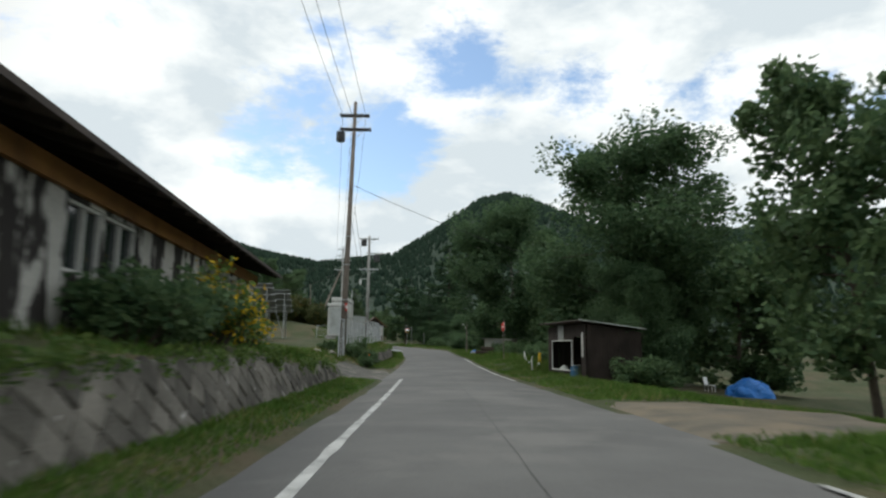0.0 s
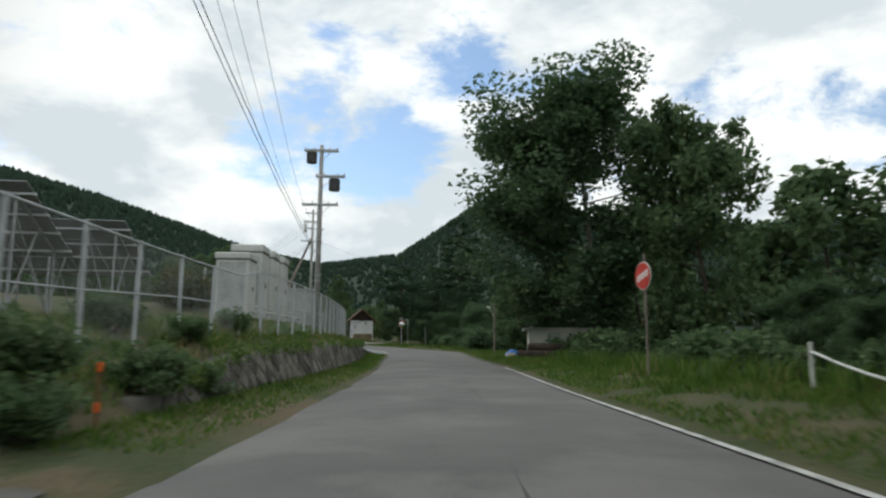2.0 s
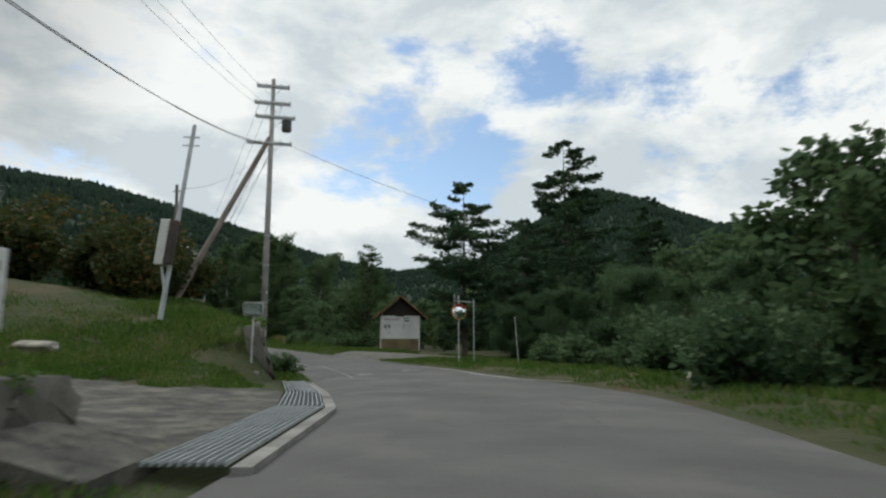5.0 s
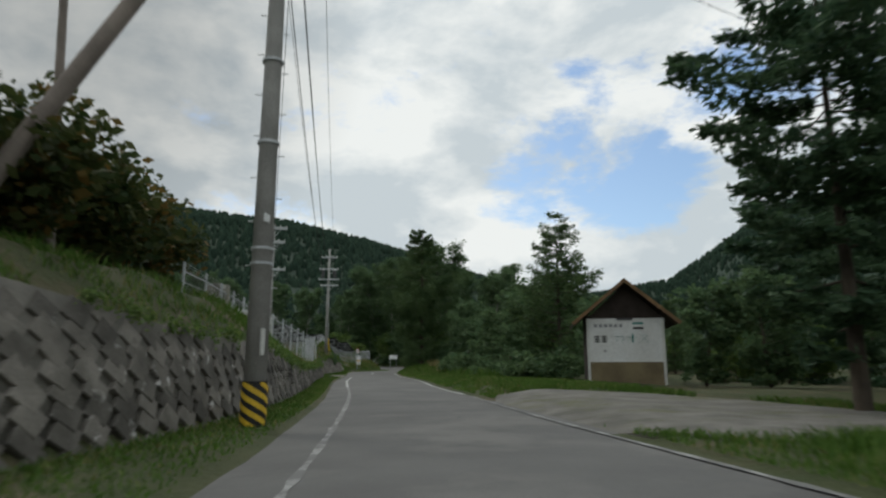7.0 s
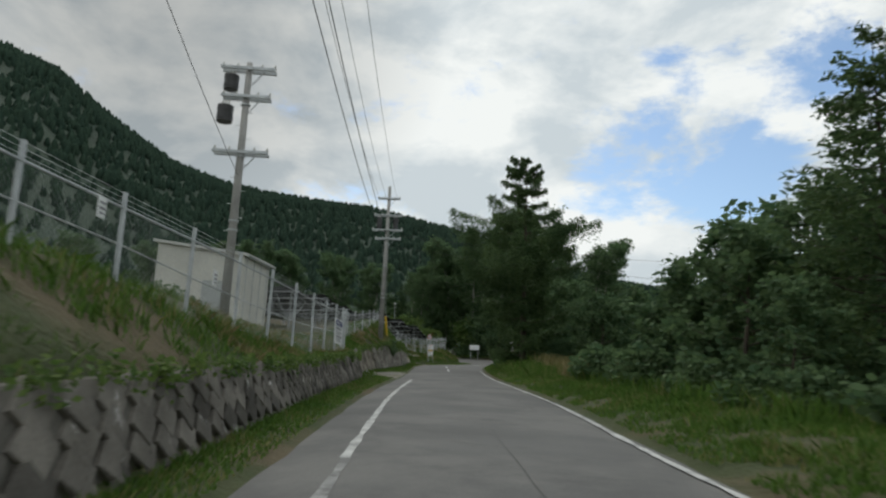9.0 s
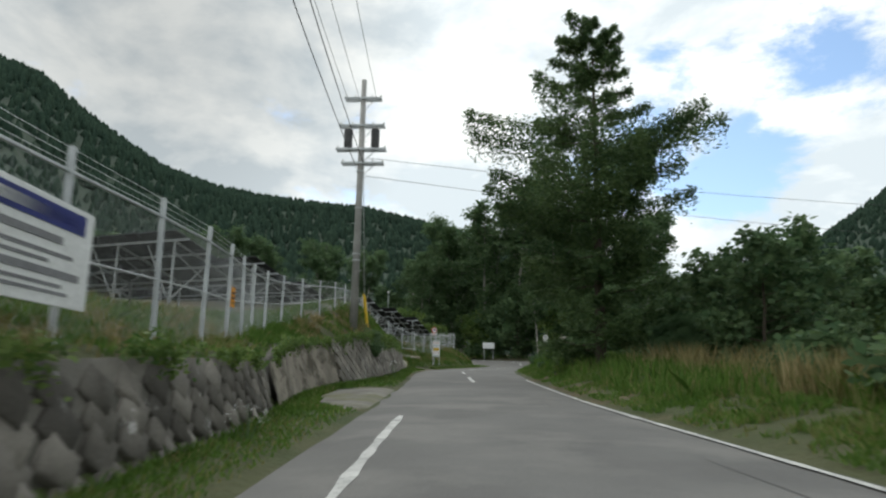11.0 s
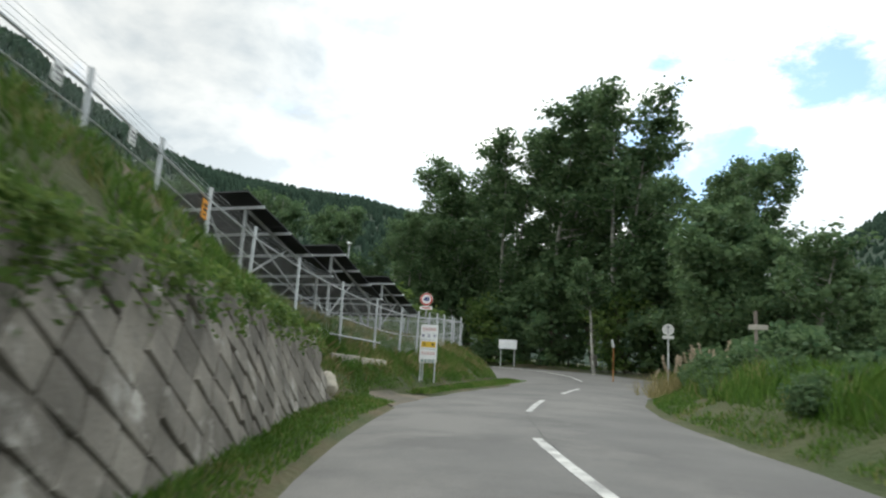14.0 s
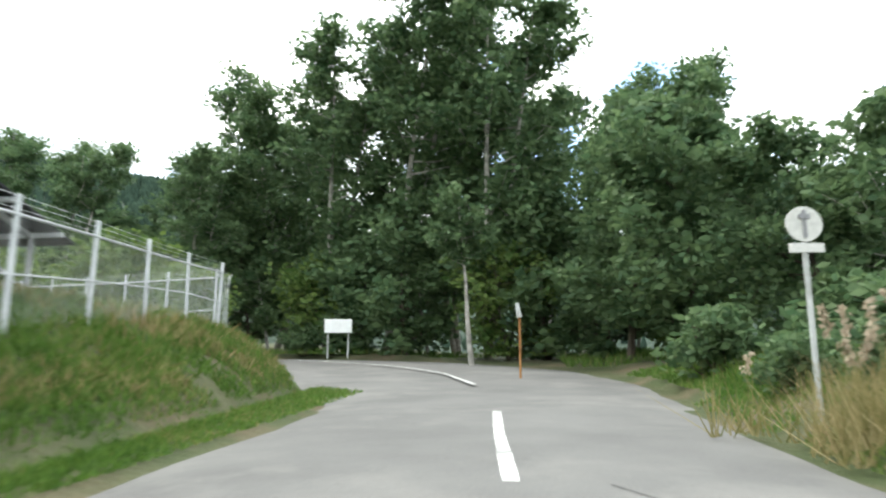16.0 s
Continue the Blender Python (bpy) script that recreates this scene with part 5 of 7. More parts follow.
a, b = Vector((3.15, -40.9, ground_z(3.15, -40.9) + 0.7)), Vector((1.35, -48.8, ground_z(1.35, -48.8) + 0.72))
bm = B()
pv = a
for k in range(1, 11):
    t = k / 10
    q = a.lerp(b, t) - Vector((0, 0, 4 * 0.4 * t * (1 - t)))
    rod(bm, pv, q, 0.02, None, 5)
    pv = q
part("rope", bm, WHITE, e)

e = empty("marker_post", "faded yellow sleeve post with a white foot in grass", "marker post", "", (2.45, -46.6, ground_z(2.45, -46.6)))
bm = B()
rod(bm, (0, 0, -0.1), (0.02, 0, 1.1), 0.03, None, 8)
part("post", bm, BROWN_POLE, e)
bm = B()
rod(bm, (0, 0, 0.4), (0.02, 0, 0.95), 0.1, 0.08, 12)
part("sleeve", bm, YELLOW, e, "faded yellow sleeve")
bm = B()
rod(bm, (0, 0, 0.22), (0, 0, 0.4), 0.13, 0.11, 12)
part("foot", bm, LIGHT_PAINT, e, "white plastic foot")

# red round sign
rs = Vector((3.25, -34.6, ground_z(3.25, -34.6)))
e = empty("round_sign", "round red sign with white band on a thin post", "road sign", "", rs, -84)
bm = B()
rod(bm, (0, 0.05, -0.3), (0, 0.05, 3.2), 0.03, None, 10)
part("post", bm, BROWN_POLE, e)
bm = B()
rod(bm, (0, 0.02, 2.62), (0, -0.0, 2.62), 0.37, None, 32)
part("rim", bm, LIGHT_PAINT, e)
bm = B()
rod(bm, (0, 0.0, 2.62), (0, -0.012, 2.62), 0.345, None, 32)
part("disc", bm, RED, e, "faded red disc")
bm = B()
for k in range(4):
    box(bm, (-0.2 + 0.135 * k, -0.017, 2.56 + 0.04 * k), (0.09, 0.008, 0.17))
part("lettering", bm, WHITE, e, "white lettering band")

# white building and logs, lamp post
e = empty("white_shed", "small white-walled outbuilding with a dark sheet roof", "shed", "", (10.3, -5.6, ground_z(10.3, -5.6)), -14)
bm = B()
box(bm, (0, 0, 1.0), (4.0, 5.0, 2.4))
part("wall", bm, CREAM_WALL, e)
bm = B()
box(bm, (0, 0, 2.4), (4.8, 5.8, 0.1), Euler((0, radians(-10), 0)).to_matrix())
part("roof", bm, GREY_PAINT, e)
bm = B()
box(bm, (-0.4, -2.52, 1.0), (0.9, 0.05, 1.5))
part("door", bm, GREY_PAINT, e)
for k, (x, y, z, l, t) in enumerate(((7.6, -13.5, 0.28, 4.2, 64), (8.1, -13.2, 0.26, 4.6, 66), (7.9, -13.4, 0.72, 3.6, 61), (8.6, -12.8, 0.28, 3.8, 67), (8.3, -13.1, 0.7, 4.0, 65))):
    bm = B()
    d = Vector((math.sin(radians(t)), -math.cos(radians(t)), 0))
    c = Vector((x, y, ground_z(x, y) + z))
    rod(bm, c - d * l / 2, c + d * l / 2, 0.27, 0.24, 14)
    ob = tagged(part("log", bm, BARK), "felled log stacked beside the road", "log", "stack of logs")
    bm = B()
    for sg, rr in ((-1, 0.245), (1, 0.215)):
        rod(bm, c + d * sg * l / 2, c + d * sg * (l / 2 + 0.01), rr, None, 14)
    part("cut_end", bm, PALE_CONCRETE, ob, "pale cut end")
e = empty("lamp_post", "thin grey post with a small white lamp arm", "street lamp")
bm = B()
g = ground_z(6.9, -0.9)
rod(bm, (6.9, -0.9, g - 0.2), (6.9, -0.9, g + 3.9), 0.07, 0.06, 10)
part("post", bm, BROWN_POLE, e)
bm = B()
rod(bm, (6.9, -0.9, g + 2.9), (6.5, -1.1, g + 3.5), 0.025, None, 8)
part("arm", bm, LIGHT_PAINT, e)
bm = B()
box(bm, (6.42, -1.12, g + 3.6), (0.32, 0.16, 0.12), Euler((0, radians(25), 0)).to_matrix(), 0.03)
part("lamp_head", bm, WHITE, e)


# ---------------------------------------------------------------- mirrors
def road_mirror(at, height, facing, r, label, square=False):
    e = empty("road_mirror", label, "traffic mirror", "", at, facing)
    bm = B()
    rod(bm, (0, 0.12, -0.3), (0, 0.12, height + (0.1 if square else r + 0.5)), 0.032, None, 10)
    part("post", bm, GREY_PAINT, e)
    bm = B()
    if square:
        box(bm, (0, 0.02, height), (0.6, 0.06, 0.42), None, 0.05)
        part("frame", bm, LIGHT_PAINT, e)
        bm = B()
        box(bm, (0, -0.02, height), (0.54, 0.03, 0.36), None, 0.03)
        part("mirror_face", bm, mirror_mat, e, "shiny mirror face")
    else:
        bmesh.ops.create_uvsphere(bm, u_segments=24, v_segments=12, radius=1)
        for v in bm.verts:
            v.co = Vector((v.co.x * r, -max(v.co.y, 0) * 0 + v.co.y * 0.10, v.co.z * r + height))
        part("mirror_face", bm, mirror_mat, e, "convex mirror face")
        bm = B()
        for k in range(24):
            a0, a1 = 2 * math.pi * k / 24, 2 * math.pi * (k + 1) / 24
            rod(bm, (math.cos(a0) * r * 1.02, 0.02, height + math.sin(a0) * r * 1.02), (math.cos(a1) * r * 1.02, 0.02, height + math.sin(a1) * r * 1.02), 0.022, None, 6)
        part("rim", bm, ORANGE, e, "orange rim")
        bm = B()
        bmesh.ops.create_cone(bm, segments=24, radius1=r * 1.12, radius2=r * 1.12, depth=0.3, cap_ends=False, matrix=pose(0, -0.06, height, 90, 0, 0))
        for f in [f for f in bm.faces if f.calc_center_median().z < height + r * 0.45]:
            bm.faces.remove(f)
        bmesh.ops.solidify(bm, geom=bm.faces[:], thickness=0.015)
        part("hood", bm, RED, e, "red-orange hood")
    return e


road_mirror((-4.3, 16.6, ground_z(-4.3, 16.6)), 2.38 - ground_z(-4.3, 16.6), 6, 0.3, "rectangular traffic mirror on a grey post at the driveway", True)
bm = B()
box(bm, (-4.3, 16.7, ground_z(-4.3, 16.7) + 0.06), (0.5, 0.45, 0.2), None, 0.04)
tagged(part("post_footing", bm, CONCRETE), "small concrete footing of a mirror post", "footing")
road_mirror((2.55, 30.4, ground_z(2.55, 30.4)), 2.55, 12, 0.36, "round convex traffic mirror with orange hood")
e = empty("signpost", "thin steel posts joined by a crossbar on the verge", "post")
bm = B()
rod(bm, (3.35, 31.3, ground_z(3.35, 31.3) - 0.3), (3.35, 31.3, 4.0), 0.026, None, 8)
rod(bm, (2.4, 31.2, 3.9), (3.4, 31.3, 3.85), 0.025, None, 8)
rod(bm, (2.35, 31.2, 3.2), (2.35, 31.2, 4.25), 0.025, None, 8)
part("post", bm, GREY_PAINT, e)
e = empty("delineator", "thin leaning black and white marker post", "marker post")
bm = B()
g = ground_z(5.2, 28.0)
for k in range(7):
    rod(bm, (5.2 - 0.02 * k, 28, g + 0.32 * k), (5.2 - 0.02 * (k + 1), 28, g + 0.32 * (k + 1)), 0.022, None, 8)
part("post", bm, GREY_PAINT, e)
e = empty("delineator", "green marker post with white bands beside a rock", "marker post")
g = ground_z(9.2, 17.0)
bm = B()
rod(bm, (9.2, 17, g - 0.1), (9.2, 17, g + 0.95), 0.05, None, 10)
part("post", bm, TEAL_PRINT, e)
for z in (0.55, 0.7, 0.85):
    bm = B()
    rod(bm, (9.2, 17, g + z), (9.2, 17, g + z + 0.07), 0.053, None, 10)
    part("band", bm, WHITE, e)


def rock(x, y, s, label):
    bm = B()
    bmesh.ops.create_icosphere(bm, subdivisions=3, radius=1)
    o = Vector((x, y, 0))
    for v in bm.verts:
        d = v.co.copy()
        v.co = Vector((x, y, ground_z(x, y) + s[2] * 0.35)) + Vector((d.x * s[0], d.y * s[1], d.z * s[2])) * (1 + 0.3 * noise.noise(d * 1.4 + o))
    return tagged(part("rock", bm, PALE_CONCRETE), label, "rock", "loose roadside rocks")


rock(9.0, 16.6, (0.3, 0.3, 0.22), "pale rounded rock beside a marker post")
rock(-39.0, 113.0, (0.34, 0.3, 0.3), "pale pointed rock in roadside grass")
rock(-9.6, -44.4, (0.28, 0.24, 0.16), "grey rock half buried in weeds")
rock(-10.4, -46.5, (0.32, 0.24, 0.16), "grey rock half buried in weeds")
rock(6.0, -9.5, (0.35, 0.3, 0.25), "pale rock at the road edge")
rock(-9.6, 14.8, (0.7, 0.35, 0.2), "pale flat rock on a grassy mound")

bm = B()
bmesh.ops.create_cube(bm, size=1)
bmesh.ops.subdivide_edges(bm, edges=bm.edges[:], cuts=5, use_grid_fill=True)
for v in bm.verts:
    d = v.co.copy()
    v.co = Vector((-16.15, 46.4, ground_z(-16.15, 46.4) + 0.42)) + Vector((d.x * 0.62, d.y * 0.7, d.z * 1.05)) * (1 + 0.09 * noise.noise(d * 4)) + Vector((1, 1, 0)) * 0.03 * noise.noise(d * 11)
tagged(part("stone_block", bm, material("lichen_stone", (0.3, 0.29, 0.24), (0.16, 0.155, 0.13), 0.95, 3, 25, 0.8, c=(0.42, 0.4, 0.34), cscale=5, dist=0.03)), "square lichened stone block in grass beside a fence", "stone block")

# ---------------------------------------------------------------- advertising hut
e = empty("billboard_hut", "small gabled hut with a white painted sign wall", "hut", "", (-1.55, 58.6, ground_z(-1.55, 58.6) - 0.1), 6)
W_, D_, H_ = 3.65, 3.0, 3.6
bm = B()
for x0, x1, y0, y1 in ((-W_ / 2, W_ / 2, D_ - 0.12, D_), (-W_ / 2, -W_ / 2 + 0.12, 0.12, D_), (W_ / 2 - 0.12, W_ / 2, 0.12, D_)):
    box(bm, ((x0 + x1) / 2, (y0 + y1) / 2, H_ / 2), (x1 - x0, y1 - y0, H_))
part("wall", bm, DARK_WOOD, e, "dark board walls")
bm = B()
box(bm, (0, 0.06, 0.6), (W_, 0.12, 1.2))
part("base_board", bm, material("olive_board", (0.2, 0.16, 0.09), (0.14, 0.11, 0.065), 0.85, 1.2, 25, 0.3), e, "brown painted lower boards")
bm = B()
box(bm, (0, 0.055, 2.25), (W_, 0.11, 2.1))
panel_ = part("sign_panel", bm, material("painted_sign", (0.66, 0.67, 0.66), (0.58, 0.58, 0.56), 0.6, 0.7, 14, 0.05), e, "white painted sign wall")
for y in (0.0, D_):
    bm = B()
    vs = [bm.verts.new((x, y + dy, z)) for dy in (0, 0.1) for x, z in ((-W_ / 2, 3.3), (W_ / 2, 3.3), (0, 4.95))]
    bm.faces.new(vs[:3]), bm.faces.new(vs[5:2:-1])
    for a, b in ((0, 1), (1, 2), (2, 0)):
        bm.faces.new((vs[a], vs[b], vs[b + 3], vs[a + 3]))
    bmesh.ops.recalc_face_normals(bm, faces=bm.faces[:])
    part("gable", bm, DARK_WOOD, e)
for s in (-1, 1):
    bm = B()
    q = [(0, -0.55, 5.12), (0, D_ + 0.4, 5.12), (s * 2.5, D_ + 0.4, 3.02), (s * 2.5, -0.55, 3.02)]
    vs = [bm.verts.new((x, y, z + dz)) for dz in (0, 0.09) for x, y, z in q]
    for f in ((0, 1, 2, 3), (7, 6, 5, 4), (0, 4, 5, 1), (1, 5, 6, 2), (2, 6, 7, 3), (3, 7, 4, 0)):
        bm.faces.new([vs[k] for k in f])
    bmesh.ops.recalc_face_normals(bm, faces=bm.faces[:])
    part("roof_slope", bm, ROOF, e)
    bm = B()
    beam(bm, (0, -0.57, 5.1), (s * 2.52, -0.57, 3.0), 0.04, 0.16)
    part("barge_board", bm, WOOD, e)
    bm = B()
    box(bm, (s * (W_ / 2 - 0.05), -0.03, 1.7), (0.12, 0.06, 3.2))
    part("corner_post", bm, LIGHT_PAINT, e)
bm = B()
box(bm, (0, -0.02, 3.25), (0.75, 0.05, 0.1))
part("lamp_strip", bm, DARK_STEEL, e)


def text(body, size, at, mat, parent, name="lettering", bold=0.012):
    cu = bpy.data.curves.new(name, "FONT")
    cu.body, cu.size, cu.extrude, cu.offset = body, size, 0.004, bold
    cu.align_x, cu.align_y = "CENTER", "CENTER"
    tmp = bpy.data.objects.new(name, cu)
    scene.collection.objects.link(tmp)
    me = bpy.data.meshes.new_from_object(tmp.evaluated_get(bpy.context.evaluated_depsgraph_get()))
    bpy.data.objects.remove(tmp)
    me.materials.clear()
    me.materials.append(mat)
    ob = new(name, me)
    ob.parent = parent
    ob.matrix_basis = pose(*at, 90, 0, 0)
    return ob


for k in range(6):
    bm = B()
    box(bm, (-1.4 + 0.24 * k, -0.004, 2.95), (0.15, 0.008, 0.16))
    part("lettering", bm, GREY_PRINT, e, "faded grey characters")
for z, m in ((3.05, TEAL_PRINT), (2.82, BLACK)):
    bm = B()
    box(bm, (0.62, -0.004, z), (0.5, 0.008, 0.11))
    part("lettering", bm, m, e)
for k in range(2):
    bm = B()
    for dz in (-0.12, 0, 0.12):
        box(bm, (-1.35 + 0.34 * k, -0.004, 2.3 + dz), (0.26, 0.008, 0.06))
    box(bm, (-1.35 + 0.34 * k, -0.004, 2.3), (0.05, 0.008, 0.34))
    part("lettering", bm, BLACK, e, "black painted characters")


def strokes(pts, at, parent, mat, w=0.07):
    """Brush strokes as bars: pairs of points in the panel's plane."""
    bm = B()
    for (x0, z0), (x1, z1) in pts:
        beam(bm, (at[0] + x0, -0.004, at[1] + z0), (at[0] + x1, -0.004, at[1] + z1), w, 0.008)
    return part("lettering", bm, mat, parent, "green painted characters")


strokes((((-0.2, 0.1), (0.2, 0.1)), ((0.2, 0.1), (0.15, -0.2)), ((0.0, 0.2), (-0.2, -0.2))), (-0.3, 2.32), e, TEAL_PRINT)
strokes((((-0.22, 0.08), (0.22, 0.08)), ((0.06, 0.22), (0.06, -0.2)), ((0.05, 0.06), (-0.2, -0.16))), (0.28, 2.32), e, TEAL_PRINT)
strokes((((-0.18, 0.16), (0.16, 0.16)), ((0.16, 0.16), (-0.2, -0.2)), ((0.02, -0.02), (0.22, -0.2))), (0.86, 2.32), e, TEAL_PRINT)
bm = B()
box(bm, (-1.0, -0.004, 1.72), (0.12, 0.008, 0.08))
part("lettering", bm, GREY_PRINT, e)

# ---------------------------------------------------------------- signs near the bend
sb = Vector((-39.6, 120.9, ground_z(-39.6, 120.9)))
e = empty("speed_sign", "round speed limit sign of 40 with red rim on a post", "road sign", "", (-39.85, 121.2, ground_z(-39.85, 121.2)), 14)
top = 7.2 - ground_z(-39.85, 121.2)
bm = B()
rod(bm, (0, 0.05, -0.3), (0, 0.05, top + 0.25), 0.032, None, 10)
part("post", bm, GREY_PAINT, e)
for r_, y_, m_, nm in ((0.23, 0.0, WHITE, "disc"), (0.22, -0.008, RED, "rim"), (0.165, -0.016, WHITE, "disc")):
    bm = B()
    rod(bm, (0, y_ + 0.012, top), (0, y_ - 0.004, top), r_, None, 28)
    part(nm, bm, m_, e)
text("40", 0.2, (0, -0.026, top), NAVY, e)
bm = B()
box(bm, (0, 0, top - 0.31), (0.44, 0.015, 0.11), None, 0.004)
part("sub_plate", bm, WHITE, e)
bm = B()
box(bm, (0, -0.012, top - 0.31), (0.32, 0.006, 0.035))
part("arrow", bm, RED, e, "red arrow bar")
e = empty("notice_board", "tall white notice board with rounded corners on the verge", "sign", "", Vector((sb.x + 0.05, sb.y, 4.62)), 12)
bm = B()
box(bm, (0, 0, 1.0), (0.6, 0.03, 1.3), None, 0.012)
part("board", bm, WHITE, e)
PINK_PRINT = material("faded_red_print", (0.62, 0.3, 0.28), (0.55, 0.27, 0.25), 0.7, 2, 20, 0.02)
for z, w, h, m in ((0.98, 0.5, 0.2, YELLOW), (0.42, 0.56, 0.12, LIGHT_PAINT)):
    bm = B()
    box(bm, (0, -0.018, z), (w, 0.006, h))
    part("printed_field", bm, m, e)
for z in (1.14, 0.82):
    bm = B()
    box(bm, (0, -0.018, z), (0.54, 0.006, 0.014))
    part("printed_line", bm, GREY_PRINT, e)
for z, n_, m, w in ((1.5, 5, PINK_PRINT, 0.075), (1.28, 3, NAVY, 0.09), (0.98, 2, BLACK, 0.1), (0.68, 5, PINK_PRINT, 0.07), (0.42, 4, TEAL_PRINT, 0.08)):
    for k in range(n_):
        x = (k - (n_ - 1) / 2) * 0.46 / n_ * (1.3 if n_ < 4 else 1.05)
        for dz in (-0.035, 0.0, 0.035):
            bm = B()
            box(bm, (x, -0.023, z + dz), (w, 0.006, 0.014))
            part("lettering", bm, m, e)
        bm = B()
        box(bm, (x, -0.023, z), (0.014, 0.006, 0.1))
        part("lettering", bm, m, e)
bm = B()
for x in (-0.25, 0.25):
    rod(bm, (x, 0.04, -0.3), (x, 0.04, 1.6), 0.025, None, 8)
part("leg", bm, ZINC, e)
e = empty("direction_sign", "round pale sign seen on the verge with a small plate", "road sign", "", (-31.9, 127.9, ground_z(-31.9, 127.9)), 4)
top = 6.95 - ground_z(-31.9, 127.9)
bm = B()
rod(bm, (0, 0.05, -0.3), (0, 0.05, top + 0.2), 0.035, None, 10)
part("post", bm, GREY_PAINT, e)
bm = B()
rod(bm, (0, 0.02, top), (0, 0.0, top), 0.23, None, 28)
part("disc", bm, LIGHT_PAINT, e, "pale grey disc back")
bm = B()
box(bm, (0, -0.01, top), (0.04, 0.02, 0.36))
box(bm, (0, -0.015, top + 0.1), (0.14, 0.02, 0.06))
part("bracket", bm, GREY_PRINT, e)
bm = B()
box(bm, (0, 0.0, top - 0.31), (0.44, 0.02, 0.12), None, 0.004)
part("sub_plate", bm, LIGHT_PAINT, e)
e = empty("direction_sign", "weathered wooden finger post in the bushes", "road sign", "", (-29.2, 121.5, ground_z(-29.2, 121.5)), 6)
bm = B()
rod(bm, (0, 0, -0.2), (0, 0, 2.1), 0.05, None, 8)
part("post", bm, BROWN_POLE, e)
bm = B()
box(bm, (0.05, -0.06, 1.6), (0.55, 0.03, 0.16))
part("arm", bm, PALE_CONCRETE, e)
e = empty("marker_post", "thin rusty orange marker post with a grey cap", "marker post", "", (-35.6, 142.9, ground_z(-35.6, 142.9)))
bm = B()
rod(bm, (0, 0, -0.2), (0, 0, 2.1), 0.04, None, 8)
part("post", bm, FASCIA, e)
bm = B()
rod(bm, (0, 0, 2.1), (-0.08, 0, 2.6), 0.1, 0.06, 8)
part("cap", bm, GREY_PAINT, e)
e = empty("roadside_cabinet", "white box on a post among dark trees", "cabinet", "", (-46.4, 158.2, ground_z(-46.4, 158.2)), 10)
bm = B()
box(bm, (0, 0, 1.7), (1.6, 0.4, 0.8), None, 0.02)
part("box", bm, WHITE, e)
bm = B()
for x in (-0.6, 0.6):
    rod(bm, (x, 0, -0.2), (x, 0, 1.4), 0.05, None, 8)
part("leg", bm, GREY_PAINT, e)
e = empty("camera_mast", "thin mast with a white security camera among panels", "camera", "", (-52, 137.5, ground_z(-52, 137.5)))
bm = B()
rod(bm, (0, 0, -0.2), (0, 0, 6.4), 0.04, None, 8)
part("mast", bm, ZINC, e)
bm = B()
box(bm, (0.05, -0.1, 6.3), (0.14, 0.4, 0.16), None, 0.03)
part("camera_head", bm, WHITE, e)
bm = B()
for y in (116.15, 118.02):
    box(bm, (-40.2, y, ground_z(-40.2, y) + 0.02), (0.14, 1.82, 0.3), Euler((0, 0, radians(3))).to_matrix(), 0.02)
foot_ = B()
rod(foot_, (-40.78, 116.2, 5.56), (-40.55, 119.1, 5.49), 0.024, None, 6)
part("rail", foot_, ZINC, FENCE2)
tagged(part("kerb", bm, PALE_CONCRETE), "pale concrete kerb blocks on the grass bank", "kerb", kind="structure")

# a stake with orange tips on the wall, and white-flowered weeds at the wall's foot
e = empty("survey_stake", "thin wooden stake with bright orange bands", "stake", "", (-7.25, -42.3, ground_z(-7.25, -42.3)))
bm = B()
box(bm, (0, 0, 0.2), (0.04, 0.04, 1.0))
part("stake", bm, WOOD, e)
for z in (0.25, 0.72):
    bm = B()
    box(bm, (0, 0, z), (0.06, 0.06, 0.12), None, 0.01)
    part("band", bm, material("safety_orange", (0.75, 0.14, 0.02), (0.6, 0.12, 0.02), 0.6), e, "bright orange band")
# ---------------------------------------------------------------- vegetation
def leaf_cloud(name, centres, size, mat, parent=None, seed=0, flat=0.35, long=1.0, label=""):
    """Many small four-cornered leaves round the given centres (n x 3)."""
    r = np.random.RandomState(seed)
    c = np.asarray(centres, float)
    n = len(c)
    a = r.normal(size=(n, 3))
    a[:, 2] *= flat
    a /= np.linalg.norm(a, axis=1, keepdims=True) + 1e-9
    b = r.normal(size=(n, 3))
    b -= (b * a).sum(1, keepdims=True) * a
    b /= np.linalg.norm(b, axis=1, keepdims=True) + 1e-9
    s = size * r.uniform(0.6, 1.35, (n, 1))
    a, b = a * s * long, b * s * 0.55
    v = np.stack([c - a, c - b * 1.0, c + a, c + b], 1).reshape(-1, 3)
    f = np.arange(4 * n).reshape(n, 4)
    ob = shell(name, v, f, mat, parent)
    if label:
        ob["label"] = label
    return ob


def limb(verts, faces, a, b, r0, r1, n=6):
    a, b = np.array(a, float), np.array(b, float)
    d = (b - a) / (np.linalg.norm(b - a) + 1e-9)
    u = np.cross(d, (0.3, 0.9, 0.1))
    u /= np.linalg.norm(u)
    w = np.cross(d, u)
    k = len(verts)
    for p, r in ((a, r0), (b, r1)):
        for i in range(n):
            t = 2 * math.pi * i / n
            verts.append(p + (u * math.cos(t) + w * math.sin(t)) * r)
    for i in range(n):
        j = (i + 1) % n
        faces.append((k + i, k + j, k + n + j, k + n + i))


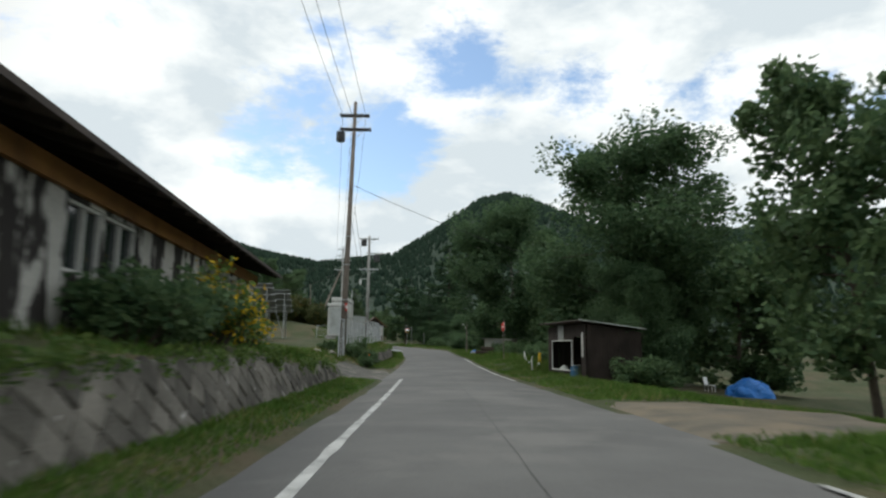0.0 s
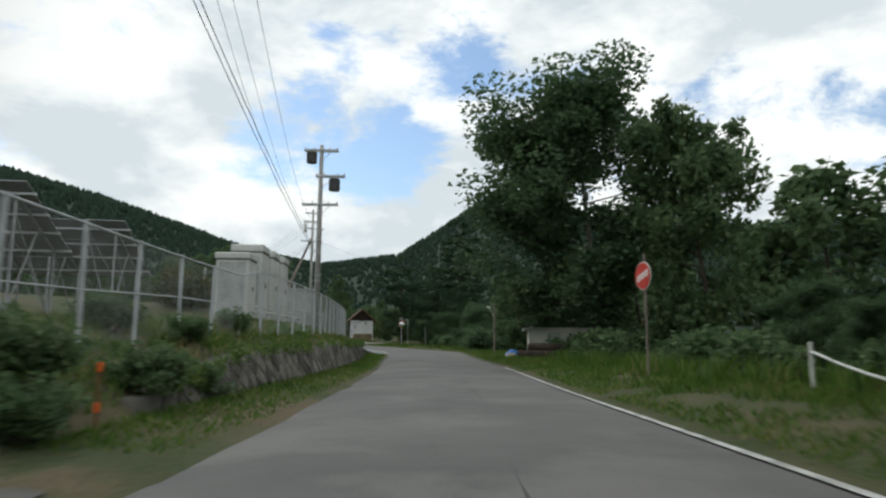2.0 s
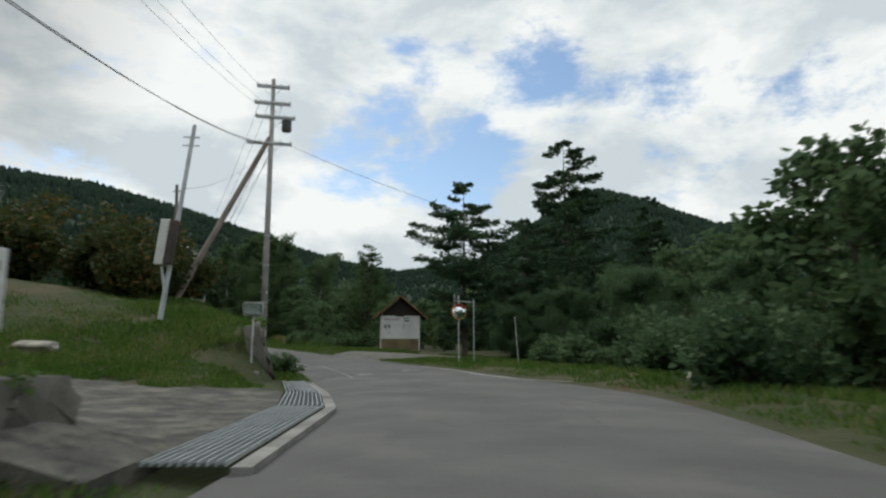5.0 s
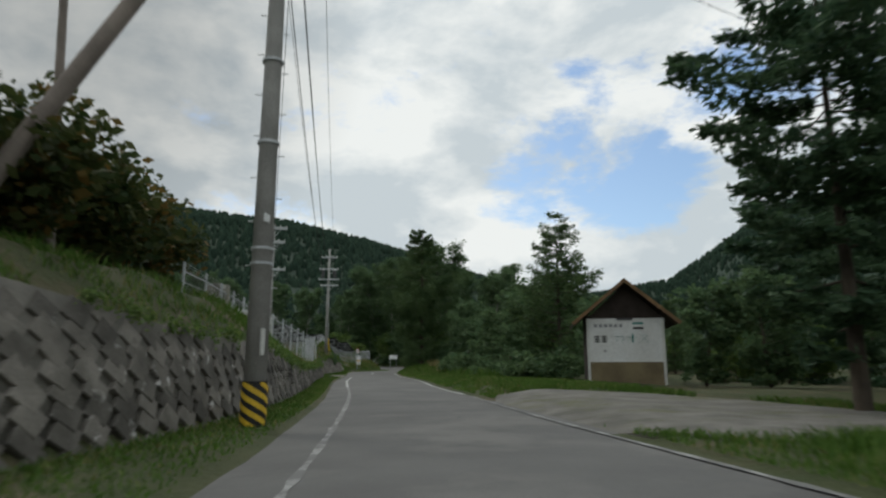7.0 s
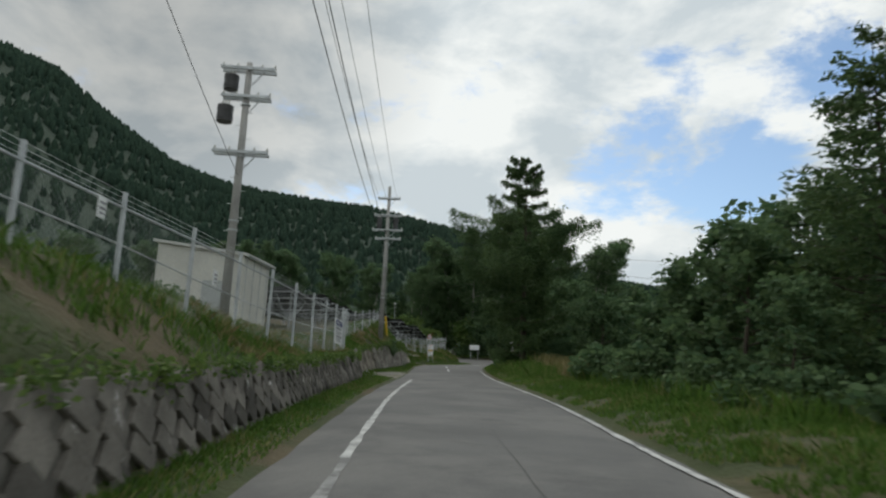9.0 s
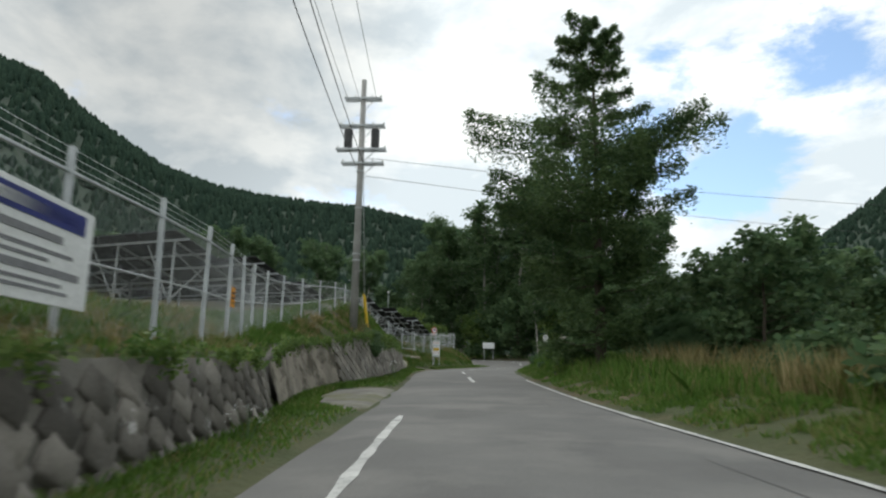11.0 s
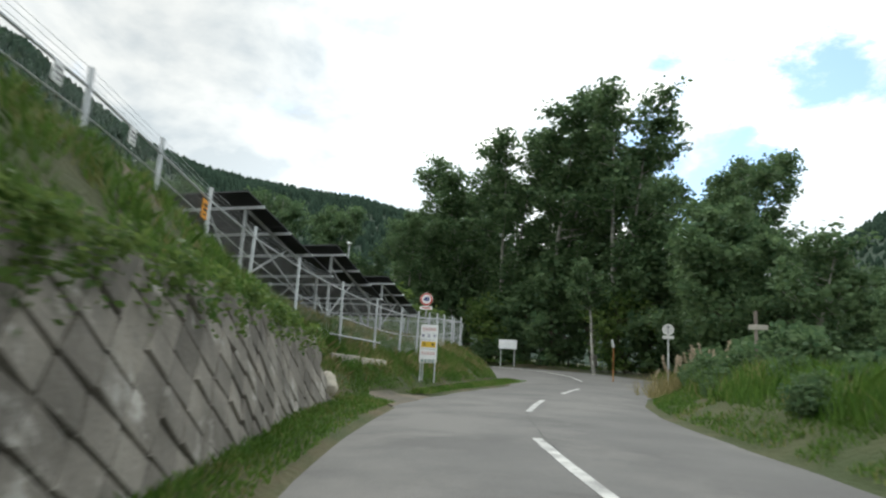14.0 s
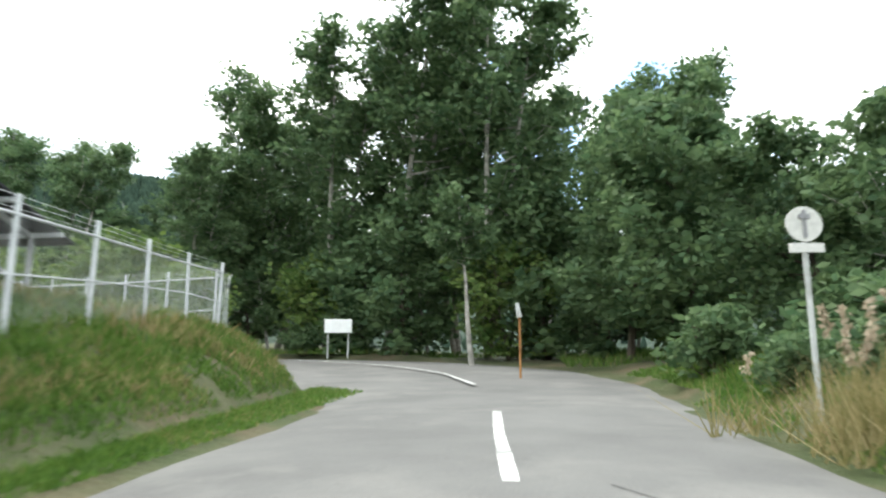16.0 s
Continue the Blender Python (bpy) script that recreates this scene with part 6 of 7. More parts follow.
def broadleaf(seed, h, r, leaves, size, mat, bark=BARK, low=0.22, name="tree", label="", stems=1, gap=0.5):
    """A broad-leaved tree: tapered trunk, forked limbs, and a crown of leaf clumps with gaps."""
    rs = np.random.RandomState(seed)
    e = empty(name, label, "tree" if name == "tree" else name)
    v, f, tips = [], [], []
    for s in range(stems):
        x, y, z = rs.uniform(-0.3, 0.3) * (stems > 1), rs.uniform(-0.3, 0.3) * (stems > 1), -0.4
        pts = [(x, y, z)]
        lean = rs.uniform(-0.06, 0.06, 2) * (1 + stems)
        for k in range(6):
            z += h * 0.82 / 6
            x, y = x + lean[0] * h / 6 + rs.uniform(-0.1, 0.1), y + lean[1] * h / 6 + rs.uniform(-0.1, 0.1)
            pts.append((x, y, z))
        r0 = 0.013 * h / math.sqrt(stems) + 0.03
        for k in range(6):
            limb(v, f, pts[k], pts[k + 1], r0 * (1 - k / 6.5), r0 * (1 - (k + 1) / 6.5), 8)
        for k in range(24):
            t = low + (0.98 - low) * (k + rs.uniform(0, 1)) / 24
            i = min(int(t * 6), 5)
            p = np.array(pts[i]) + (np.array(pts[i + 1]) - np.array(pts[i])) * (t * 6 - i)
            a = rs.uniform(0, 6.28)
            prof = math.sin(math.pi * min(max((t - low) / (1.04 - low), 0.05), 1) ** 0.75)
            ln = r * (0.45 + 0.55 * prof) * rs.uniform(0.6, 1.0)
            q = p + np.array([math.cos(a) * ln, math.sin(a) * ln, ln * rs.uniform(0.15, 0.65)])
            m = (p + q) / 2 + np.array([0, 0, -0.06 * ln])
            limb(v, f, p, m, r0 * 0.36 * (1.1 - t), r0 * 0.24 * (1.1 - t), 5)
            limb(v, f, m, q, r0 * 0.24 * (1.1 - t), 0.012, 5)
            tips += [q, (m + q) / 2, m]
            for _ in range(2):
                w = m + rs.normal(size=3) * ln * 0.28
                limb(v, f, m, w, r0 * 0.13, 0.01, 4)
                tips.append(w)
        tips.append(np.array(pts[-1]))
    shell("trunk", v, f, bark, e, True)
    tips = np.array(tips)
    n_cl = len(tips)
    wgt = rs.uniform(0.3, 1.0, n_cl)
    wgt /= wgt.sum()
    pick = rs.choice(n_cl, leaves, p=wgt)
    spread = r * 0.24 * rs.uniform(0.6, 1.25, n_cl)
    d = rs.normal(size=(leaves, 3))
    d /= np.linalg.norm(d, axis=1, keepdims=True)
    d *= rs.uniform(0, 1, (leaves, 1)) ** gap
    c = tips[pick] + d * spread[pick][:, None] * np.array([1.1, 1.1, 0.8])
    c[:, 2] = np.maximum(c[:, 2], h * low * 0.5 + 0.1)
    leaf_cloud("crown", c, size, mat, e, seed)
    return e


def conifer(seed, h, mat, tiers, per, size, profile, sparse=0.8, rise=0.15, hang=0.1, label="", long=1.6, uneven=0.35, nb=(5, 8)):
    """A conifer: straight trunk, whorls of boughs, each with side twigs that carry needle tufts; profile gives the boughs' length by height."""
    rs = np.random.RandomState(seed)
    e = empty("tree", label, "tree")
    v, f, c = [], [], []
    r0 = 0.014 * h + 0.04
    prof = np.array(profile)
    for k in range(6):
        limb(v, f, (0, 0, -0.4 + (h + 0.4) * k / 6), (0, 0, -0.4 + (h + 0.4) * (k + 1) / 6), r0 * (1 - k / 6.1), r0 * (1 - (k + 1) / 6.1), 8)
    for t in np.linspace(prof[0, 0], 0.985, tiers):
        ln0 = float(np.interp(t, prof[:, 0], prof[:, 1]))
        n_b = rs.randint(*nb)
        a0 = rs.uniform(0, 6.28)
        for b in range(n_b):
            if rs.rand() > sparse:
                continue
            a = a0 + 6.283 * b / n_b + rs.uniform(-0.5, 0.5)
            z = min(t * h + rs.uniform(-0.5, 0.5) * h / tiers * 1.6, h * 0.985)
            ln = ln0 * rs.uniform(1 - uneven, 1 + uneven * 0.5)
            out = np.array([math.cos(a), math.sin(a), 0])
            side = np.array([-out[1], out[0], 0])
            up = rise + rs.uniform(-0.1, 0.12)
            root, knee, tip = np.array([0, 0, z]), out * ln * 0.5 + np.array([0, 0, z + ln * (up * 0.5 - 0.07)]), out * ln + np.array([0, 0, z + ln * up])
            limb(v, f, root, knee, r0 * 0.2 * (1.15 - t) + 0.008, r0 * 0.1 * (1.15 - t) + 0.006, 4)
            limb(v, f, knee, tip, r0 * 0.1 * (1.15 - t) + 0.006, 0.006, 4)
            tw = max(int(ln * 3.2), 4)
            n = max(int(per * ln), 10)
            u = (rs.randint(0, tw, n) + 0.6 + rs.normal(size=n) * 0.12) / tw * 0.9 + 0.12
            w = rs.uniform(0, 1, n) ** 0.8
            sg = rs.choice((-1, 1), n)
            base_ = np.where(u[:, None] < 0.5, root + (knee - root) * (u / 0.5)[:, None], knee + (tip - knee) * ((u - 0.5) / 0.5)[:, None])
            reach = (0.42 * ln * np.clip(1.15 - u, 0, 1) * rs.uniform(0.75, 1.1, n) + 0.05) * w
            p = base_ + side * (sg * reach * 0.8)[:, None] + out * (reach * 0.5)[:, None] + rs.normal(size=(n, 3)) * 0.05 * (1 + 0.35 * ln ** 0.5)
            p[:, 2] -= np.abs(rs.normal(size=n)) * hang * ln * (0.25 + w * 0.5)
            c.append(p)
    shell("trunk", v, f, BARK, e, True)
    leaf_cloud("crown", np.concatenate(c), size, mat, e, seed, flat=0.35, long=long)
    return e


def bush(seed, r, h, leaves, size, mat, label, name="bush", blossom=0):
    """A many-stemmed bush of leaf clumps down to the ground."""
    rs = np.random.RandomState(seed)
    e = empty(name, label, name)
    v, f, tips = [], [], []
    for k in range(16):
        a, q = rs.uniform(0, 6.28), rs.uniform(0.2, 1)
        t = np.array([math.cos(a) * r * q, math.sin(a) * r * q, h * rs.uniform(0.35, 0.9) * (1.1 - 0.5 * q * q)])
        limb(v, f, (t[0] * 0.15, t[1] * 0.15, -0.2), t, 0.03, 0.01, 4)
        tips += [t, t * 0.65]
    shell("stem", v, f, BARK, e, True)
    tips = np.array(tips)
    pick = rs.randint(0, len(tips), leaves)
    d = rs.normal(size=(leaves, 3))
    d /= np.linalg.norm(d, axis=1, keepdims=True)
    d *= rs.uniform(0, 1, (leaves, 1)) ** 0.5
    c = tips[pick] + d * np.array([r * 0.36, r * 0.36, h * 0.25])
    c[:, 2] = np.abs(c[:, 2]) + 0.02
    leaf_cloud("foliage", c, size, mat, e, seed)
    if blossom:
        top_ = c[rs.choice(leaves, blossom)] * np.array([1.08, 1.08, 1.04]) + rs.normal(size=(blossom, 3)) * 0.08
        leaf_cloud("blossom", top_, 0.075, BLOSSOM, e, seed + 1, flat=1.0, label="yellow blossoms")
    return e


def put(src, x, y, scale=1.0, turn=0.0, sink=0.0, tall=1.0):
    ob = copy_thing(src, pose(x, y, ground_z(x, y) - sink, 0, 0, turn))
    ob.scale = (scale, scale, scale * tall)
    return ob


def first(src, x, y, turn=0.0, scale=1.0, tall=1.0):
    src.matrix_basis = pose(x, y, ground_z(x, y), 0, 0, turn)
    src.scale = (scale, scale, scale * tall)
    return src


# the trees of the first stretch
BIG = first(broadleaf(11, 14.5, 5.6, 62000, 0.11, LEAF_DARK, low=0.1, label="broad dark green leafy tree above a shed"), 6.5, -50.5, 0, 1.2, 0.95)
TALL = first(broadleaf(12, 17, 6.4, 66000, 0.145, LEAF_DARK, BIRCH, low=0.2, label="tall dark leafy tree with pale trunk", stems=1), 9.5, -15.5, 0, 1.13)
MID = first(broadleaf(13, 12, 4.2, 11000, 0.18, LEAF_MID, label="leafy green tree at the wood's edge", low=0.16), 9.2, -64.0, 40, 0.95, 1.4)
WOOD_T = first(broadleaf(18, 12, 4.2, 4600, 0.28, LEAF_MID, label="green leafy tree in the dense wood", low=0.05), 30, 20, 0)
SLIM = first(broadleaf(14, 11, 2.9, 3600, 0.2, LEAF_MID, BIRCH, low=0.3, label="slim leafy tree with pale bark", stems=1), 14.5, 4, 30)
FAR_T = first(broadleaf(17, 12, 4.2, 1700, 0.5, LEAF_DARK, label="distant leafy tree on the wooded slope", low=0.05), -70, 60, 0)
LOW_T = first(broadleaf(15, 7.5, 3.4, 3600, 0.2, LEAF_LIGHT, label="low bright green leafy tree", low=0.1, stems=2), -57, 152, 10)
put(MID, 12.2, -23.0, 0.82, 75, 0, 1.5)
for x, y, sc, tn in ((6.6, -45.0, 0.5, 40), (9.0, -41.5, 0.62, 130), (8.2, -36.5, 0.22, 220), (10.5, -31.0, 0.3, 310), (9.4, -48.2, 0.6, 80), (5.4, -53.6, 0.5, 170), (11.0, 29.0, 0.42, 20), (13.5, 35.5, 0.5, 110), (9.6, 36.5, 0.38, 200), (15.0, 25.0, 0.45, 290), (8.2, 43.5, 0.4, 60), (6.4, 38.6, 0.3, 150), (-20.2, 99.6, 0.22, 240), (-20.0, 96.4, 0.2, 330)):
    put(BIG, x, y, sc, tn, 0.3)
for x, y, sc, tn, tl in ((20, -21, 0.7, 120, 1), (15.5, -37, 0.42, 70, 1), (17, -45, 0.6, 20, 1)):
    put(WOOD_T if x > 12 else BIG, x, y, sc * (1.5 if x > 12 else 1), tn)
for x, y, sc, tn in ((15, -47, 0.9, 90), (9.5, -70, 1.1, 200), (13, -76, 1.15, 130), (11.5, -46, 0.9, 300), (15, -9, 0.9, 250), (18, -2, 1.0, 33), (21, -28, 0.55, 160), (22, -15, 0.8, 210), (13, 14, 0.7, 140), (18, 10, 0.9, 20), (21, 22, 0.95, 100), (24, 33, 1.0, 310), (17.5, 31, 0.62, 55), (13.5, 36, 0.55, 190), (20, 44, 0.8, 240), (26, 52, 1.1, 10)):
    put(MID if x < 11 and y < -20 else WOOD_T, x, y, sc, tn)
# the wood's edge past the hut
PINE = first(conifer(21, 12.4, NEEDLE, 13, 120, 0.1, [(0.15, 2.2), (0.35, 2.6), (0.5, 3.6), (0.62, 4.4), (0.72, 3.4), (0.82, 3.0), (0.9, 1.6), (1, 0.5)], 0.8, 0.05, 0.05, "dark pine tree with layered uneven boughs", uneven=0.5), 3.5, 42.8)
FIR = first(conifer(22, 22.5, NEEDLE, 21, 62, 0.17, [(0.08, 5.5), (0.55, 5.4), (0.7, 4.4), (0.8, 3.4), (0.88, 2.8), (0.94, 1.8), (1, 0.5)], 0.8, 0.02, 0.1, "tall dark conifer with thin drooping boughs", uneven=0.4), 15.2, 63.9)
LARCH = first(conifer(23, 15.8, NEEDLE_LIGHT, 20, 330, 0.064, [(0.06, 2.8), (0.2, 3.3), (0.32, 3.5), (0.38, 4.4), (0.46, 4.9), (0.55, 3.0), (0.61, 4.6), (0.72, 4.7), (0.79, 2.0), (0.9, 2.2), (0.96, 1.0), (1, 0.3)], 0.62, 0.2, 0.16, "large larch with drooping uneven boughs", uneven=0.5, nb=(7, 10)), -23.0, 97.6)
YOUNG = first(conifer(24, 11.6, NEEDLE_LIGHT, 24, 62, 0.085, [(0.08, 2.9), (0.4, 3.3), (0.52, 3.0), (0.61, 2.5), (0.72, 1.6), (0.85, 1.5), (0.95, 0.8), (1, 0.3)], 0.8, 0.22, 0.18, "young slender larch with thin drooping boughs", uneven=0.35), -5.7, 71.5)
for x, y, sc, tn in ((9, 50, 0.9, 70), (11.5, 45, 0.75, 160), (8.0, 57, 0.7, 200)):
    put(PINE, x, y, sc, tn)
for x, y, sc, tn in ((20, 78, 0.75, 50), (26, 70, 0.8, 140), (10, 78, 0.55, 220), (32, 90, 0.8, 300)):
    put(FIR, x, y, sc, tn)
r6 = random.Random(6)
for k in range(26):
    x, y = r6.uniform(-13, 22), r6.uniform(74, 118)
    off = 7 if y < 90 else 17
    if x < float(right_x(y)) + off:
        x = float(right_x(y)) + off + r6.uniform(0, 8)
    put((WOOD_T, SLIM, LOW_T, LOW_T, WOOD_T)[k % 5], x, y, r6.uniform(0.5, 0.8), r6.uniform(0, 360), 0.2)
for x, y, sc, tn in ((-7.5, 80, 0.85, 0), (-9.5, 74, 0.62, 100), (-3.5, 67, 0.5, 60), (2.6, 64, 0.55, 10), (5.5, 62, 0.6, 140), (-8.8, 68.5, 0.35, 80), (-11.5, 78, 0.5, 300)):
    put(WOOD_T, x, y, sc, tn)
for x, y, sc, tn in ((-18.6, 99.5, 0.52, 40), (-17.0, 94.5, 0.52, 110), (-19.0, 104.5, 0.45, 230), (-15.0, 100, 0.6, 300)):
    put(WOOD_T, x, y, sc, tn)
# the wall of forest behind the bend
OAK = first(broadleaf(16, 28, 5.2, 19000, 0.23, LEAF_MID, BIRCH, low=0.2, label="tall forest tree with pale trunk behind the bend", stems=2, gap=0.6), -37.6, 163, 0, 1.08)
for x, y, sc, tn, tl in ((-44.6, 164.5, 1.1, 40, 1), (-49.5, 167, 0.98, 10, 1), (-27.0, 160, 0.86, 130, 1), (-33.5, 168, 0.95, 200, 1), (-54, 171, 0.95, 280, 1), (-63, 181, 0.8, 33, 1), (-71, 190, 0.75, 160, 1), (-21.5, 166, 0.5, 20, 1), (-57, 177, 0.95, 70, 1), (-16, 156, 0.38, 240, 1), (-41, 176, 1.05, 310, 1), (-30, 178, 1.0, 90, 1)):
    put(OAK, x, y, sc, tn)
for k in range(34):
    x = -92 + 3.0 * k + r6.uniform(-1.5, 1.5)
    y = 158 + r6.uniform(0, 7) + max(0, -48 - x) * 0.55
    if x > -24:
        y -= 9
    put((WOOD_T, SLIM, LOW_T, WOOD_T)[k % 4], x, y, r6.uniform(0.75, 1.15) * (0.65 if x > -24 else 1), r6.uniform(0, 360), 0.3)
for x, y, sc, tn in ((-28.4, 148.0, 1.28, 30), (-24.5, 143.5, 0.9, 90), (-21.5, 135, 0.5, 180), (-30.5, 152, 1.15, 250), (-19, 128, 0.42, 300), (-15, 120, 0.4, 20), (-20, 146, 0.6, 100)):
    put(MID, x, y, sc, tn)
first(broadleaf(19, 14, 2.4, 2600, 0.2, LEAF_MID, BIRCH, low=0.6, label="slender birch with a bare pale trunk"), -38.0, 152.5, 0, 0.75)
for x, y, sc, tn in ((-60, 166, 0.62, 30), (-66, 172, 0.75, 100), (-72, 168, 0.76, 160), (-79, 170, 0.84, 220), (-86, 165, 0.78, 300), (-94, 161, 0.82, 10), (-103, 157, 0.8, 70), (-112, 150, 0.8, 190), (-120, 143, 0.78, 250)):
    put(OAK, x, y, sc, tn)
for k in range(18):
    x, y = r6.uniform(-15, 28), r6.uniform(88, 150)
    if x > float(right_x(y)) + 18:
        put((SLIM, LOW_T, YOUNG)[k % 3], x, y, r6.uniform(0.45, 0.8), r6.uniform(0, 360), 0.2)
put(SLIM, -25.0, 140.5, 0.95, 25)
# woodland up the left side behind the fence
for k in range(46):
    y = r6.uniform(-60, 175)
    x = float(wall_x(y)) - r6.uniform(34, 62)
    put(FAR_T, x, y, r6.uniform(0.55, 0.85), r6.uniform(0, 360), 0.2)
for x, y, sc in ((-52, 150, 0.7), (-62, 158, 0.9), (-70, 160, 1.0)):
    put(LOW_T, x, y, sc, x * 7)

# ---------------------------------------------------------------- bushes
HEDGE = first(bush(31, 2.6, 3.6, 6500, 0.15, LEAF_AUTUMN, "dense dark bush with brownish leaf tips on a bank"), -13.2, 30.5)
for x, y, sc, tn in ((-13.6, 34.5, 1.0, 60), (-15.4, 38.4, 1.05, 120), (-12.4, 26.5, 0.9, 200), (-16.5, 33, 1.2, 250), (-17.5, 42, 0.95, 300), (-18, 27, 1.2, 20), (-20, 22, 1.2, 80), (-23, 30, 1.3, 140)):
    put(HEDGE, x, y, sc, tn)
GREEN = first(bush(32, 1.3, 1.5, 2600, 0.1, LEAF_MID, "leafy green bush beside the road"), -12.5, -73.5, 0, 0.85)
for x, y, sc, tn in ((-12.4, -71.2, 0.95, 50), (-12.3, -68.8, 0.8, 100), (-9.8, -43.4, 0.45, 120), (-7.4, -31.8, 0.45, 40), (-33.1, 96.3, 0.55, 70), (-33.5, 96.9, 0.45, 170), (-27.5, 66.5, 0.7, 0), (-7.5, -43.6, 0.45, 70), (-8.3, -42.2, 0.6, 20), (-7.3, -40.2, 0.5, 140), (-6.9, -38.4, 0.4, 220), (-8.8, -37.5, 0.5, 10), (-7.6, -36.2, 0.4, 90), (-5.9, 24.2, 0.6, 30), (-4.6, 22.6, 0.5, 200), (-6.9, 26.6, 0.5, 90), (3.3, -57.2, 0.8, 60), (4.3, -56.8, 0.9, 150)):
    put(GREEN, x, y, sc, tn)
put(first(bush(33, 1.0, 2.0, 1300, 0.085, LEAF_LIGHT, "bush with bright yellow blossoms beside a house", blossom=480), -12.0, -69.6, 0, 0.95), -11.8, -65.6, 0.85, 130)
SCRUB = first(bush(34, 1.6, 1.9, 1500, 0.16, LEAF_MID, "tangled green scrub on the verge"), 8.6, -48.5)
r7 = random.Random(7)
for y in np.arange(-78, 150, 3.0):
    if -80 < y < -47 or 29 < y < 62 or 2 < y < 14:
        continue
    for k in range(2):
        d = r7.uniform(3.6, 8.0)
        if -10 < y < 2:
            d += 4.5
        if y > 88:
            d += 3.5
        x = float(right_x(y)) + d
        put(SCRUB, x, y + r7.uniform(-1, 1), r7.uniform(0.45, 0.95), r7.uniform(0, 360), 0.15)
for x, y, sc in ((10.4, -11.6, 0.9), (12.0, -12.6, 1.1), (9.6, -17.5, 0.8), (8.4, -21.5, 0.75)):
    put(SCRUB, x, y, sc, x * 77)
THICKET = first(bush(35, 1.6, 1.9, 3200, 0.11, LEAF_DARK, "dark tangled thicket at the wood's edge"), 12.5, 15.5)
for k in range(16):
    put(THICKET, 8.5 + r7.uniform(0, 7), 13 + k * 1.7, r7.uniform(0.7, 1.3), r7.uniform(0, 360), 0.1)
for x, y, sc in ((-30, 138.5, 1.0), (-28.6, 133, 1.0), (-27.5, 127, 1.1), (-28.0, 121, 0.8), (-50, 163, 1.0)):
    put(SCRUB, x, y, sc, x * 31)


for x, y, sc in ((-30.9, 126.0, 0.42), (-30.5, 123.8, 0.5), (-30.6, 128.6, 0.5), (-29.6, 121.6, 0.45), (-30.9, 131.0, 0.5)):
    put(SCRUB, x, y, sc, x * 57 + y * 31)
for k in range(22):
    y = 100 + 1.5 * k + r7.uniform(-0.6, 0.6)
    put(SCRUB, float(right_x(y)) + r7.uniform(1.0, 3.4), y, r7.uniform(0.2, 0.38), r7.uniform(0, 360), 0.05)


# weeds that trail over the tops of the walls
rs10 = np.random.RandomState(10)
trail = []
for y0, y1, n_, reach in ((91, 112.3, 150, 0.75), (17.5, 22, 14, 0.3), (31, 80, 150, 0.32), (-40, 3, 110, 0.3), (-80, -58, 60, 0.4), (81.2, 90.3, 60, 0.35)):
    for k in range(n_):
        y, drop = rs10.uniform(y0, y1), rs10.uniform(0.0, 1.0) ** 2 * reach
        h_ = float(wall_h(y))
        for _ in range(34):
            u = h_ + 0.1 - drop * rs10.uniform(0, 1) + rs10.normal() * 0.07
            p = wall_point(y + rs10.normal() * 0.16, min(u, h_), 0.04 + abs(rs10.normal()) * 0.07)
            trail.append((p.x, p.y, p.z + max(u - h_, 0)))
tagged(leaf_cloud("trailing_weeds", trail, 0.05, LEAF_LIGHT, None, 12, flat=0.6), "leafy weeds trailing over the wall tops", "weeds", kind="stuff")


# ---------------------------------------------------------------- grass
def grass(name, label, places, h, mat, seed, w=0.012, bend=0.45):
    """Blades as narrow triangles rising from the ground."""
    rs = np.random.RandomState(seed)
    p = np.asarray(places, float)
    n = len(p)
    a = rs.uniform(0, 6.283, n)
    hh = h * rs.uniform(0.45, 1.25, n) * (p[:, 3] if p.shape[1] > 3 else 1)
    p = p[:, :3]
    lean = rs.normal(size=(n, 2)) * bend * hh[:, None]
    side = np.stack([np.cos(a), np.sin(a), np.zeros(n)], -1) * w
    mid = p + np.stack([lean[:, 0] * 0.35, lean[:, 1] * 0.35, hh * 0.6], -1)
    tip = p + np.stack([lean[:, 0], lean[:, 1], hh], -1)
    v = np.stack([p - side, p + side, mid + side * 0.7, tip, mid - side * 0.7], 1).reshape(-1, 3)
    f = np.arange(5 * n).reshape(n, 5)
    return tagged(shell(name, v, f, mat), label, "grass", kind="stuff")


def scatter(n, y0, y1, side, d0, d1, seed, clump=0.55):
    """Places on the verge: left of the wall's foot (negative: towards the road) or right of the road, thinned to clumps."""
    rs = np.random.RandomState(seed)
    y = rs.uniform(y0, y1, n * 3)
    d = rs.uniform(d0, d1, n * 3)
    x = wall_x(y) - d if side < 0 else right_x(y) + d
    inside = np.zeros(len(x), bool)
    for poly in PADS:
        inside |= in_outline(poly, x, y)
    inside |= in_outline(BEND_LINE, x, y)
    keep = ~inside & (np.array([noise.noise((a * 0.9, b * 0.9, seed)) + 0.5 * noise.noise((a * 3, b * 3, seed)) for a, b in zip(x, y)]) > -0.35 + (1 - clump) * 0.6)
    x, y, d = x[keep][:n], y[keep][:n], d[keep][:n]
    if side < 0:
        z = road_z(y) + left_height(y, d)
        z = np.where(d < 0.05, road_z(y) + 0.05, z)
    else:
        z = road_z(y) + right_height(y, d)
    return np.stack([x, y, z - 0.02, np.clip(0.35 + np.abs(d) * 0.4, 0.35, 1)], -1)


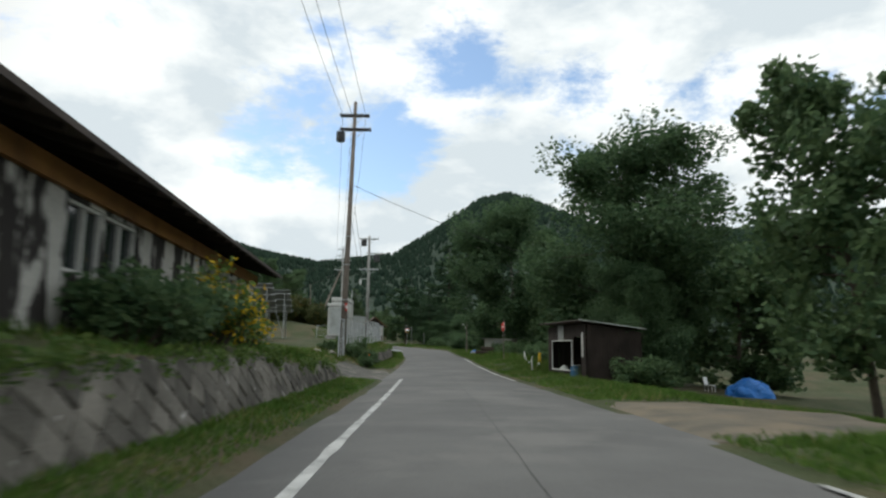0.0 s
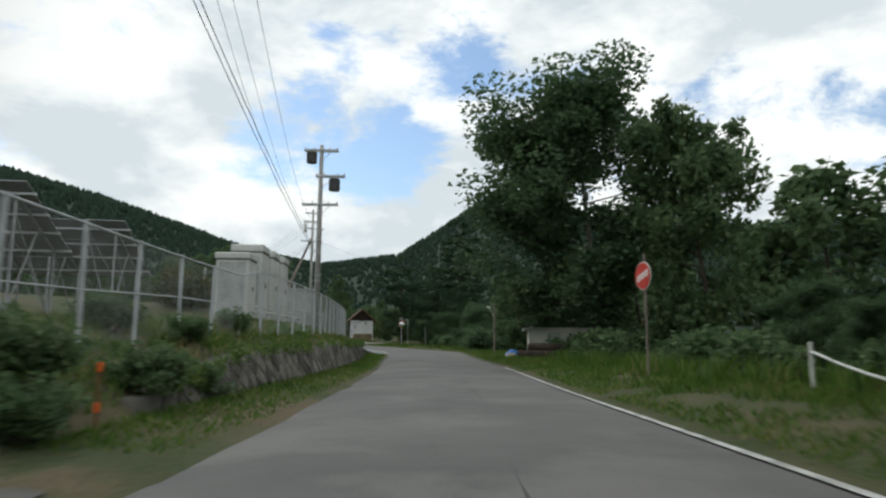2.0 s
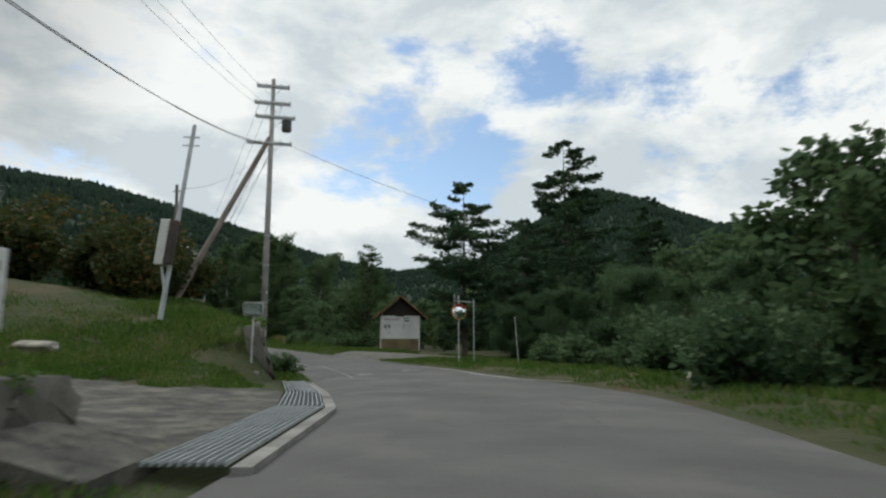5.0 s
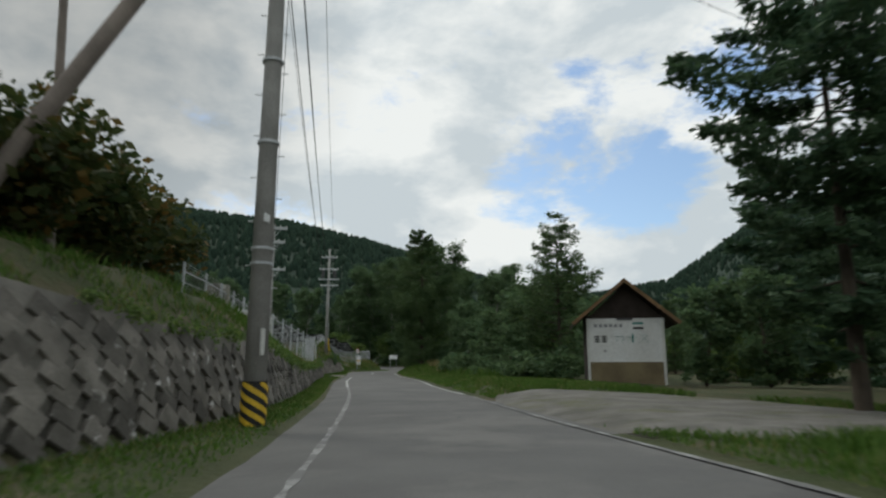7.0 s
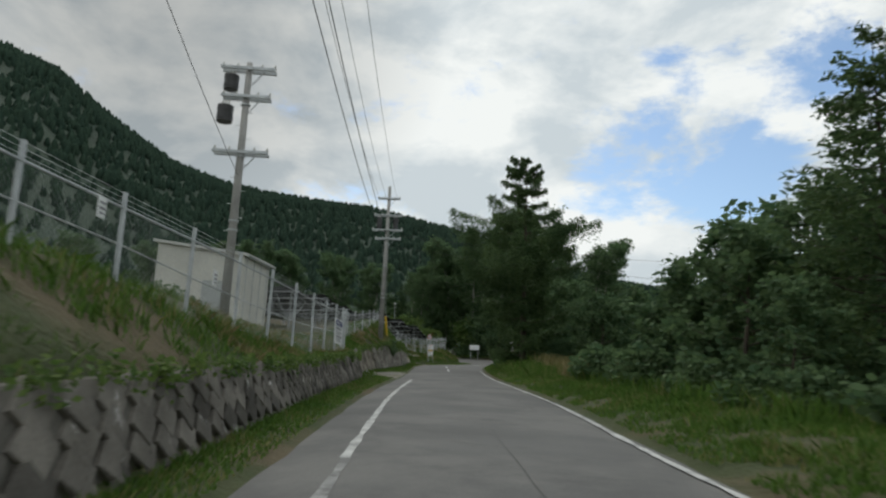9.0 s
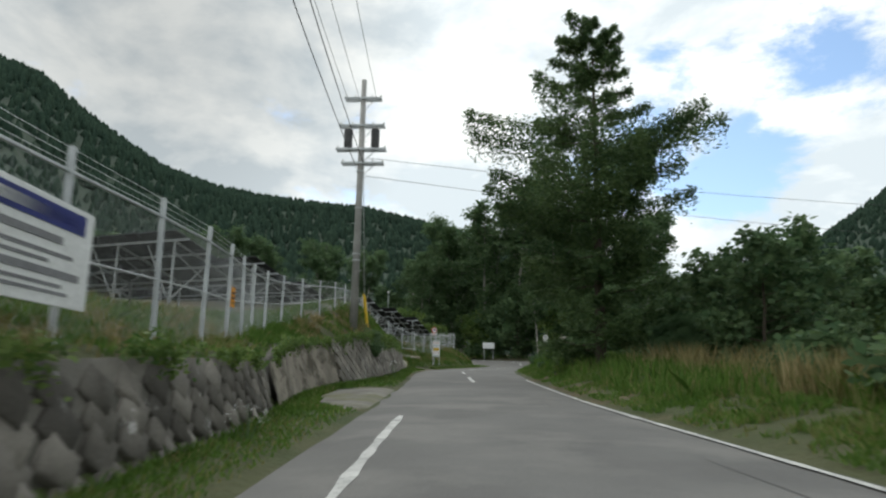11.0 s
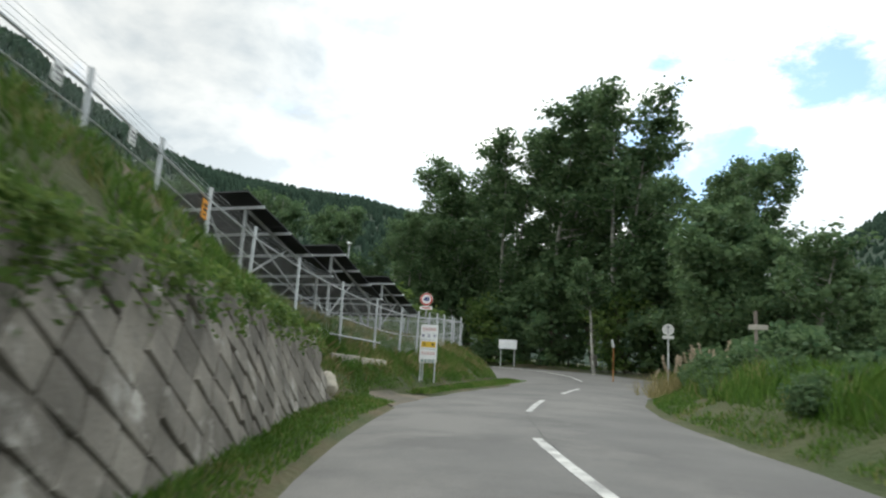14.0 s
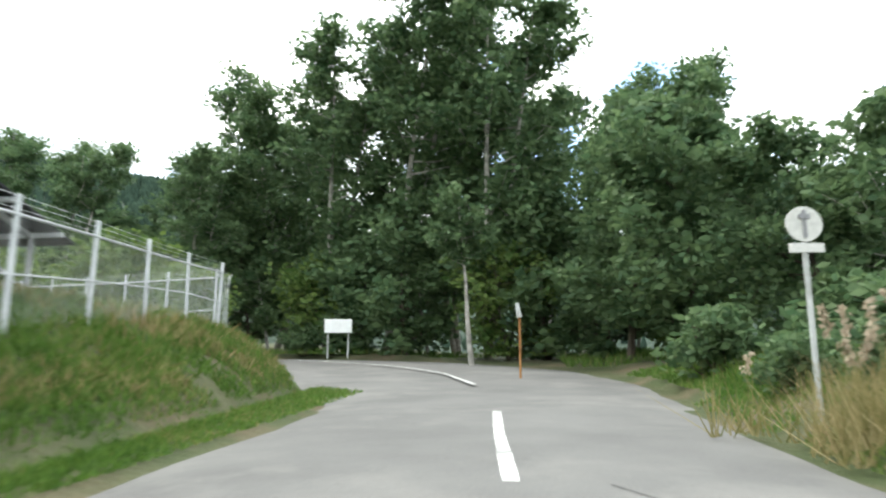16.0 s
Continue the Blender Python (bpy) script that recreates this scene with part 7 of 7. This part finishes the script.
def strip_left(n, y0, y1, seed, u0=0.0, u1=1.0):
    """Places on the strip between the asphalt and the foot of the wall."""
    rs = np.random.RandomState(seed)
    y = rs.uniform(y0, y1, n)
    u = rs.uniform(u0, u1, n) ** 0.8
    x = left_x(y) - 0.1 + (wall_x(y) - left_x(y) + 0.1) * u
    clear = np.ones(n, bool)
    for poly in PADS:
        clear &= ~in_outline(poly, x, y)
    x, y, u = x[clear], y[clear], u[clear]
    thin = rs.rand(len(x)) < 0.6 + 0.4 * u
    x, y, u = x[thin], y[thin], u[thin]
    return np.stack([x, y, road_z(y) + 0.02, 0.3 + 0.7 * u], -1)


low = np.concatenate([strip_left(15000, -92, -57, 41), strip_left(15000, -44, 2, 42), strip_left(24000, 17.4, 81, 43), strip_left(11000, 90, 114, 44), strip_left(9000, 81, 90, 46), strip_left(15000, 113, 137, 45), scatter(24000, 14.5, 22, -1, 0.3, 9.0, 56, 1.0), scatter(12000, 11.5, 15, -1, 0.1, 9.0, 72, 1.0)])
grass("verge_grass", "short green grass along the road edge", low, 0.17, GRASS, 1, 0.014)
top_g = np.concatenate([scatter(16000, -92, -44, -1, 0.3, 4.5, 46), scatter(16000, -44, 4, -1, 0.3, 3.2, 47), scatter(16000, 16, 60, -1, 0.3, 4.5, 48), scatter(14000, 60, 81, -1, 0.3, 3.0, 49), scatter(15000, 88, 113, -1, 0.3, 3.5, 50), scatter(34000, 113, 140, -1, 0.0, 4.0, 51, 0.85), scatter(9000, 113, 142, -1, 4.0, 9.0, 53), scatter(6000, 81, 89, -1, 0.3, 3.0, 58), scatter(16000, 113, 130, -1, 0.6, 5.0, 73, 1.0)])
grass("bank_grass", "tall green and straw grass on the banks", top_g, 0.26, GRASS, 2, 0.013)
dry = np.concatenate([scatter(5000, 60, 81, -1, 0.3, 3.0, 52, 0.2), scatter(4000, 88, 100, -1, 0.3, 2.0, 53, 0.2), scatter(11000, 114, 142, -1, 0.6, 5.0, 54, 0.3), scatter(3000, -50, 4, -1, 0.5, 3.0, 55, 0.15), scatter(5000, 115, 128, -1, 2.2, 4.5, 74, 0.4)])
grass("dry_grass", "dry straw-coloured grass patches on the banks", dry, 0.32, DRY_GRASS, 3, 0.012)
right_g = np.concatenate([scatter(9000, -92, -76, 1, 0.0, 4.0, 61), scatter(9000, -68, -57, 1, 0.0, 6.0, 60), scatter(9000, -80, -66, 1, 0.0, 8.0, 70, 0.8), scatter(42000, -57, 0, 1, 0.0, 5.0, 62, 0.85), scatter(10000, 12, 32, 1, 0.0, 5.0, 63), scatter(9000, -1, 12, 1, 0.0, 7.0, 71, 0.8), scatter(14000, 32, 47, 1, 0.0, 10.0, 57, 0.8), scatter(30000, 44, 70, 1, 0.0, 7.0, 64, 0.75), scatter(22000, 70, 104, 1, 0.0, 3.0, 65), scatter(34000, 104, 146, 1, 0.0, 4.5, 59, 0.75)])
grass("verge_grass", "green grass along the road edge", right_g, 0.22, GRASS, 4, 0.014)
tall_g = np.concatenate([scatter(20000, 84, 142, 1, 1.0, 6.0, 66, 0.6), scatter(4000, 62, 84, 1, 2.5, 6.0, 67, 0.35), scatter(4000, -48, -18, 1, 2.0, 5.0, 68, 0.3)])
grass("tall_grass", "tall weeds and long grass on the verge", tall_g, 0.6, GRASS, 5, 0.016, 0.3)
straw = np.concatenate([scatter(3500, 78, 96, 1, 3.0, 6.0, 69, 0.1)])
grass("straw_grass", "tall straw-coloured reeds on the verge", straw, 1.0, DRY_GRASS, 6, 0.014, 0.25)
far_g = np.stack([np.random.RandomState(9).uniform(-60, -26, 9000), np.random.RandomState(10).uniform(150, 165, 9000)], -1)
far_g = np.array([(x, y, ground_z(x, y)) for x, y in far_g if y > 160.5 + (x + 48) * 0.0 or x > -33.5 + 0.0])
grass("verge_grass", "dim grass at the forest edge", far_g, 0.4, GRASS, 7, 0.02)
# pampas plumes on the verge near the bend
e = empty("pampas_grass", "clump of pampas grass with pale feathery plumes", "grass")
rs_ = np.random.RandomState(77)
bl_, pl_ = [], []
for k in range(70):
    x, y = -31.3 + rs_.normal() * 0.7, 126.6 + rs_.normal() * 0.8
    bl_.append((x, y, ground_z(x, y)))
    if k < 20:
        hgt = rs_.uniform(1.0, 1.5)
        lx_, ly_ = rs_.normal() * 0.25, rs_.normal() * 0.25
        for q in np.linspace(0.72, 1.0, 44):
            pl_.append((x + lx_ * q * q + rs_.normal() * 0.03, y + ly_ * q * q + rs_.normal() * 0.03, ground_z(x, y) + hgt * q))
ob = leaf_cloud("plume", pl_, 0.045, PAMPAS, e, 5, flat=2.0)
bl_ = np.repeat(np.array(bl_), 12, 0) + rs_.normal(size=(70 * 12, 3)) * np.array([0.1, 0.1, 0])
n_ = len(bl_)
tip_ = bl_ + np.stack([rs_.normal(size=n_) * 0.35, rs_.normal(size=n_) * 0.35, rs_.uniform(0.5, 1.0, n_)], -1)
v_ = np.stack([bl_ - (0.012, 0, 0), bl_ + (0.012, 0, 0), tip_], 1).reshape(-1, 3)
shell("blade", v_, np.arange(3 * n_).reshape(n_, 3), DRY_GRASS, e)

# white-flowered weeds at the foot of the corner wall
for x, y, h_ in ((-31.9, 96.4, 0.7), (0.9, -57.3, 0.6), (-24.6, 76.2, 0.5)):
    e = empty("flowering_weed", "tall weed with small white flowers by a wall", "weed")
    fl_ = []
    for k in range(9):
        a_, l_ = rs_.uniform(0, 6.28), rs_.uniform(0.05, 0.3)
        tip_ = (x + math.cos(a_) * l_, y + math.sin(a_) * l_, float(road_z(y)) + h_ * rs_.uniform(0.7, 1.15))
        st_v, st_f = [], []
        limb(st_v, st_f, (x, y, ground_z(x, y)), tip_, 0.008, 0.004, 4)
        shell("stem", st_v, st_f, LEAF_MID, e)
        fl_ += [np.array(tip_) + rs_.normal(size=3) * 0.035 for _ in range(9)]
    tagged(leaf_cloud("flower", fl_, 0.012, WHITE, e, 3, flat=1.0), kind="stuff")

# ---------------------------------------------------------------- hills
SKYLINE = [(-180, 5), (-110, 6), (-75, 8), (-50, 9.5), (-40, 10), (-31, 10.2), (-25, 10.6), (-20, 12.8), (-16, 14.2), (-13, 13.6), (-10, 11.6), (-5, 8.4), (2, 7.4), (8, 8.4), (14, 10.3), (20, 12.0), (27, 13.4), (34, 13.7), (39, 14.2), (43, 15.3), (47, 17.4), (52, 20.5), (57, 21.6), (75, 20), (95, 14), (130, 8), (180, 5)]
sk = np.array(SKYLINE)
FAR = np.array([(-180, 900), (-60, 950), (-20, 1000), (-10, 1200), (5, 1300), (20, 1000), (35, 900), (60, 850), (180, 900)], float)
ang = np.arange(-180, 180, 1.0)
rad = [0.22, 0.34, 0.46, 0.58, 0.7, 0.8, 0.88, 0.94, 1.0, 1.1, 1.3]
HC = Vector((-8, 25, 0))


def hill_point(a, q):
    R = float(np.interp(a, FAR[:, 0], FAR[:, 1]))
    H = R * math.tan(radians(float(np.interp(a, sk[:, 0], sk[:, 1])))) + 1.5
    up = max((q - 0.2) / 0.8, 0)
    prof = up ** 1.25 if q <= 1 else 1 - (q - 1) * 0.6
    x, y = HC.x - math.sin(radians(a)) * R * q, HC.y + math.cos(radians(a)) * R * q
    z = (1.5 if q > 0.3 else -14) + (H - 2) * prof + 9 * min(up, 1) * (1 - min(q, 1)) * 2 * noise.noise((x * 0.011, y * 0.011, 0)) + 3 * min(up, 1) * noise.noise((x * 0.03, y * 0.03, 4)) * (q < 0.99)
    return x, y, z


hv = [hill_point(a, q) for a in ang for q in rad]
hi_ = np.arange(len(ang) * len(rad)).reshape(len(ang), len(rad))
nx = np.roll(hi_, -1, 0)
hq = np.stack([hi_[:, :-1], hi_[:, 1:], nx[:, 1:], nx[:, :-1]], -1).reshape(-1, 4)[:, ::-1]
tagged(shell("backdrop", hv, hq, HILL, smooth=True), "wooded hills all round the valley", "hill", kind="structure")
# the woods on them: many small pointed and rounded crowns, each of a few uneven faces
rs8 = np.random.RandomState(8)
tv, tf = [], []
N = 24000
aa = np.concatenate([rs8.uniform(-75, 95, N), rs8.uniform(-180, 180, 1500)])
qq = np.concatenate([np.where(rs8.rand(N) < 0.42, rs8.uniform(0.93, 1.01, N), 0.24 + 0.76 * rs8.rand(N) ** 0.6), rs8.uniform(0.5, 1, 1500)])
for a, q in zip(aa, qq):
    x, y, z = hill_point(a, q)
    h = rs8.uniform(6.5, 10.5) * (0.75 + 0.5 * q)
    r_ = h * rs8.uniform(0.2, 0.36)
    k = len(tv)
    m = 5
    t0 = rs8.uniform(0, 6.28)
    for zz, rr in ((0.0, 0.75), (0.35, 1.0), (0.72, 0.55)):
        for i in range(m):
            t = t0 + 6.283 * i / m + zz
            w = rr * r_ * rs8.uniform(0.7, 1.3)
            tv.append((x + math.cos(t) * w, y + math.sin(t) * w, z - 1 + h * zz))
    tv.append((x + rs8.uniform(-0.3, 0.3), y, z - 1 + h))
    for lv in range(2):
        for i in range(m):
            j = (i + 1) % m
            o = k + lv * m
            tf += [(o + i, o + j, o + m + j), (o + i, o + m + j, o + m + i)]
    for i in range(m):
        tf.append((k + 2 * m + i, k + 2 * m + (i + 1) % m, k + 3 * m))
# The blue of distance haze is mixed into the crowns' own green.
HILL_TREE = leaf_material("far_wood", (0.025, 0.043, 0.032), (0.034, 0.055, 0.038), 0.0, spec=0.0)
tagged(shell("far_woods", tv, tf, HILL_TREE), "distant conifer woods covering the hills", "woods", kind="stuff")

# ---------------------------------------------------------------- wall stones
rs9 = random.Random(9)
for wall, y0, y1, near in WALLS:
    if near is None:
        continue
    kinds = PALE_STONES if y0 > 85 else STONES
    places = []
    row = 0
    up = 0.1
    dz = SH * 0.5
    while up < 2.4:
        y = y0 + 0.25 + ((SW * 0.5 if row % 2 else 0) - SHEAR * up) % SW
        while y < y1 - 0.2:
            if up < float(wall_h(y)) - 0.12:
                bend_ = math.atan(float(wall_x(y - 0.5)) - float(wall_x(y + 0.5)))
                places.append((y - 0.3 * math.sin(bend_) * math.cos(bend_) * up, up))
            y += SW * math.cos(math.atan(float(wall_x(y - 0.5)) - float(wall_x(y + 0.5))))
        up, row = up + dz, row + 1
    places.sort(key=lambda p: abs(p[0] - (near[0] + near[1]) / 2))
    singles, rest = places[:300], places[300:]
    for y, up in singles:
        ob = new("stone", kinds[rs9.randrange(7)])
        ob.parent = wall
        dxdy = (float(wall_x(y + 0.5)) - float(wall_x(y - 0.5)))
        p = wall_point(y, up, 0.0)
        ob.matrix_basis = pose(*p, rs9.uniform(-4, 4), -16.7 + rs9.uniform(-3, 3), math.degrees(math.atan(-dxdy)) + rs9.uniform(-3, 3))
    vv, ff = [], []
    cache = [(np.array([v.co[:] for v in m.vertices]), [tuple(pl.vertices) for pl in m.polygons]) for m in kinds]
    for y, up in rest:
        a, fs = cache[rs9.randrange(7)]
        dxdy = (float(wall_x(y + 0.5)) - float(wall_x(y - 0.5)))
        m = np.array(pose(*wall_point(y, up, 0.0), rs9.uniform(-4, 4), -16.7 + rs9.uniform(-3, 3), math.degrees(math.atan(-dxdy)) + rs9.uniform(-3, 3)))
        k = len(vv)
        vv += [tuple(q) for q in a @ m[:3, :3].T + m[:3, 3]]
        for t in fs:
            ff += [(k + t[0], k + t[1], k + t[2])] if len(t) == 3 else [(k + t[0], k + t[1], k + t[2]), (k + t[0], k + t[2], k + t[3])]
    if rest:
        tagged(shell("stones", vv, ff, PALE_STONE_BACK if kinds is PALE_STONES else STONE_BACK, wall), kind="stuff")
